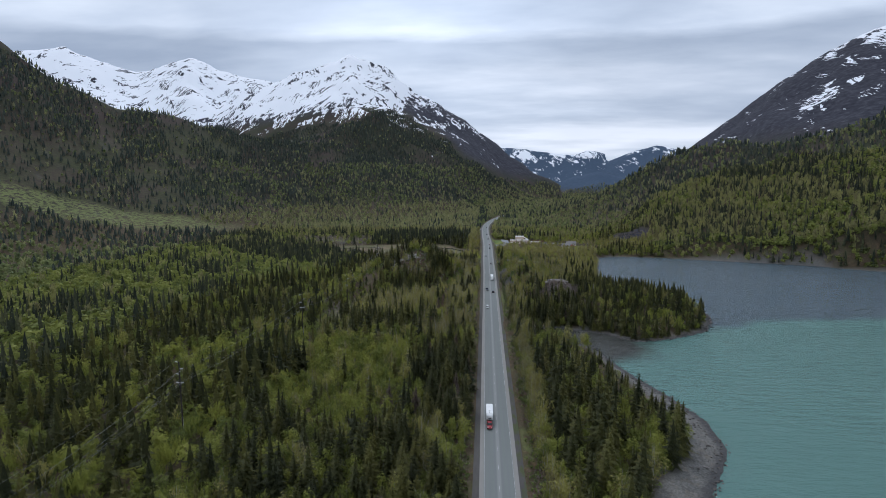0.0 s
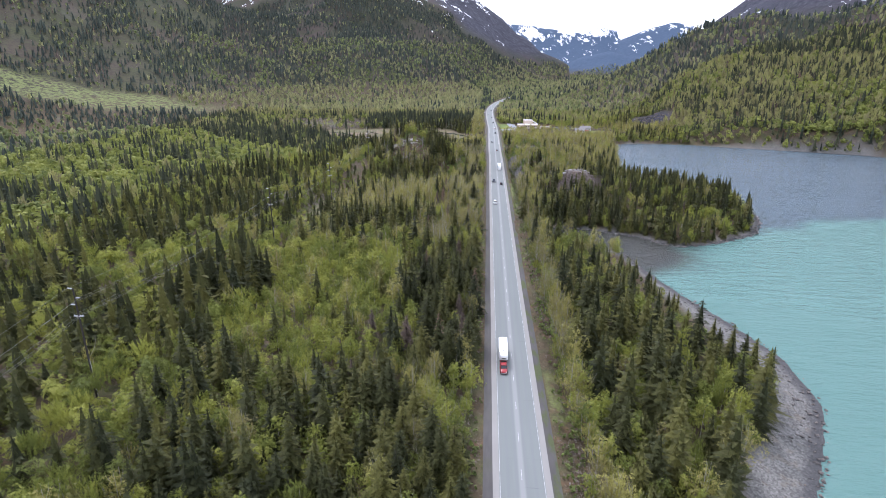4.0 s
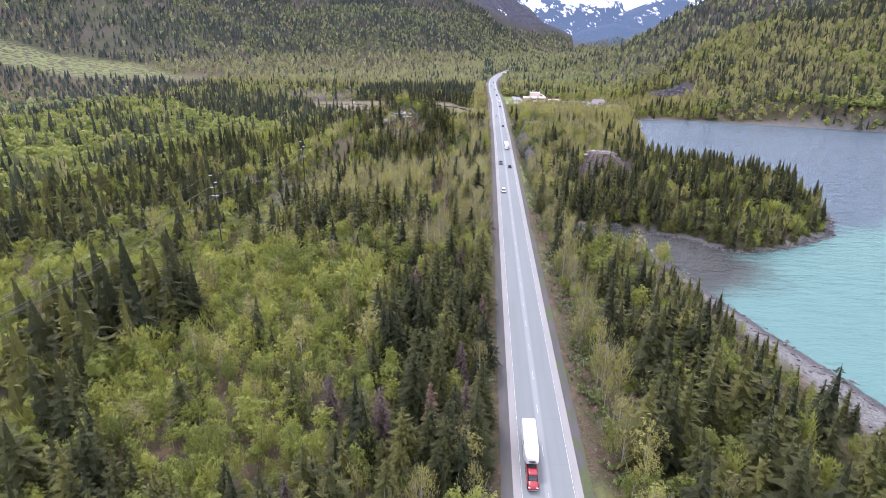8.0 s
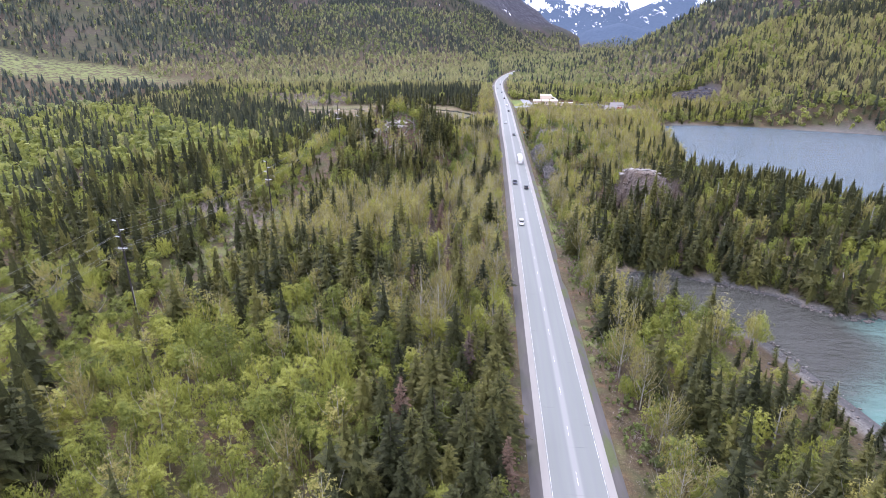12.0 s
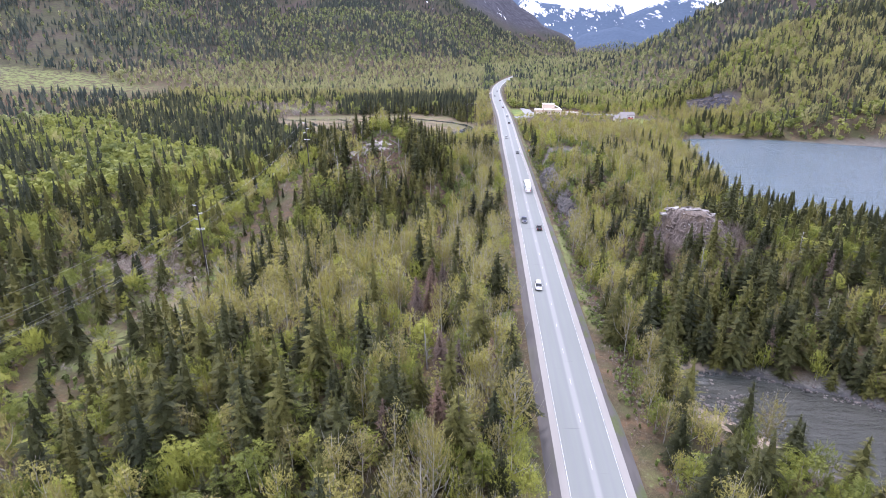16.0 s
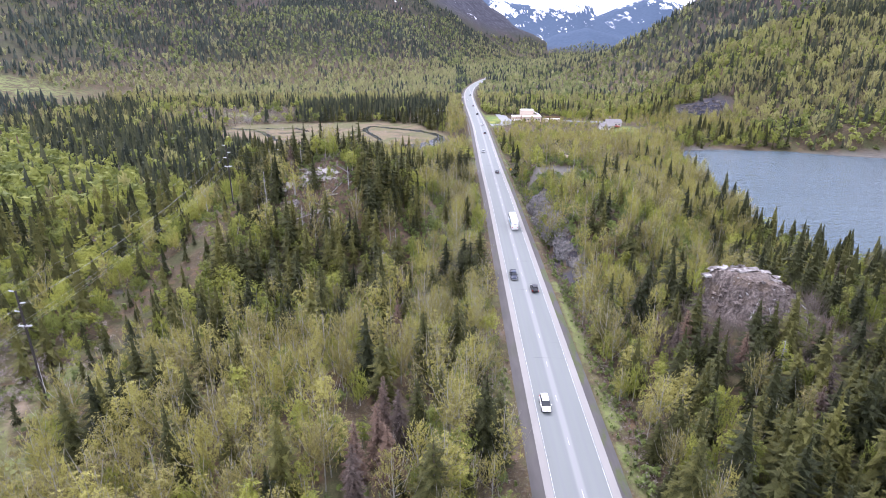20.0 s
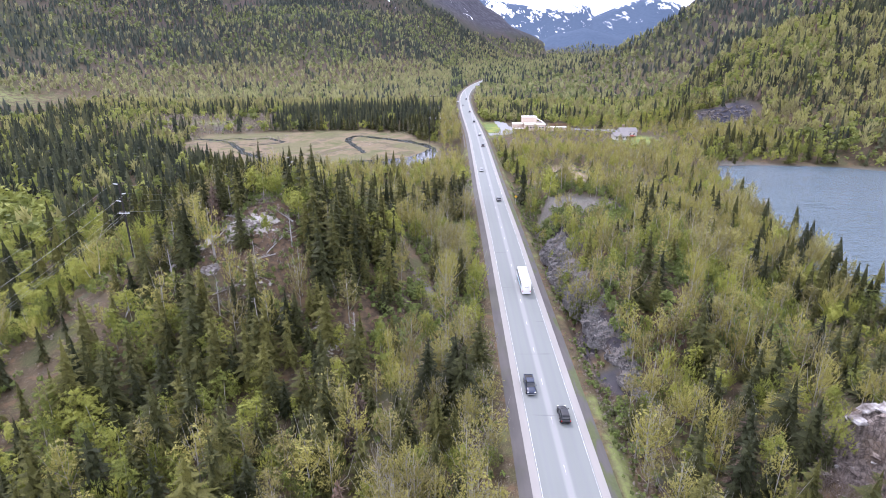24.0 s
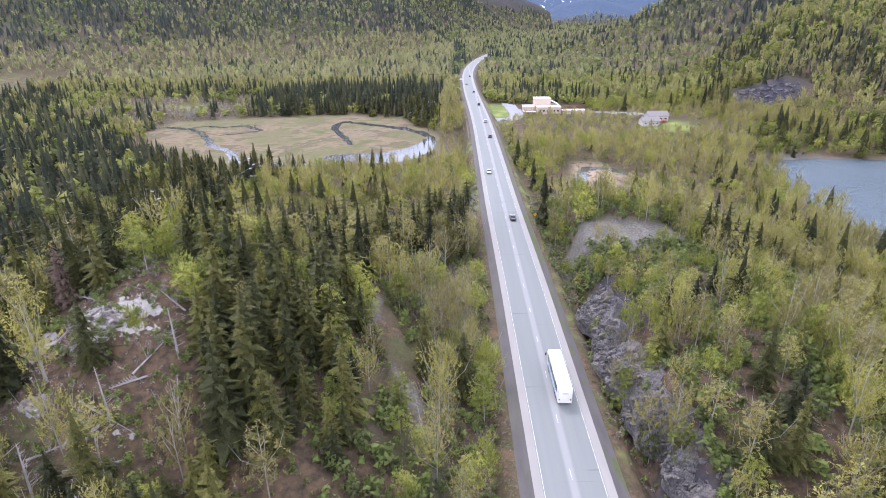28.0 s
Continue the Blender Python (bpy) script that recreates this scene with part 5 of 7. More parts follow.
OWN, NEAR, MID, BEYOND, FAR = kinds(3), kinds(2), kinds(1), kinds(0.5), kinds(0)
nx, ny, nz, nk, nt = scatter(-92, 150, 58, 560, 3.3, in_near)
mx, my, mz, mk, mt = scatter(-430, 530, 40, 1000, 4.9, lambda x, y: in_mid(x, y) & ~in_near(x, y))
fx2, fy2, fz2, fk2, ft2 = scatter(-1900, 1500, 300, 2500, 7.8, lambda x, y: ~in_mid(x, y) & (np.hypot(x, y) < 2550))
ax2, ay2, az2, ak2, at2 = scatter(-700, 900, 2300, 3700, 13.0, lambda x, y: np.hypot(x, y) >= 2550)
fx2, fy2, fz2, fk2, ft2 = (np.concatenate(c) for c in ((fx2, ax2), (fy2, ay2), (fz2, az2), (fk2, ak2), (ft2, at2 * 1.25)))
WORDS = dict(spruce="dark green spruce wood, tall and ragged", birch="spring-green birch and alder wood", cottonwood="pale yellow-green budding cottonwood stand", dead="grey-brown dead spruces standing in the wood", shrub="low green shrubs on the forest floor", twig="bare brown willow brush")
HERO = dict(spruce=240, birch=220, cottonwood=200, dead=40, shrub=80, twig=40)
THING = dict(spruce="spruce_tree", birch="birch_tree", cottonwood="cottonwood_tree", dead="dead_spruce", shrub="shrub", twig="willow_bush")
TREEWORDS = dict(spruce="dark green ragged spruce standing in the wood", birch="leafy spring-green birch in the mixed wood", cottonwood="slender pale cottonwood in fresh yellow-green bud", dead="dead spruce with grey-brown needles",
                 shrub="low green shrub on the verge", twig="bare brown willow bush")
TREECAT = dict(spruce="tree", birch="tree", cottonwood="tree", dead="tree", shrub="bush", twig="bush")
close = (np.hypot(np.abs(mx + 12), np.maximum(my - 390, 0)) < 200) | ((mx > -150) & (mx < 210) & (my > 540) & (my < 840))
LANDMARK = []
# landmark trees: dead spruces beside the road, lone tall spruces by the water
for x, y, kn, h in ((-41, 192, "dead", 12), (-30, 187, "dead", 13), (-21, 189, "dead", 13), (-35, 345, "dead", 11), (-32, 357, "dead", 12), (-30, 345, "dead", 11), (-23, 312, "dead", 13), (-32, 349, "dead", 12), (-29, 353, "dead", 12),
                    (-33, 392, "dead", 11), (40, 378, "dead", 9), (31, 386, "dead", 11), (28, 383, "dead", 10), (34, 383, "dead", 10), (57, 379, "dead", 9), (37, 380, "dead", 9), (-26, 300, "dead", 12), (-27, 318, "dead", 11), (-34, 338, "dead", 13), (26, 389, "dead", 10), (53.5, 194, "spruce", 17.5), (50, 186, "spruce", 14), (64, 405, "spruce", 19), (72, 410, "spruce", 17), (80, 408, "spruce", 16), (89, 404, "spruce", 15),
                    (-95, 335, "spruce", 13), (-58, 520, "spruce", 14), (-42, 508, "spruce", 13), (-50, 430, "spruce", 13), (-36, 428, "spruce", 14), (30, 268, "spruce", 15), (21, 286, "spruce", 14), (24.5, 289, "spruce", 15), (42, 294, "spruce", 12), (28, 449, "spruce", 13), (31, 455, "spruce", 11)):
    clear_ = ~((np.abs(nx - x) < 2.6) & (ny > y - 5.5) & (ny < y + 2.2)) | np.isin(nt, LANDMARK)
    nx, ny, nz, nk, nt = nx[clear_], ny[clear_], nz[clear_], nk[clear_], nt[clear_]
    near_ = np.argmin(np.hypot(nx - x, ny - y) + 99 * np.isin(nt, LANDMARK))
    h += 0.001 * len(LANDMARK)
    LANDMARK.append(h)
    nx[near_], ny[near_], nk[near_], nt[near_] = x, y, ORDER.index(kn), h
    nz[near_] = ground(np.array([float(x)]), np.array([float(y)]))[0]
closeness = np.abs(nx + 6) + 0.03 * np.abs(ny - 280) + np.where(nx > 0, 4, 0)
for ki, kn in enumerate(ORDER):
    ids = np.nonzero(nk == ki)[0]
    ids = ids[np.argsort(closeness[ids])]
    own, rest = ids[:HERO[kn]], ids[HERO[kn]:]
    models = []
    for crown, bark in OWN[kn]:
        models.append((mesh_from(kn + "_crown", crown[0], crown[1], [LEAF[kn]]), mesh_from(kn + "_trunk", bark[0], bark[1], [BARK[kn]], smooth_shade=True)))
    for i in own:
        top = tagged(new(THING[kn]), TREEWORDS[kn], TREECAT[kn], THING[kn] + "s along the road")
        s = float(nt[i])
        fat = s * rng.uniform(0.85, 1.15) * (1.14 if kn == "spruce" else 1.0)
        top.location = (float(nx[i]), float(ny[i]), float(nz[i]))
        top.rotation_euler = (0, 0, rng.uniform(0, 6.28))
        top.scale = (fat, fat, s)
        cm, tm = models[rng.integers(len(models))]
        for nm, dat in (("crown", cm), ("trunk", tm) if kn not in ("shrub", "twig") else ("stem", tm)):
            p = new(nm, dat)
            p.parent = top
    side_ = np.abs(nx[rest] + 8) > 82
    inner, outer = rest[~side_], rest[side_]
    plant(THING[kn] + "_wood", WORDS[kn], 2, kn, nx[inner], ny[inner], nz[inner], nt[inner], NEAR[kn])
    plant(THING[kn] + "_edge", WORDS[kn] + " away from the road", 1, kn, nx[outer], ny[outer], nz[outer], nt[outer], MID[kn])
    m = (mk == ki) & close
    plant(THING[kn] + "_belt", WORDS[kn] + " beyond the roadside", 1, kn, mx[m], my[m], mz[m], mt[m], MID[kn])
    m = (mk == ki) & ~close
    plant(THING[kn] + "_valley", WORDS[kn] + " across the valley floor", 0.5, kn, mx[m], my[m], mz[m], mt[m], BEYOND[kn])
    m = fk2 == ki
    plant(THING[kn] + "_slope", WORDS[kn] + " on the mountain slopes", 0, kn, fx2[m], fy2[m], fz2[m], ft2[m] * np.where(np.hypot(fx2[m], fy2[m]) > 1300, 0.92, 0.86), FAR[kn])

# low brush and grass along both verges
vx, vy, vz, vk, vt = [], [], [], [], []
for x0, x1 in ((-13.5, -8.0), (8.0, 14.5)):
    n = 6800
    x, y = rng.uniform(x0, x1, n), rng.uniform(60, 600, n)
    m = rng.random(n) < np.clip(0.25 + 2.2 * (fbm(x, y, 13, 71) - 0.4) + 0.16 * (np.abs(x) - 10), 0.08, 1)
    vx.append(x[m])
    vy.append(y[m])
vx, vy = np.concatenate(vx), np.concatenate(vy)
vz, vt = ground(vx, vy), rng.uniform(0.3, 1.05, len(vx))
m = rng.random(len(vx)) < 0.4
plant("verge_brush", "low green brush along the road verges", 1, "shrub", vx[m], vy[m], vz[m], vt[m] * np.clip(0.45 * (np.abs(vx[m]) - 6.6), 0.45, 1.4), BEYOND["shrub"])
plant("verge_twigs", "dry brown stems along the road verges", 1, "twig", vx[~m], vy[~m], vz[~m], vt[~m] * 1.3 * np.clip(0.45 * (np.abs(vx[~m]) - 6.6), 0.45, 1.4), BEYOND["twig"])

# undergrowth between the trunks
ux, uy = np.concatenate([rng.uniform(-92, 130, 11500), rng.uniform(-160, -92, 2500)]), np.concatenate([rng.uniform(130, 400, 3500), rng.uniform(400, 565, 8000), rng.uniform(120, 480, 2500)])
uz, ul = ground(ux, uy), lake_distance(ux, uy)
_, ud = zone(ux, uy, uz, ul)
m = ud > 0.42
ux, uy, uz = ux[m], uy[m], uz[m]
ut = rng.uniform(0.6, 2.2, len(ux))
m = fbm(ux, uy, 20, 81) < 0.53
plant("undergrowth", "low green undergrowth between the trees", 1, "shrub", ux[m], uy[m], uz[m], ut[m], BEYOND["shrub"])
plant("dry_undergrowth", "dry brown undergrowth between the trees", 1, "twig", ux[~m], uy[~m], uz[~m], ut[~m], BEYOND["twig"])

# dense green shrubs on the bench above the cutting, and round the foot of the knoll
sx_, sy_ = np.concatenate([rng.uniform(13.5, 62, 1500), rng.uniform(-36, -13, 420)]), np.concatenate([rng.uniform(436, 580, 1500), rng.uniform(440, 575, 420)])
sz2 = ground(sx_, sy_)
_, sd = zone(sx_, sy_, sz2, lake_distance(sx_, sy_))
m = (sd > 0) & (rng.random(len(sx_)) < np.clip(0.55 + 4 * (fbm(sx_, sy_, 14, 95) - 0.42), 0.2, 1))
m &= ~((sx_ > 0) & (sx_ < 17.5) & (sy_ > 428) & (sy_ < 503))
sx_, sy_, sz2 = sx_[m], sy_[m], sz2[m]
plant("bench_shrubs", "dense fresh green alder shrubs above the rock cutting", 2, "shrub", sx_, sy_, sz2, rng.uniform(1.6, 4.2, len(sx_)), NEAR["shrub"])

# young birch and alder down to the water on the far shore
fx_, fy_ = rng.uniform(128, 520, 9000), rng.uniform(400, 700, 9000)
fl_ = lake_distance(fx_, fy_)
m = (fl_ < -2.5) & (fl_ > -32) & (fy_ > 560 - 0.9 * (fx_ - 385)) & (fx_ > 128)
fx_, fy_ = fx_[m], fy_[m]
plant("shore_birches", "young birch and alder thicket down to the far shore", 0.5, "birch", fx_, fy_, ground(fx_, fy_), rng.uniform(3.0, 7.5, len(fx_)), BEYOND["birch"])

# willow thicket behind the marsh, and a few clumps out in the marsh grass
wx, wy = np.concatenate([rng.uniform(-310, -178, 1500), rng.normal(-158, 9, 40), rng.normal(-205, 25, 30), rng.normal(-126, 11, 420), rng.normal(-110, 6, 150)]), np.concatenate([rng.uniform(808, 905, 1500), rng.normal(778, 8, 40), rng.normal(775, 12, 30), rng.normal(374, 10, 420), rng.normal(358, 20, 150)])
m = (outline_distance(wx, wy, MARSH) < 0) | (np.arange(len(wx)) >= 1500)
wx, wy = wx[m], wy[m]
plant("willow_thicket", "grey-brown bare willow thicket at the edge of the marsh", 1, "twig", wx, wy, ground(wx, wy), rng.uniform(2.2, 4.8, len(wx)), BEYOND["twig"])

# thin brown brush at the foot of the bald rock
qx, qy = rng.uniform(26, 62, 620), rng.uniform(374, 402, 620)
m = outline_distance(qx, qy, [(35, 404), (42, 392), (47, 386), (58, 385), (62, 404)]) < 0
qx, qy = qx[m], qy[m]
plant("rock_brush", "leafless brown brush at the foot of the bald rock", 1, "twig", qx, qy, ground(qx, qy), rng.uniform(1.2, 3.6, len(qx)), NEAR["twig"])

# heath and low brush on the knoll
hx_, hy_ = rng.normal(-66, 16, 1700), rng.normal(456, 17, 1700)
_, hd = zone(hx_, hy_, ground(hx_, hy_), lake_distance(hx_, hy_))
m = hd > 0
hx_, hy_ = hx_[m], hy_[m]
m = rng.random(len(hx_)) < 0.45
plant("heath", "low green juniper and crowberry mats on the knoll", 1, "shrub", hx_[m], hy_[m], ground(hx_[m], hy_[m]) + 0.1, rng.uniform(0.8, 1.9, int(m.sum())), NEAR["shrub"])
plant("dry_heath", "brown leafless dwarf birch on the knoll", 1, "twig", hx_[~m], hy_[~m], ground(hx_[~m], hy_[~m]) + 0.1, rng.uniform(0.9, 2.2, int((~m).sum())), BEYOND["twig"])

# the wood goes on to the south and west
ox, oy = rng.uniform(-430, -12, 2600), rng.uniform(-150, 460, 2600)
m = ~((np.abs(ox + 4) < 0.95 * (oy + 14) + 40) & (oy > 40))
ox, oy = ox[m], oy[m]
for kn, share in (("spruce", 0.35), ("birch", 1.0)):
    m = rng.random(len(ox)) < share
    plant(THING[kn] + "_beyond", WORDS[kn] + " farther along the road", 0, kn, ox[m], oy[m], ground(ox[m], oy[m]), rng.uniform(TALL[kn][0], TALL[kn][1], int(m.sum())) * 1.15, FAR[kn])
    ox, oy = ox[~m], oy[~m]


# ---- things: helpers ----
def part(name, bm, material, parent, label=""):
    """Links a bmesh as one mesh object under a thing or a part."""
    me = bpy.data.meshes.new(name)
    bm.to_mesh(me)
    bm.free()
    me.materials.append(material)
    ob = new(name, me)
    ob.parent = parent
    return tagged(ob, label) if label else ob


def slab(x0, x1, y0, y1, z0, z1, bevel=0.0, bm=None):
    """A box with worn edges."""
    out = bm or bmesh.new()
    g = bmesh.ops.create_cube(out, size=1.0)
    for v in g["verts"]:
        v.co = Vector(((x0 + x1) / 2 + v.co.x * (x1 - x0), (y0 + y1) / 2 + v.co.y * (y1 - y0), (z0 + z1) / 2 + v.co.z * (z1 - z0)))
    if bevel:
        es = list({e for v in g["verts"] for e in v.link_edges})
        bmesh.ops.bevel(out, geom=es, offset=bevel, segments=2, affect="EDGES")
    return out


def rod(p, q, r0, r1=None, sides=8, bm=None):
    out = bm or bmesh.new()
    p, q = Vector(p), Vector(q)
    r1 = r0 if r1 is None else r1
    g = bmesh.ops.create_cone(out, cap_ends=True, segments=sides, radius1=r0, radius2=r1, depth=(q - p).length)
    m = Matrix.Translation((p + q) / 2) @ (q - p).to_track_quat("Z", "Y").to_matrix().to_4x4()
    bmesh.ops.transform(out, matrix=m, verts=g["verts"])
    return out


def loft(stations, sides=16, power=4.0):
    """A rounded hull through stations of (y, half width, z0, z1, narrowing of the top)."""
    bm = bmesh.new()
    loops = []
    for y, hw, z0, z1, nar in stations:
        ring = []
        for i in range(sides):
            a = 2 * math.pi * (i + 0.5) / sides
            c, s = math.cos(a), math.sin(a)
            ux, uz = math.copysign(abs(c) ** (2 / power), c), math.copysign(abs(s) ** (2 / power), s)
            ring.append(bm.verts.new((hw * ux * (1 - nar * (uz + 1) / 2), y, (z0 + z1) / 2 + (z1 - z0) / 2 * uz)))
        loops.append(ring)
    for a, b in zip(loops, loops[1:]):
        for i in range(sides):
            bm.faces.new((a[i], a[(i + 1) % sides], b[(i + 1) % sides], b[i]))
    bm.faces.new(loops[0][::-1])
    bm.faces.new(loops[-1])
    bmesh.ops.recalc_face_normals(bm, faces=bm.faces[:])
    for f in bm.faces:
        f.smooth = True
    return bm


def paint(name, rgb, rough=0.3):
    return plain(name, rgb, tuple(min(1, c * 1.12 + 0.004) for c in rgb), rough, 1.5, 0.0, 0.5)


M_WHITE = paint("white_paint", (0.80, 0.80, 0.79))
M_BLACKPAINT = paint("black_paint", (0.014, 0.014, 0.016))
M_GREYPAINT = paint("grey_paint", (0.10, 0.105, 0.11))
M_SILVER = paint("silver_paint", (0.42, 0.43, 0.44))
M_NAVY = paint("navy_paint", (0.022, 0.032, 0.06))
M_RED = paint("red_paint", (0.30, 0.018, 0.022))
M_BLUE = paint("pale_blue_graphic", (0.22, 0.47, 0.62))
M_LENS_RED = paint("red_lens", (0.45, 0.01, 0.01), 0.2)
M_LENS = paint("clear_lens", (0.75, 0.75, 0.72), 0.15)
M_RUBBER = plain("rubber", (0.018, 0.018, 0.018), (0.03, 0.03, 0.03), 0.9)
M_RIM = plain("alloy_rim", (0.35, 0.35, 0.36), (0.5, 0.5, 0.5), 0.35, 5, 0.9)
M_GLASS = plain("dark_glass", (0.015, 0.018, 0.02), (0.025, 0.03, 0.033), 0.08, 1, 0.0, 0.6)
M_PLASTIC = plain("dark_plastic", (0.02, 0.02, 0.022), (0.04, 0.04, 0.042), 0.6)
M_BED = plain("bed_liner", (0.03, 0.03, 0.03), (0.06, 0.055, 0.05), 0.9)


def wheels(thing, half, ys, radius=0.34, width=0.24):
    for y in ys:
        for sx in (-1, 1):
            w = part("wheel", rod((sx * (half - width), y, radius), (sx * half, y, radius), radius * 0.62, None, 14), M_RIM, thing)
            tyre = bmesh.new()
            prof = [(0.62, 0), (0.97, 0.0), (1.0, 0.12), (1.0, 0.88), (0.97, 1.0), (0.62, 1.0)]
            rings_ = []
            for i in range(18):
                a = 2 * math.pi * i / 18
                rings_.append([tyre.verts.new((sx * (half - width + width * u), y + radius * r_ * math.cos(a), radius + radius * r_ * math.sin(a))) for r_, u in prof])
            for i in range(18):
                a, b = rings_[i], rings_[(i + 1) % 18]
                for j in range(len(prof)):
                    tyre.faces.new((a[j], a[(j + 1) % len(prof)], b[(j + 1) % len(prof)], b[j]))
            bmesh.ops.recalc_face_normals(tyre, faces=tyre.faces[:])
            part("tyre", tyre, M_RUBBER, w)


def stand(thing, x, y, north=True):
    thing.location = (x + float(road_x(y)), y, float(road_z(y)) + 0.01)
    thing.rotation_euler = (math.atan2(float(road_z(y + 5) - road_z(y - 5)), 10) * (1 if north else -1), 0, 0 if north else math.pi)
    return thing


def car(name, label, body_mat, shape="suv"):
    """A car along +y: hull, glasshouse, roof, lamps, bumpers, mirrors and wheels."""
    top = tagged(new(name), label, "car", "vehicles on the highway")
    L, H = (4.7, 1.72) if shape == "suv" else ((4.6, 1.45) if shape == "sedan" else (5.7, 1.88))
    h, hw = L / 2, 0.93 if shape != "pickup" else 0.99
    deck = 0.98 if shape != "pickup" else 1.12
    part("body", loft([(-h, hw * 0.86, 0.42, deck - 0.12, 0.08), (-h + 0.15, hw * 0.97, 0.28, deck - 0.02, 0.08), (-h + 0.8, hw, 0.24, deck, 0.07), (0.2, hw, 0.24, deck, 0.07),
                      (h - 1.2, hw, 0.24, deck - 0.02, 0.08), (h - 0.35, hw * 0.95, 0.28, deck - 0.14, 0.1), (h, hw * 0.8, 0.40, deck - 0.30, 0.12)]), body_mat, top)
    if shape == "suv":
        g = [(-h + 0.15, 0.78, deck - 0.1, deck + 0.05, 0.1), (-h + 0.55, 0.86, deck - 0.1, H - 0.08, 0.2), (0.3, 0.88, deck - 0.1, H - 0.05, 0.2), (1.25, 0.84, deck - 0.1, deck + 0.03, 0.1)]
        rf = [(-h + 0.42, 0.66, H - 0.13, H - 0.05, 0.05), (-h + 0.8, 0.70, H - 0.1, H, 0.08), (0.0, 0.70, H - 0.09, H, 0.08), (0.42, 0.66, H - 0.16, H - 0.07, 0.05)]
    elif shape == "sedan":
        g = [(-h + 0.6, 0.76, deck - 0.1, deck + 0.03, 0.1), (-h + 1.3, 0.84, deck - 0.1, H - 0.05, 0.22), (0.2, 0.86, deck - 0.1, H - 0.04, 0.22), (1.15, 0.80, deck - 0.1, deck + 0.02, 0.1)]
        rf = [(-h + 1.15, 0.62, H - 0.12, H - 0.05, 0.05), (-h + 1.5, 0.66, H - 0.08, H, 0.08), (0.0, 0.66, H - 0.08, H, 0.08), (0.35, 0.62, H - 0.14, H - 0.06, 0.05)]
    else:
        g = [(-0.75, 0.86, deck - 0.1, deck + 0.1, 0.05), (-0.6, 0.90, deck - 0.1, H - 0.06, 0.18), (0.75, 0.90, deck - 0.1, H - 0.06, 0.18), (1.45, 0.86, deck - 0.1, deck + 0.03, 0.1)]
        rf = [(-0.72, 0.70, H - 0.14, H - 0.04, 0.05), (-0.45, 0.73, H - 0.1, H, 0.08), (0.55, 0.73, H - 0.1, H, 0.08), (0.85, 0.70, H - 0.16, H - 0.07, 0.05)]
        bed = slab(-0.80, 0.80, -h + 0.16, -0.85, deck - 0.10, deck + 0.012)
        part("truck_bed", bed, M_BED, top)
        for sx in (-1, 1):
            part("bed_side", slab(sx * 0.80 if sx > 0 else -0.93, 0.93 if sx > 0 else -0.80, -h + 0.06, -0.8, deck - 0.1, deck + 0.09, 0.02), body_mat, top)
        part("tailgate", slab(-0.9, 0.9, -h + 0.02, -h + 0.12, deck - 0.3, deck + 0.09, 0.02), body_mat, top)
    part("window_band", loft(g), M_GLASS, top)
    part("roof", loft(rf), body_mat, top)
    for sx in (-1, 1):
        part("headlight", slab(sx * 0.66 - 0.17, sx * 0.66 + 0.17, h - 0.22, h - 0.02, deck - 0.40, deck - 0.24, 0.03), M_LENS, top)
        part("taillight", slab(sx * 0.76 - 0.1, sx * 0.76 + 0.1, -h - 0.01, -h + 0.14, deck - 0.35, deck - 0.1, 0.02), M_LENS_RED, top)
        part("mirror", slab(sx * (hw + 0.09) - 0.1, sx * (hw + 0.09) + 0.1, 0.85, 1.02, deck, deck + 0.16, 0.03), body_mat, top)
    part("front_bumper", slab(-0.8, 0.8, h - 0.12, h + 0.06, 0.32, 0.52, 0.05), M_PLASTIC if shape != "pickup" else M_RIM, top)
    part("rear_bumper", slab(-0.8, 0.8, -h - 0.06, -h + 0.1, 0.34, 0.54, 0.05), M_PLASTIC, top)
    wheels(top, hw + 0.01, (-h + 0.95, h - 0.95), 0.35 if shape != "pickup" else 0.41)
    return top


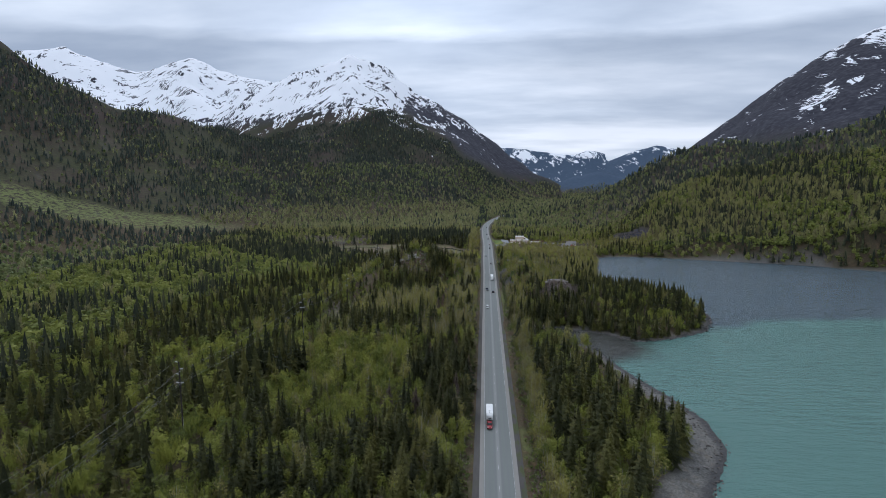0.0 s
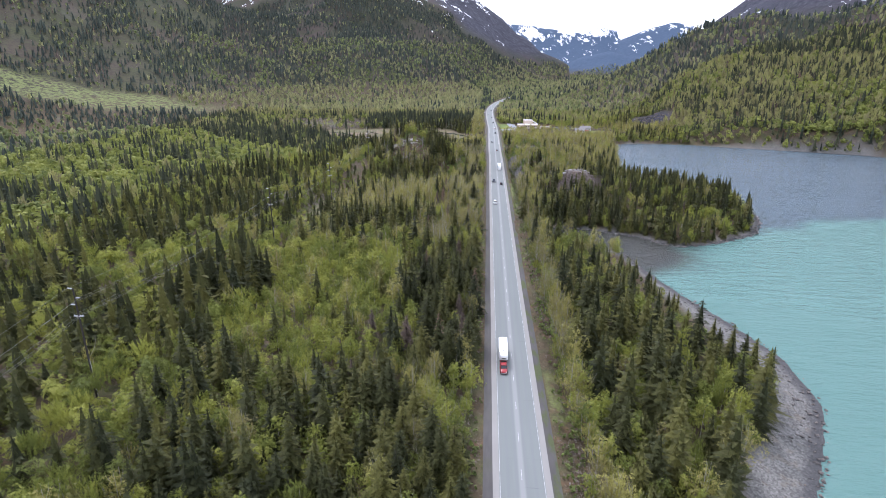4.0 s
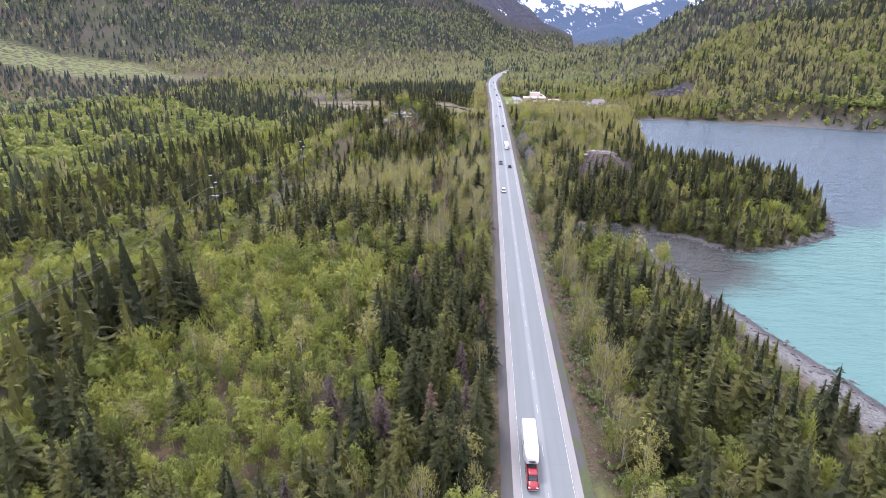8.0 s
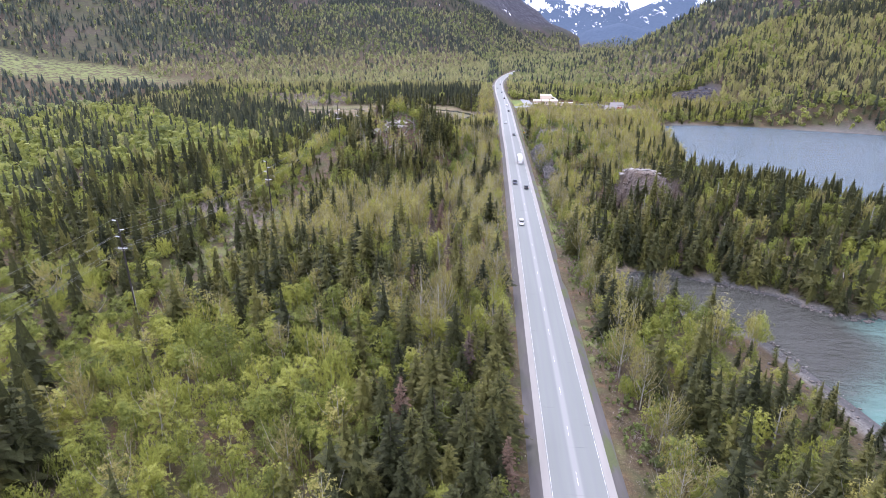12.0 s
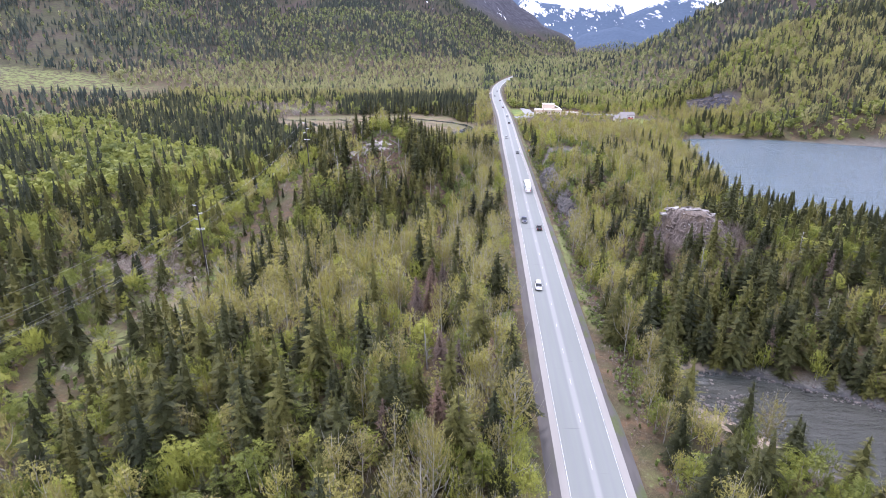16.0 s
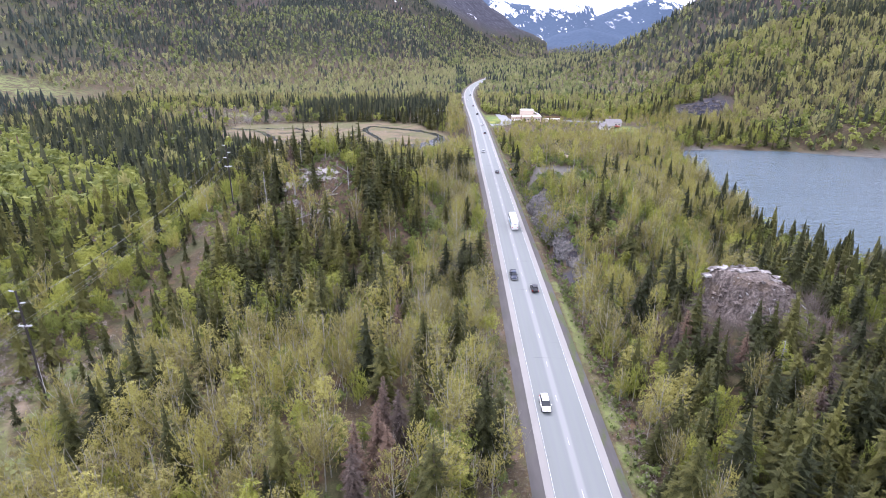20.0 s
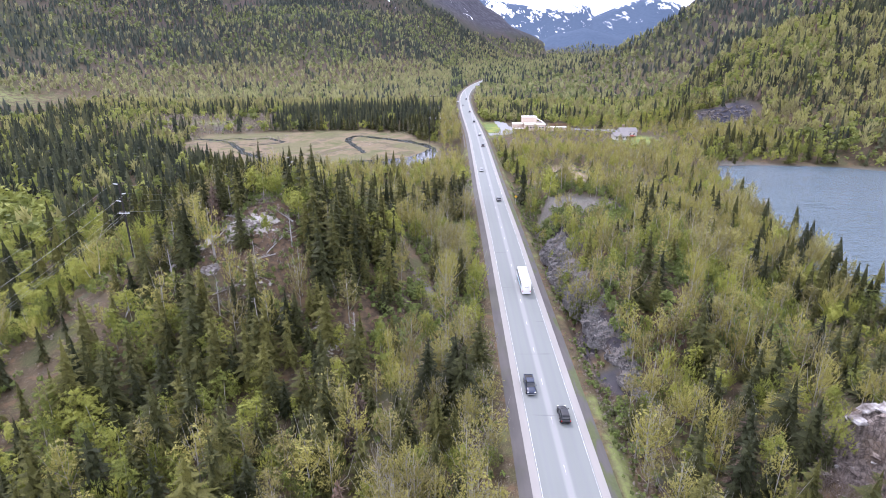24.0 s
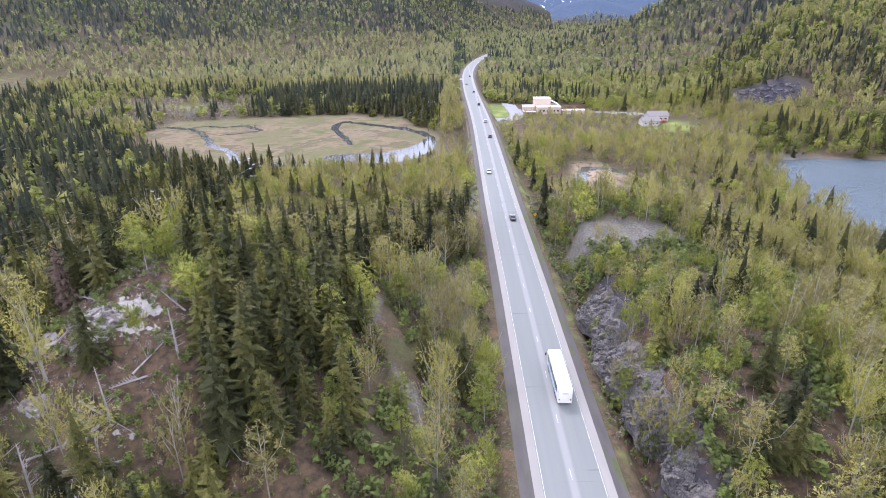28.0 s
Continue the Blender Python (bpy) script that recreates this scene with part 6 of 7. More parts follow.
def bus():
    top = tagged(new("coach_bus"), "white tour coach with blue side stripe on the highway", "bus", "vehicles on the highway")
    hw, L, H = 1.28, 12.4, 3.55
    part("body", loft([(-L / 2, hw * 0.96, 0.55, H - 0.25, 0.04), (-L / 2 + 0.2, hw, 0.42, H - 0.06, 0.03), (L / 2 - 0.8, hw, 0.42, H - 0.03, 0.03), (L / 2 - 0.2, hw * 0.97, 0.42, H - 0.25, 0.03), (L / 2, hw * 0.88, 0.5, H - 0.9, 0.05)], 24, 9), M_WHITE, top)
    part("roof_panel", slab(-1.12, 1.12, -L / 2 + 0.5, L / 2 - 0.9, H - 0.05, H + 0.025, 0.02), M_WHITE, top)
    for sx in (-1, 1):
        part("window_band", slab(sx * (hw - 0.02) - 0.02, sx * (hw - 0.02) + 0.02, -L / 2 + 1.3, L / 2 - 0.8, 1.75, 2.85, 0.015), M_GLASS, top)
        for i in range(6):
            part("pillar", slab(sx * hw - 0.015, sx * hw + 0.015, -L / 2 + 2.6 + 1.5 * i, -L / 2 + 2.66 + 1.5 * i, 1.75, 2.85), M_BLACKPAINT, top)
        part("stripe", slab(sx * hw - 0.012, sx * hw + 0.012, -L / 2 + 2.4, L / 2 - 2.2, 1.0, 1.55, 0.005), M_BLUE, top, "pale blue stripe along the side")
        part("taillight", slab(sx * 0.98 - 0.14, sx * 0.98 + 0.14, -L / 2 - 0.025, -L / 2 + 0.1, 1.0, 1.35, 0.03), M_LENS_RED, top)
        part("mirror", slab(sx * (hw + 0.2) - 0.1, sx * (hw + 0.2) + 0.1, L / 2 - 0.1, L / 2 + 0.1, 1.9, 2.5, 0.04), M_BLACKPAINT, top)
        part("headlight", slab(sx * 0.9 - 0.18, sx * 0.9 + 0.18, L / 2 - 0.12, L / 2 + 0.02, 0.75, 0.95, 0.03), M_LENS, top)
    part("rear_vent", slab(-0.55, 0.55, -L / 2 - 0.015, -L / 2 + 0.05, 2.3, 2.42), M_PLASTIC, top)
    part("engine_door", slab(-0.8, 0.8, -L / 2 - 0.02, -L / 2 + 0.05, 0.75, 1.5, 0.02), M_WHITE, top)
    part("bumper", slab(-1.2, 1.2, -L / 2 - 0.07, -L / 2 + 0.1, 0.42, 0.68, 0.05), M_WHITE, top)
    part("windshield", slab(-1.1, 1.1, L / 2 - 0.1, L / 2 + 0.015, 1.2, 2.6, 0.03), M_GLASS, top)
    part("roof_hatch", slab(-0.4, 0.4, -L / 2 + 1.0, -L / 2 + 1.6, H + 0.02, H + 0.09, 0.03), M_SILVER, top)
    part("roof_hatch", slab(-0.4, 0.4, 2.2, 2.9, H + 0.02, H + 0.09, 0.03), M_WHITE, top)
    wheels(top, hw - 0.02, (-L / 2 + 2.2, -L / 2 + 3.4, L / 2 - 2.6), 0.5, 0.3)
    return top


def trailer():
    """Fifth-wheel travel trailer, nose along +y."""
    top = tagged(new("travel_trailer"), "tall white fifth-wheel travel trailer behind a red pickup", "trailer", "vehicles on the highway")
    part("body", loft([(-5.2, 1.20, 0.75, 3.72, 0.02), (-5.1, 1.25, 0.65, 3.82, 0.02), (2.6, 1.25, 0.65, 3.85, 0.02), (2.65, 1.25, 1.75, 3.85, 0.02), (4.3, 1.22, 1.8, 3.75, 0.04), (4.9, 1.0, 1.95, 3.2, 0.1)], 24, 10), M_WHITE, top)
    part("roof_sheet", slab(-1.18, 1.18, -5.0, 4.0, 3.82, 3.88, 0.02), M_WHITE, top)
    for y, s in ((-2.6, 0.35), (1.2, 0.45), (2.9, 0.2)):
        part("roof_vent", slab(-s, s, y - 0.35, y + 0.35, 3.87, 4.02, 0.04), M_WHITE if s > 0.3 else M_SILVER, top)
    part("nose_graphic", slab(-0.6, 0.6, 4.72, 4.9, 2.2, 2.6, 0.03), M_GREYPAINT, top)
    for sx in (-1, 1):
        part("side_window", slab(sx * 1.24 - 0.02, sx * 1.24 + 0.02, -1.0, 0.4, 1.9, 2.7, 0.01), M_GLASS, top)
        part("taillight", slab(sx * 1.05 - 0.07, sx * 1.05 + 0.07, -5.24, -5.1, 1.0, 1.4), M_LENS_RED, top)
    part("pin_box", slab(-0.25, 0.25, 3.2, 3.9, 1.25, 1.85, 0.04), M_PLASTIC, top)
    part("leg", slab(-0.9, -0.78, 2.2, 2.32, 0.25, 0.9), M_PLASTIC, top)
    part("leg", slab(0.78, 0.9, 2.2, 2.32, 0.25, 0.9), M_PLASTIC, top)
    wheels(top, 1.2, (-1.9, -1.0), 0.38, 0.24)
    return top


stand(bus(), 1.85, 475.3)
stand(car("pickup_truck", "red pickup truck towing a white trailer", M_RED, "pickup"), -2.5, 177.8, False)
stand(trailer(), -2.5, 184.3, False)
stand(car("white_suv", "white sport utility vehicle on the highway", M_WHITE, "suv"), -2.6, 365.5, False)
stand(car("pickup_truck", "dark navy pickup truck with an open bed", M_NAVY, "pickup"), -2.7, 427, False)
stand(car("dark_suv", "black sport utility vehicle driving north", M_BLACKPAINT, "suv"), 2.2, 418)
stand(car("dark_sedan", "dark grey sedan driving north", M_GREYPAINT, "sedan"), 2.2, 562)
stand(car("silver_sedan", "silver sedan on the highway", M_SILVER, "sedan"), -2.3, 618, False)
stand(car("dark_suv", "dark sport utility vehicle far up the road", M_GREYPAINT, "suv"), 2.2, 690)
stand(car("white_van", "white van far up the road", M_WHITE, "suv"), 2.2, 735)
stand(car("dark_suv", "black sport utility vehicle far up the road", M_BLACKPAINT, "suv"), 2.2, 806)
stand(car("dark_sedan", "dark sedan far up the road", M_NAVY, "sedan"), 2.2, 880)
stand(car("silver_sedan", "silver sedan near the bend of the road", M_SILVER, "sedan"), -2.2, 940, False)
stand(car("dark_suv", "dark car at the far bend of the road", M_GREYPAINT, "suv"), 2.2, 1010)

# ---- power line ----
M_POLE = plain("tarred_pole", (0.018, 0.016, 0.015), (0.05, 0.042, 0.036), 0.85, 1.2)
M_ARM = plain("galvanised_arm", (0.40, 0.41, 0.42), (0.58, 0.58, 0.58), 0.5, 3)
M_INSUL = plain("grey_insulator", (0.45, 0.46, 0.48), (0.6, 0.61, 0.62), 0.35, 6)
M_WIRE = plain("aluminium_wire", (0.20, 0.20, 0.20), (0.32, 0.32, 0.32), 0.5, 1)


def power_pole(x, y, head):
    z = float(ground(np.array([x]), np.array([y]))[0])
    tall = head - z
    top = tagged(new("power_pole"), "dark tarred wooden power pole with pale insulators", "power pole", "poles of the power line")
    top.location = (x, y, z)
    part("pole", rod((0, 0, -0.6), (0, 0, tall), 0.26, 0.19, 10), M_POLE, top)
    tips = []
    for i, (dz, sx) in enumerate(((0.15, -1), (2.5, 1), (4.3, -1))):
        arm = part("post_insulator", rod((0, 0, tall - dz), (sx * 1.35, 0, tall - dz + 0.18), 0.10, 0.07, 8), M_INSUL, top)
        disc = bmesh.new()
        for k_ in range(5):
            rod((sx * (0.35 + 0.18 * k_), 0, tall - dz + 0.047 + 0.024 * k_), (sx * (0.40 + 0.18 * k_), 0, tall - dz + 0.053 + 0.024 * k_), 0.16, None, 8, disc)
        part("shed", disc, M_INSUL, arm)
        tips.append((sx * 1.35, tall - dz + 0.2))
    part("crossarm", slab(-1.25, 1.25, -0.2, -0.08, tall - 7.3, tall - 7.15, 0.01), M_ARM, top)
    part("crossarm", slab(-1.25, 1.25, 0.08, 0.2, tall - 7.3, tall - 7.15, 0.01), M_ARM, top)
    for sx in (-1, 1):
        part("brace", rod((0, 0.0, tall - 8.2), (sx * 0.8, 0.0, tall - 7.2), 0.03), M_ARM, top)
    for sx in (-1.1, 0.35, 1.1):
        part("pin_insulator", rod((sx, 0, tall - 7.15), (sx, 0, tall - 6.85), 0.08, 0.05, 8), M_INSUL, top)
        tips.append((sx, tall - 6.85))
    part("conduit", rod((0.24, 0, -0.3), (0.2, 0, tall * 0.36), 0.06, None, 6), M_ARM, top)
    return [(x + a, y, z + b) for a, b in tips]


POLES = [(-106, 60, 24), (-106, 160, 28), (-105, 283, 26), (-101, 368, 23), (-97, 462, 34), (-106, 548, 17.5), (-99, 610, 12.5)]
tips = [power_pole(*p) for p in POLES]


def h_frame(x, y, tall):
    z = float(ground(np.array([x]), np.array([y]))[0])
    top = tagged(new("h_frame_pole"), "three-legged wooden power frame with two crossbeams", "power pole", "poles of the power line")
    top.location = (x, y, z)
    ends = []
    for i in (-1, 0, 1):
        part("pole", rod((i * 3.9, 0, -0.6), (i * 3.9, 0, tall), 0.24, 0.17, 10), M_POLE, top)
        part("insulator", rod((i * 3.9 + 0.5, 0, tall - 0.7), (i * 3.9 + 0.5, 0, tall + 0.6), 0.1, 0.07, 8), M_INSUL, top)
        ends.append((x + i * 3.9 + 0.5, y, z + tall + 0.6))
    part("crossbeam", slab(-4.9, 4.9, -0.3, -0.12, tall - 0.9, tall - 0.62, 0.01), M_POLE, top)
    part("crossbeam", slab(-4.4, 4.4, 0.12, 0.3, tall - 7.4, tall - 7.1, 0.01), M_POLE, top)
    return ends


frame_ends = h_frame(-31, 762, 19)
frame_far = h_frame(-36, 905, 19)
lines = tagged(new("overhead_wires"), "thin grey overhead wires hung between the power poles", "wires")


def wire(p, q, sag=2.2):
    bm = bmesh.new()
    pts = [Vector(p).lerp(Vector(q), t) - Vector((0, 0, sag * 4 * t * (1 - t))) for t in [i / 10 for i in range(11)]]
    rings_ = []
    for c in pts:
        rings_.append([bm.verts.new(c + Vector((0.018 * math.cos(a), 0, 0.018 * math.sin(a)))) for a in (0.5, 2.6, 4.7)])
    for a, b in zip(rings_, rings_[1:]):
        for i in range(3):
            bm.faces.new((a[i], a[(i + 1) % 3], b[(i + 1) % 3], b[i]))
    part("wire", bm, M_WIRE, lines)


for a, b in zip(tips, tips[1:]):
    for p, q in zip(a, b):
        wire(p, q)
for p, q in zip(tips[-1][:3], frame_ends):
    wire(p, q, 3)
for p, q in zip(frame_ends, frame_far):
    wire(p, q, 3)


# ---- rock ----
def rock_cutting(label, y0, y1, x_foot, blocks, seed, skew=0.0):
    """A blasted rock face beside the road: tilted beds and upright joints step in and out, loose slabs stand proud, the top runs in under the turf."""
    top = tagged(new("rock_cutting"), label, "rock")
    r_ = random.Random(seed)
    ny_, nu_ = int((y1 - y0) / 0.3), 40
    ys = np.linspace(y0, y1, ny_)
    us = np.linspace(0, 1, nu_)
    ends = smooth(ys, y0, y0 + 5) * smooth(y1 - ys, 0, 5)
    foot = x_foot + skew * (y1 - ys) + 0.9 * np.sin(ys * 0.33 + seed) + 0.7 * np.sin(ys * 0.87)
    crest_x = foot + 5.0 + 1.2 * np.sin(ys * 0.21 + seed)
    crest_z = ground(crest_x + 2.0, ys) + 0.5
    base_z = road_z(ys) - 0.9
    Y, U = np.meshgrid(ys, us, indexing="ij")
    X = foot[:, None] + (crest_x - foot)[:, None] * U ** 1.45
    Z = base_z[:, None] + (crest_z - base_z)[:, None] * U ** 0.8
    bed = 0.38 * Z + 1.0 * Y + 1.6 * (fbm(Y, Z, 5, seed) - 0.5)
    step = lattice(np.floor(bed / 0.55), np.floor(0.8 * Z - 0.25 * Y), seed) - 0.5
    rib = lattice(np.floor((Y + 0.35 * Z + 1.2 * fbm(Y, Z, 3, seed + 5)) / 1.5), np.floor((Z - 0.3 * Y) / 1.9), seed + 9) - 0.5
    grain_ = fbm(Y, Z, 0.8, seed + 3, 2) - 0.5
    fade = np.clip(np.minimum(U, 1 - U) * 6, 0, 1)
    X = X - fade * (1.3 * step + 1.5 * rib + 0.6 * grain_) * (0.3 + 0.7 * ends[:, None])
    Z = Z + fade * 0.45 * (fbm(Y, Z, 1.0, seed + 4, 2) - 0.5)
    jit = np.random.default_rng(seed)
    X, Z = X + fade * jit.uniform(-0.16, 0.16, X.shape), Z + fade * jit.uniform(-0.1, 0.1, X.shape)
    X, Z = X + 2.5 * (1 - ends[:, None]), Z - 1.2 * (1 - ends[:, None])
    Z[:, -1] -= 1.6
    X[:, -1] += 1.6
    Z[:, 0] -= 1.0
    verts = np.stack([X, Y, Z], -1).reshape(-1, 3)
    i_, j_ = np.meshgrid(np.arange(ny_ - 1), np.arange(nu_ - 1), indexing="ij")
    o_ = i_ * nu_ + j_
    body_ = new("rock_body", mesh_from("rock_body", verts, np.stack([o_, o_ + 1, o_ + nu_ + 1, o_ + nu_], -1).reshape(-1, 4), [M_ROCK]))
    body_.parent = top
    shapes = []
    for k_ in range(8):
        b = bmesh.new()
        bmesh.ops.create_cube(b, size=1.0)
        for v in b.verts:
            v.co += Vector((r_.uniform(-0.28, 0.28), r_.uniform(-0.28, 0.28), r_.uniform(-0.2, 0.2)))
        me = bpy.data.meshes.new("slab")
        b.to_mesh(me)
        b.free()
        me.materials.append(M_ROCK)
        shapes.append(me)
    for n_ in range(blocks):
        i, j = r_.randrange(4, ny_ - 4), r_.randrange(2, nu_ - 3)
        ob = new("slab", shapes[n_ % 8])
        ob.parent = top
        s = 0.35 + 0.75 * r_.random() ** 2
        ob.location = (float(X[i, j]) - 0.1, float(Y[i, j]), float(Z[i, j]))
        ob.rotation_euler = (1.2 + r_.uniform(-0.3, 0.3), r_.uniform(-0.4, 0.4), r_.uniform(-0.5, 0.5))
        ob.scale = (s * r_.uniform(0.5, 1.0), s * r_.uniform(0.9, 1.9), s * r_.uniform(0.25, 0.5))
    return top


rock_cutting("grey layered rock face cut beside the highway", 466, 504, 10.8, 260, 3)
rock_cutting("broken grey rock bank above the road verge", 424, 469, 11.2, 260, 8, 0.15)


def outcrop(name, label, cx, cy, rx, ry, top_z, base_z, mat, seed, blocks, size, scree=False):
    """A weathered dome of rock with loose slabs on it."""
    top = tagged(new(name), label, "rock")
    bm = bmesh.new()
    bmesh.ops.create_icosphere(bm, subdivisions=4, radius=1.0)
    off = Vector((seed * 13.1, seed * 7.7, 0))
    for v in bm.verts:
        d = v.co.normalized()
        k_ = 1 + 0.28 * noise.noise(d * 1.7 + off) + 0.20 * abs(noise.noise(d * 4 + off)) + 0.16 * abs(noise.noise(d * 9 + off)) + 0.08 * noise.noise(d * 21 + off) - 0.08
        v.co = Vector((cx + d.x * rx * k_, cy + d.y * ry * k_, base_z + max(-0.3, min(d.z * k_, 0.82 + 0.1 * noise.noise(d * 4 + off))) * (top_z - base_z) / 0.85))
    part("rock_body", bm, mat, top)
    r_ = random.Random(seed)
    shapes = []
    for k_ in range(5):
        b = bmesh.new()
        bmesh.ops.create_cube(b, size=1.0)
        for v in b.verts:
            v.co += Vector((r_.uniform(-0.25, 0.25), r_.uniform(-0.25, 0.25), r_.uniform(-0.2, 0.2)))
        bmesh.ops.bevel(b, geom=b.edges[:], offset=0.07, segments=1, affect="EDGES")
        me = bpy.data.meshes.new("slab")
        b.to_mesh(me)
        b.free()
        me.materials.append(mat)
        shapes.append(me)
    for i in range(blocks):
        a, q = r_.uniform(2.6, 6.8), math.sqrt(r_.random())
        x, y = cx + rx * q * math.cos(a) * 0.98, cy + ry * q * math.sin(a) * 0.98
        ob = new("slab", shapes[i % 5])
        ob.parent = top
        s = size * (0.35 + 1.3 * r_.random() ** 2)
        ob.location = (x, y, base_z + (top_z - base_z) * min(1.02, math.sqrt(max(0.03, 1 - q * q)) * 1.08))
        if scree:
            a = r_.uniform(0, 6.28)
            x, y = cx + rx * q * math.cos(a), cy + ry * q * math.sin(a)
            ob.location = (x, y, float(ground(np.array([x]), np.array([y]))[0]) + 0.1 * s)
        ob.rotation_euler = (r_.uniform(-0.5, 0.5), r_.uniform(-0.5, 0.5), r_.uniform(0, 6.28))
        ob.scale = (s, s * r_.uniform(0.5, 1.0), s * r_.uniform(0.3, 0.7))
    return top


CRAG = [(33, 404), (37, 397), (42, 390), (47, 385), (54, 383), (60, 386), (62, 394), (61, 403), (55, 410), (44, 412), (37, 410)]


def crag(label, top_z):
    """A bald knob: a flat pale ledge above a broken, ribbed face that runs down into scree."""
    thing = tagged(new("rock_outcrop"), label, "rock")
    xs, ys = np.arange(26, 67, 0.45), np.arange(378, 415, 0.45)
    X, Y = np.meshgrid(xs, ys, indexing="ij")
    base = ground(X.ravel(), Y.ravel()).reshape(X.shape)
    d = outline_distance(X.ravel(), Y.ravel(), CRAG).reshape(X.shape) + 3.4 * (fbm(X, Y, 7, 311) - 0.5)
    rise = 0.55 * smooth(d, 0, 6.5) + 0.45 * smooth(d, 4.5, 8.5)
    step = lattice(np.floor((X + 0.4 * Y) / 1.7), np.floor((Y - 0.5 * X) / 1.3), 5) - 0.5
    bits = lattice(np.floor((X - 0.3 * Y) / 0.8), np.floor((Y + 0.2 * X) / 0.9), 9) - 0.5
    face = 4 * rise * (1 - rise)
    top = top_z + 0.9 * (fbm(X, Y, 9, 313) - 0.5) - 0.12 * np.maximum(0, 46 - X)
    Z = base - 0.6 + (top - base + 0.6) * rise + face * (1.5 * step + 0.8 * bits + 1.6 * (fbm(X, Y, 2.2, 317, 3) - 0.5))
    Z = np.where(d < -0.4, base - 0.8, Z)
    n, m = X.shape
    i, j = np.meshgrid(np.arange(n - 1), np.arange(m - 1), indexing="ij")
    q = np.stack([i * m + j, (i + 1) * m + j, (i + 1) * m + j + 1, i * m + j + 1], -1).reshape(-1, 4)
    q = q[(d > -1.2).ravel()[q].all(1)]
    body_ = new("rock_body", mesh_from("rock_body", np.stack([X, Y, Z], -1).reshape(-1, 3), q, [M_BROWNROCK]))
    body_.parent = thing
    r_ = random.Random(31)
    shapes = []
    for k_ in range(6):
        b = bmesh.new()
        bmesh.ops.create_cube(b, size=1.0)
        for v in b.verts:
            v.co += Vector((r_.uniform(-0.28, 0.28), r_.uniform(-0.28, 0.28), r_.uniform(-0.2, 0.2)))
        me = bpy.data.meshes.new("slab")
        b.to_mesh(me)
        b.free()
        me.materials.append(M_BROWNROCK if k_ < 4 else M_PALEROCK)
        shapes.append(me)
    spots = np.argwhere((d > 0.3) & (d < 9.0) & (Y < 404))
    for k_ in range(280):
        i, j = spots[r_.randrange(len(spots))]
        ob = new("slab", shapes[k_ % (6 if rise[i, j] > 0.6 else 5)])
        ob.parent = thing
        sz = 0.3 + 0.9 * r_.random() ** 2
        ob.location = (float(X[i, j]), float(Y[i, j]), float(Z[i, j]) + 0.1 * sz)
        ob.rotation_euler = (r_.uniform(-0.6, 0.6), r_.uniform(-0.6, 0.6), r_.uniform(0, 6.28))
        ob.scale = (sz * 1.3, sz * r_.uniform(0.5, 1.0), sz * r_.uniform(0.25, 0.6))
    for k_ in range(9):
        x_, y_ = 42 + 1.7 * k_, 402.5 + 1.2 * math.sin(k_ * 1.3) - 0.35 * k_
        i, j = int(np.argmin(np.abs(xs - x_))), int(np.argmin(np.abs(ys - y_)))
        ob = new("ledge", shapes[4 + k_ % 2])
        ob.parent = thing
        ob.location = (x_, y_, float(Z[i, j]) + 0.1)
        ob.rotation_euler = (r_.uniform(-0.1, 0.1), r_.uniform(-0.1, 0.1), r_.uniform(-0.4, 0.4))
        ob.scale = (2.6, 1.5, 0.7)
    return lambda x, y: float(Z[int(np.argmin(np.abs(xs - x))), int(np.argmin(np.abs(ys - y)))])


crag_z = crag("bald brown-grey rock knob with a pale flat ledge", 14.2)
zk = float(ground(np.array([-66.0]), np.array([460.0]))[0])
outcrop("rock_outcrop", "whitish lichen-covered rock on the wooded knoll", -66, 461, 4.6, 3.0, zk + 0.35, zk - 1.4, M_PALEROCK, 5, 70, 0.7)
zk = float(ground(np.array([-73.0]), np.array([450.0]))[0])
outcrop("rock_outcrop", "small pale ledge on the wooded knoll", -72, 450, 2.8, 1.8, zk + 0.35, zk - 1.4, M_PALEROCK, 8, 40, 0.7)
zk = float(ground(np.array([-44.0]), np.array([452.0]))[0])
outcrop("rock_outcrop", "mossy ledge under the knoll's spruces", -46, 448, 2.4, 1.5, zk + 0.3, zk - 1.4, M_PALEROCK, 9, 36, 0.7)
zk = float(ground(np.array([203.0]), np.array([803.0]))[0])
M_SLIDE = plain("slide_rock", (0.050, 0.044, 0.040), (0.20, 0.175, 0.16), 0.9, 0.5)
outcrop("rock_slide", "dark bare rock slide on the wooded hillside", 203, 803, 22, 18, zk - 4.0, zk - 12, M_SLIDE, 12, 290, 1.5, True)

# boulders and cobbles along the water's edge
bx, by_ = [], []
r2 = np.random.default_rng(21)
for (x0, y0), (x1, y1) in zip(SHORE[2:27], SHORE[3:28]):
    n = int(math.hypot(x1 - x0, y1 - y0) * 9)
    t = r2.random(n)
    cx_, cy_ = x0 + (x1 - x0) * t, y0 + (y1 - y0) * t
    nx_, ny_ = -(y1 - y0), (x1 - x0)
    ln = math.hypot(nx_, ny_)
    wide = 11.0 if 128 < y0 < 270 and x0 < 90 else 2.5
    o = np.abs(r2.normal(0, wide * 0.6, n)) - 1.0
    bx.append(cx_ + nx_ / ln * o)
    by_.append(cy_ + ny_ / ln * o)
bx, by_ = np.concatenate(bx), np.concatenate(by_)
bz = ground(bx, by_)
cube = np.array([(sx, sy, sz) for sx in (-1, 1) for sy in (-1, 1) for sz in (-1, 1)], float)
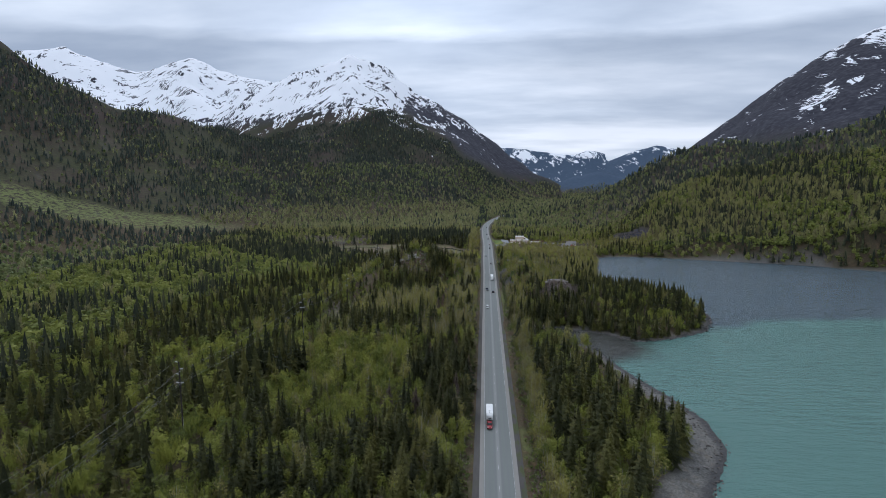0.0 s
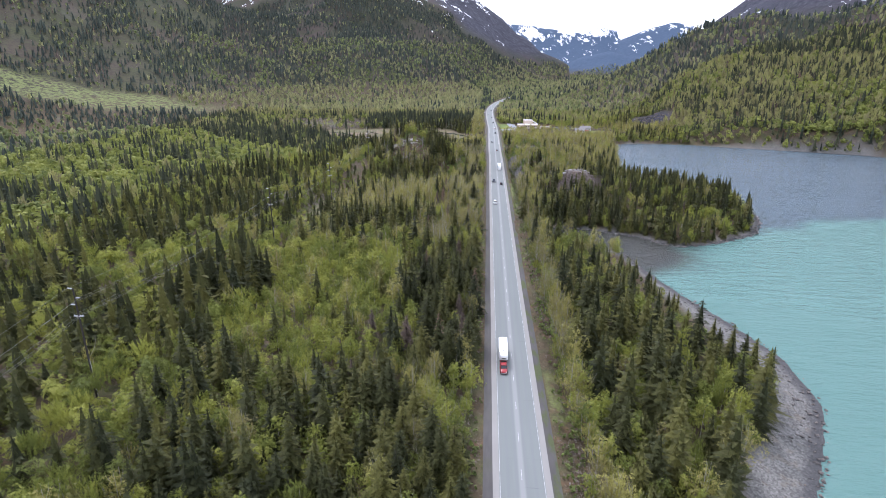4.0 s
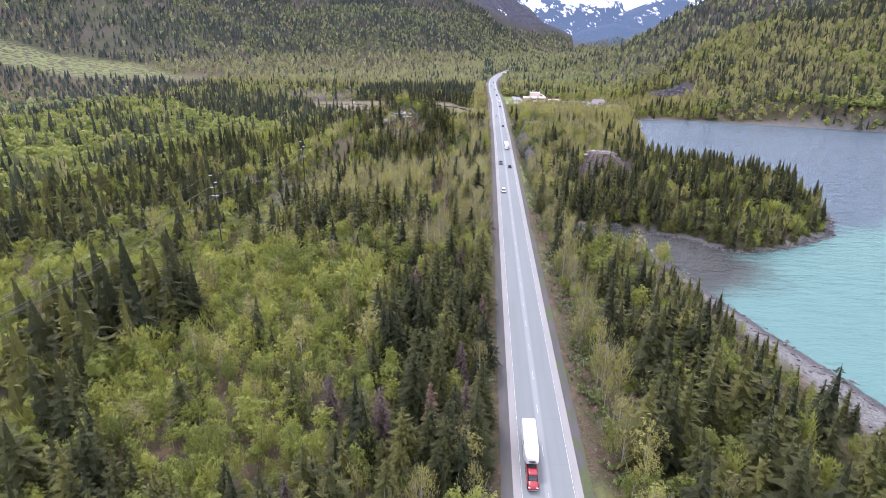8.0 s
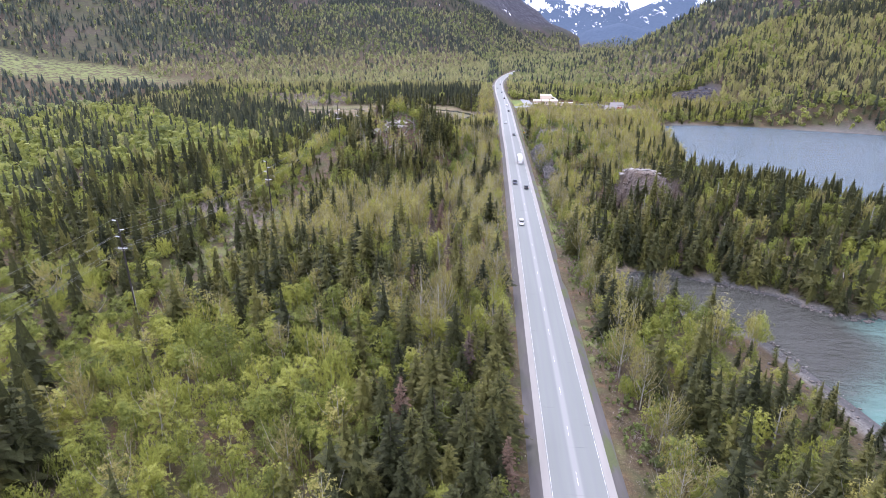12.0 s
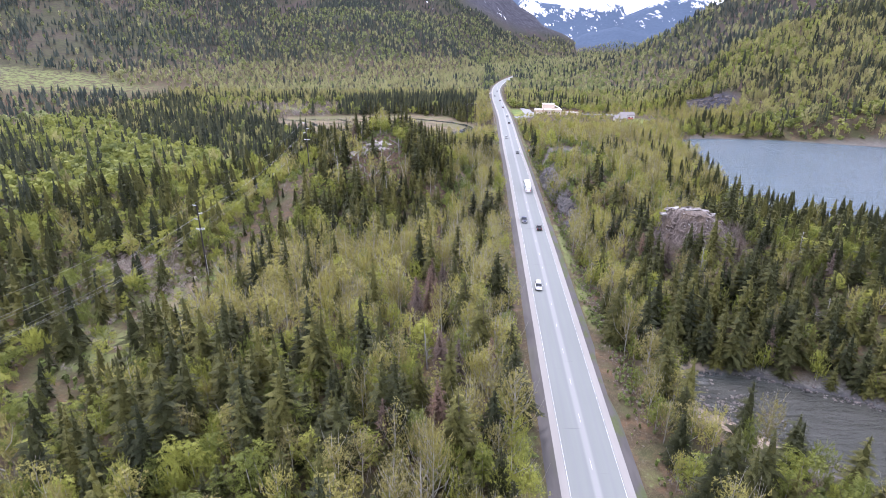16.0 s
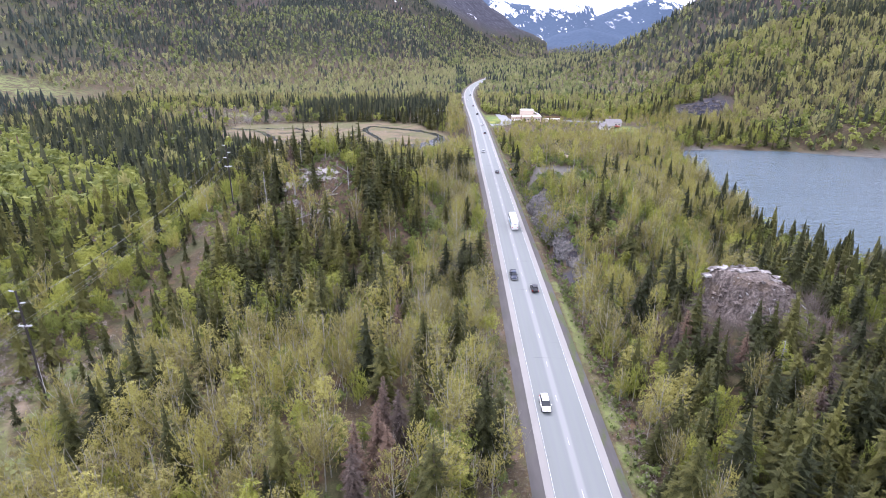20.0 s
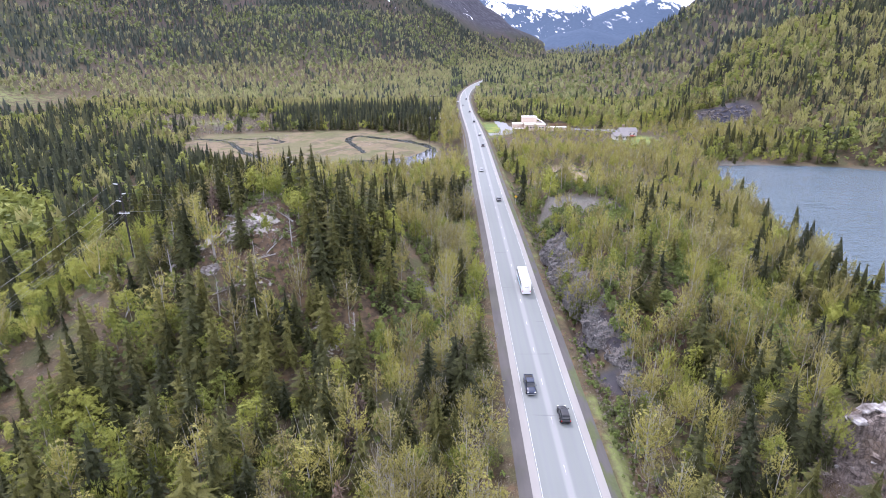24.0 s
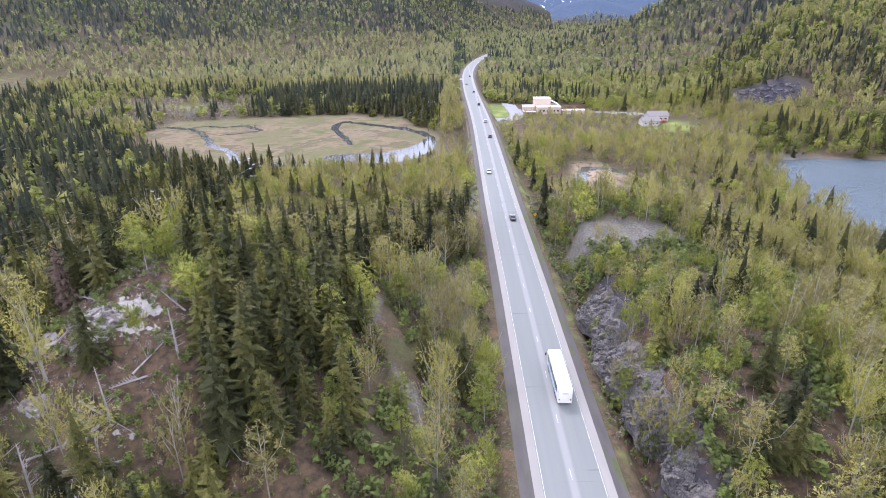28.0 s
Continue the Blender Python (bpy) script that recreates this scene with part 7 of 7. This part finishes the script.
tri_ = np.array([(0, 1, 3), (0, 3, 2), (4, 6, 7), (4, 7, 5), (0, 4, 5), (0, 5, 1), (2, 3, 7), (2, 7, 6), (0, 2, 6), (0, 6, 4), (1, 5, 7), (1, 7, 3)])
bx, by_ = np.concatenate([bx, r2.normal(33, 4.5, 500)]), np.concatenate([by_, r2.normal(318, 4.0, 500)])
bz = ground(bx, by_)
sz_ = 0.06 + 0.36 * r2.random(len(bx)) ** 5 * np.where((by_ > 300) & (bx > 70), 1.6, 1.0)
cv = cube[None] * (sz_[:, None, None] * r2.uniform(0.5, 1.2, (len(bx), 8, 3)))
cv[..., 2] *= 0.7
cv += np.stack([bx, by_, np.maximum(bz, LAKE_Z - 0.1) + 0.2 * sz_], 1)[:, None]
tagged(new("shore_stones", mesh_from("shore_stones", cv.reshape(-1, 3), (tri_[None] + 8 * np.arange(len(bx))[:, None, None]).reshape(-1, 3), [M_ROCK])), "loose grey stones along the lake shore", "stones", kind="stuff")


# ---- dead wood ----
def log_shape(length, thick, snags, seed):
    r_ = random.Random(seed)
    bm = bmesh.new()
    rod((0, 0, 0), (length, 0, 0), thick, thick * 0.25, 7, bm)
    for i in range(snags):
        u = r_.uniform(0.25, 0.97)
        a = r_.uniform(0.2, 2.9)
        ln = r_.uniform(0.5, 1.0) * length * 0.24 * (1.25 - u)
        p = Vector((length * u, 0, 0))
        rod(p, p + Vector((ln * 0.5, ln * math.cos(a), abs(ln * math.sin(a)))), thick * 0.22, thick * 0.05, 4, bm)
    return bm


LOGS = [(-46, 430, 6, 65), (-44, 433, 5, 110), (-64, 456, 5, 130), (-69, 455, 5, 20), (-73, 457, 6, 60), (-58, 452, 5, 200), (-40, 426, 6, 250), (-68, 457, 7, 200), (-75, 466, 8, 330), (-60, 452, 8, 60), (-52, 446, 9, 110), (-70, 443, 7, 20), (-80, 455, 8, 250), (-56, 461, 6, 150), (-47, 440, 7, 80), (-84, 448, 7, 300), (-63, 437, 8, 10), (-71, 460, 8, 290), (-66, 449, 9, 340), (-58, 443, 7, 190), (-77, 440, 8, 45), (-49, 455, 7, 280), (-88, 440, 8, 100),
        (54, 386, 9, 100), (49, 384, 7, 80), (60, 392, 9, 95), (46, 389, 6, 40), (57, 381, 7, 20), (100, 318, 9, 150), (118, 330, 8, 100), (90, 322, 7, 60), (75, 332, 8, 20), (110, 340, 7, 200), (66, 345, 8, 130)]
for i, (x, y, ln, turn) in enumerate(LOGS):
    lg = tagged(new("fallen_log"), "grey weathered fallen tree trunk with broken branches", "log", "fallen trunks")
    z = float(ground(np.array([float(x)]), np.array([float(y)]))[0])
    ex, ey_ = x + ln * math.cos(radians(turn)), y + ln * math.sin(radians(turn))
    z2 = float(ground(np.array([ex]), np.array([ey_]))[0])
    if 28 < x < 64 and 380 < y < 412:
        z, z2 = max(z, crag_z(x, y)), max(z2, crag_z(ex, ey_))
    lg.location = (x, y, z + 0.5)
    lg.rotation_euler = (0, -math.atan2(z2 - z, ln), radians(turn))
    part("trunk", log_shape(ln, 0.16, 34 if i > 6 else 80, i), M_SNAG, lg)
SNAGS = [(70, 372, 11), (84, 366, 9), (44, 372, 10), (112, 350, 8), (62, 342, 9), (-72, 452, 8), (-50, 470, 9), (-38, 436, 10), (-61, 447, 9), (-55, 455, 8), (-67, 439, 9), (-80, 447, 9), (-57, 434, 10), (-84, 458, 8), (-74, 470, 7), (-30, 320, 9), (36, 246, 9), (20, 190, 8)]
for i, (x, y, ln) in enumerate(SNAGS):
    sn = tagged(new("dead_snag"), "bare grey standing dead trunk", "dead tree", "standing dead trunks")
    sn.location = (x, y, float(ground(np.array([float(x)]), np.array([float(y)]))[0]) - 0.3)
    sn.rotation_euler = (0, -math.pi / 2 + random.uniform(-0.06, 0.06), random.uniform(0, 6.28))
    part("trunk", log_shape(ln, 0.19, 24, 50 + i), M_SNAG, sn)

# ---- roadside signs ----
sign = tagged(new("warning_sign"), "yellow diamond warning sign on a post by the road", "sign")
sign.location = (8.6, 560, float(road_z(560)) - 0.4)
M_YELLOW = plain("yellow_sign", (0.75, 0.42, 0.02), (0.8, 0.48, 0.04), 0.4)
part("post", rod((0, 0, -0.5), (0, 0, 2.2), 0.045), M_ARM, sign)
dia = slab(-0.45, 0.45, -0.02, 0.02, -0.45, 0.45, 0.008)
bmesh.ops.transform(dia, matrix=Matrix.Translation((0, -0.05, 2.6)) @ Matrix.Rotation(math.pi / 4, 4, "Y"), verts=dia.verts[:])
part("panel", dia, M_YELLOW, sign)
part("symbol", slab(-0.05, 0.05, -0.085, -0.072, 2.35, 2.85), M_BLACKPAINT, sign)
mark = tagged(new("milepost"), "small green milepost panel by the road verge", "sign")
mark.location = (12.4, 217, float(ground(np.array([12.4]), np.array([217.0]))[0]))
M_GREEN = plain("green_sign", (0.0, 0.22, 0.12), (0.01, 0.28, 0.16), 0.4)
part("post", rod((0, 0, -0.4), (0, 0, 2.4), 0.04), M_ARM, mark)
part("panel", slab(-0.16, 0.16, -0.06, -0.035, 1.7, 2.5, 0.006), M_GREEN, mark)
for z in (1.85, 2.1, 2.32):
    part("bar", slab(-0.07, 0.07, -0.067, -0.0615, z - 0.06, z + 0.06), M_WHITE, mark)

# ---- the hall, its yard and the house ----
M_BEIGE = plain("beige_cladding", (0.50, 0.40, 0.31), (0.56, 0.46, 0.37), 0.8, 0.4)
M_ROOFWHITE = plain("white_roof_sheet", (0.72, 0.70, 0.66), (0.80, 0.78, 0.75), 0.7, 0.3)
M_SHINGLE = plain("grey_shingle", (0.15, 0.14, 0.135), (0.24, 0.225, 0.21), 0.9, 1.5)
M_SIDING = plain("pale_siding", (0.50, 0.48, 0.44), (0.58, 0.56, 0.52), 0.7, 1)
M_STONE = plain("chimney_stone", (0.16, 0.12, 0.10), (0.30, 0.24, 0.20), 0.9, 2)
M_DECK = plain("red_deck_timber", (0.30, 0.055, 0.035), (0.38, 0.09, 0.06), 0.7, 2)
M_TIMBER = plain("brown_timber", (0.16, 0.09, 0.055), (0.25, 0.15, 0.10), 0.8, 1)
M_YARD = plain("grey_yard", (0.20, 0.21, 0.225), (0.28, 0.285, 0.295), 0.9, 0.2)


def level(x, y):
    return float(ground(np.array([float(x)]), np.array([float(y)]))[0])


def windows_on(wall, x0, x1, y, z0, z1, count):
    for i in range(count):
        c = x0 + (x1 - x0) * (i + 0.5) / count
        w = (x1 - x0) / count * 0.3
        fr = part("window", slab(c - w, c + w, y - 0.10, y + 0.05, z0, z1, 0.02), M_WHITE, wall)
        part("pane", slab(c - w + 0.12, c + w - 0.12, y - 0.125, y - 0.095, z0 + 0.12, z1 - 0.12), M_GLASS, fr)


hall = tagged(new("hall_building"), "beige flat-roofed hall with a white roofed front wing", "building")
hz = level(50, 806) - 0.2
HALL = 0.78
hall.location = (41 * (1 - HALL), 806 * (1 - HALL), hz)
hall.scale = (HALL, HALL, HALL)
tower = part("tower", slab(40.5, 55.5, 808, 821, -1.5, 12.0, 0.08), M_BEIGE, hall)
part("parapet", slab(40.3, 55.7, 807.8, 821.2, 12.0, 12.35, 0.04), M_ROOFWHITE, hall)
for i in range(3):
    part("roof_pipe", rod((44 + 4 * i, 815, 12.3), (44 + 4 * i, 815, 13.5), 0.2), M_ARM, hall)
wing = part("front_wing", slab(42, 63, 795, 808, -1.5, 6.2, 0.06), M_BEIGE, hall)
part("wing_roof", slab(41.6, 63.4, 794.6, 808, 6.2, 6.5, 0.05), M_ROOFWHITE, hall)
windows_on(wing, 43, 62, 795, 2.2, 4.2, 6)
part("door", slab(51, 53.2, 794.9, 795.05, -0.5, 2.3, 0.02), M_TIMBER, hall)
side = bmesh.new()
vs_ = [side.verts.new(c) for c in ((55.5, 808, 10.5), (64, 808, 6.4), (64, 822, 6.4), (55.5, 822, 10.5), (55.5, 808, 10.2), (64, 808, 6.1), (64, 822, 6.1), (55.5, 822, 10.2))]
for q in ((0, 1, 2, 3), (7, 6, 5, 4), (0, 4, 5, 1), (1, 5, 6, 2), (2, 6, 7, 3), (3, 7, 4, 0)):
    side.faces.new([vs_[i] for i in q])
part("lean_to_roof", side, M_ROOFWHITE, hall)
part("lean_to", slab(55.5, 63.6, 808.2, 821.8, -1.5, 6.0, 0.04), M_BEIGE, hall)
annex = part("annex", slab(30.5, 40.3, 806, 818, -1.5, 5.2, 0.05), M_BEIGE, hall)
part("annex_roof", slab(30, 40.4, 805.6, 818.4, 5.2, 5.5, 0.04), M_ROOFWHITE, hall)
part("deck", slab(30, 41, 798, 805.4, 1.5, 1.8, 0.03), M_ROOFWHITE, hall)
for i in range(5):
    part("deck_post", slab(30.2 + 2.6 * i, 30.45 + 2.6 * i, 798.1, 798.35, -1.5, 3.0), M_TIMBER, hall)
    part("canopy_post", slab(30.8 + 2.2 * i, 31.0 + 2.2 * i, 805.0, 805.2, 1.8, 4.9), M_TIMBER, hall)
part("deck_rail", slab(30.2, 40.9, 798.15, 798.3, 2.7, 2.85), M_TIMBER, hall)
shed = tagged(new("low_shed"), "long low shed with a white roof behind the trees", "shed")
shed.location = (-6, 0, level(68, 800))
part("wall", slab(66, 81, 797, 802, -1, 2.6, 0.03), M_BEIGE, shed)
part("roof", slab(65.5, 81.5, 796.5, 802.5, 2.6, 2.9, 0.04), M_ROOFWHITE, shed)
fence = tagged(new("plank_fence"), "reddish brown plank fence beside the hall", "fence")
fence.location = (0, 0, level(72, 824))
for i in range(26):
    part("plank", slab(65 + 0.72 * i, 65.66 + 0.72 * i, 823.9 + 0.03 * (i % 3), 824.0 + 0.03 * (i % 3), -1, 2.1 + 0.06 * (i % 2)), M_TIMBER, fence)


def draped(name, outline, mat, lift, label, cat):
    """A yard laid over the ground."""
    xs, ys = [p[0] for p in outline], [p[1] for p in outline]
    gx_, gy_ = np.meshgrid(np.arange(min(xs), max(xs) + 1, 2.0), np.arange(min(ys), max(ys) + 1, 2.0))
    d = outline_distance(gx_.ravel(), gy_.ravel(), outline).reshape(gx_.shape)
    z = ground(gx_.ravel(), gy_.ravel()).reshape(gx_.shape) + np.where(d > -0.5, lift, -1.0)
    n, m = gx_.shape
    i, j = np.meshgrid(np.arange(n - 1), np.arange(m - 1), indexing="ij")
    q = np.stack([i * m + j, i * m + j + 1, (i + 1) * m + j + 1, (i + 1) * m + j], -1).reshape(-1, 4)
    keep = (d > -1.5).ravel()[q].all(1)
    return tagged(new(name, mesh_from(name, np.stack([gx_.ravel(), gy_.ravel(), z.ravel()], 1), q[keep], [mat], None, None, True)), label, cat, kind="structure")


draped("pavement", [(8, 770), (26, 774), (31, 788), (33, 800), (30, 838), (24, 852), (20, 850), (22, 800), (20, 786), (8, 778)], M_YARD, 0.45, "grey paved yard and drive beside the hall", "pavement")
draped("pavement", [(78, 805), (88, 792), (104, 780), (112, 772), (117, 778), (108, 790), (92, 803), (82, 812)], M_YARD, 0.45, "grey gravel drive to the house", "pavement")
draped("pavement", [(-9, 985), (-26, 970), (-44, 962), (-42, 972), (-26, 982), (-10, 1000)], M_YARD, 0.6, "grey side road leaving the highway", "road")


def gable_house(name, label, x0, x1, y0, y1, wall_h, ridge_h, ridge_along_x=True):
    top = tagged(new(name), label, "house")
    z = level((x0 + x1) / 2, (y0 + y1) / 2)
    top.location = (0, 0, z)
    w = part("wall", slab(x0, x1, y0, y1, -1.5, wall_h, 0.03), M_SIDING, top)
    bm = bmesh.new()
    o = 0.6
    my_ = (y0 + y1) / 2
    for a, b in ((y0 - o, my_), (y1 + o, my_)):
        lo_, hi_ = wall_h - 0.25, ridge_h
        q = [bm.verts.new(c) for c in ((x0 - o, a, lo_), (x1 + o, a, lo_), (x1 + o, b, hi_), (x0 - o, b, hi_), (x0 - o, a, lo_ + 0.25), (x1 + o, a, lo_ + 0.25), (x1 + o, b, hi_ + 0.25), (x0 - o, b, hi_ + 0.25))]
        for f in ((0, 1, 2, 3), (4, 5, 6, 7), (0, 1, 5, 4), (1, 2, 6, 5), (2, 3, 7, 6), (3, 0, 4, 7)):
            bm.faces.new([q[i] for i in f])
    bmesh.ops.recalc_face_normals(bm, faces=bm.faces[:])
    part("roof", bm, M_SHINGLE, top)
    for x in (x0 + 0.1, x1 - 0.1):
        gb = bmesh.new()
        a = [gb.verts.new((x + dx, y, zz)) for dx in (-0.08, 0.08) for y, zz in ((y0 + 0.1, wall_h), (y1 - 0.1, wall_h), (my_, ridge_h - 0.05))]
        gb.faces.new(a[:3])
        gb.faces.new(a[3:][::-1])
        for i in range(3):
            gb.faces.new((a[i], a[(i + 1) % 3], a[3 + (i + 1) % 3], a[3 + i]))
        bmesh.ops.recalc_face_normals(gb, faces=gb.faces[:])
        part("gable", gb, M_SIDING, top)
    windows_on(w, x0 + 0.5, x1 - 0.5, y0, 1.0, 2.3, 4)
    part("door", slab((x0 + x1) / 2 - 0.5, (x0 + x1) / 2 + 0.5, y0 - 0.06, y0 + 0.05, -0.2, 2.0, 0.02), M_TIMBER, top)
    return top


house = gable_house("house", "grey-roofed house with a stone chimney and red deck", 113, 129, 770, 780, 3.4, 6.0)
part("chimney", slab(117.2, 119.4, 777, 779, 3, 8.2, 0.08), M_STONE, house)
part("deck", slab(119, 126, 764.5, 769.9, 0.5, 0.75, 0.03), M_DECK, house, "red timber deck")
for i in range(6):
    part("deck_post", slab(119.1 + 1.3 * i, 119.3 + 1.3 * i, 764.6, 764.8, -1.5, 1.7), M_DECK, house)
part("deck_rail", slab(119, 126, 764.62, 764.78, 1.6, 1.75), M_DECK, house)
gable_house("garage", "pale garage with a low grey roof before the house", 99.5, 110, 743, 752, 2.9, 4.9)
house.scale = (0.78, 0.9, 0.9)
house.location = (18.9, 63, level(113, 760))
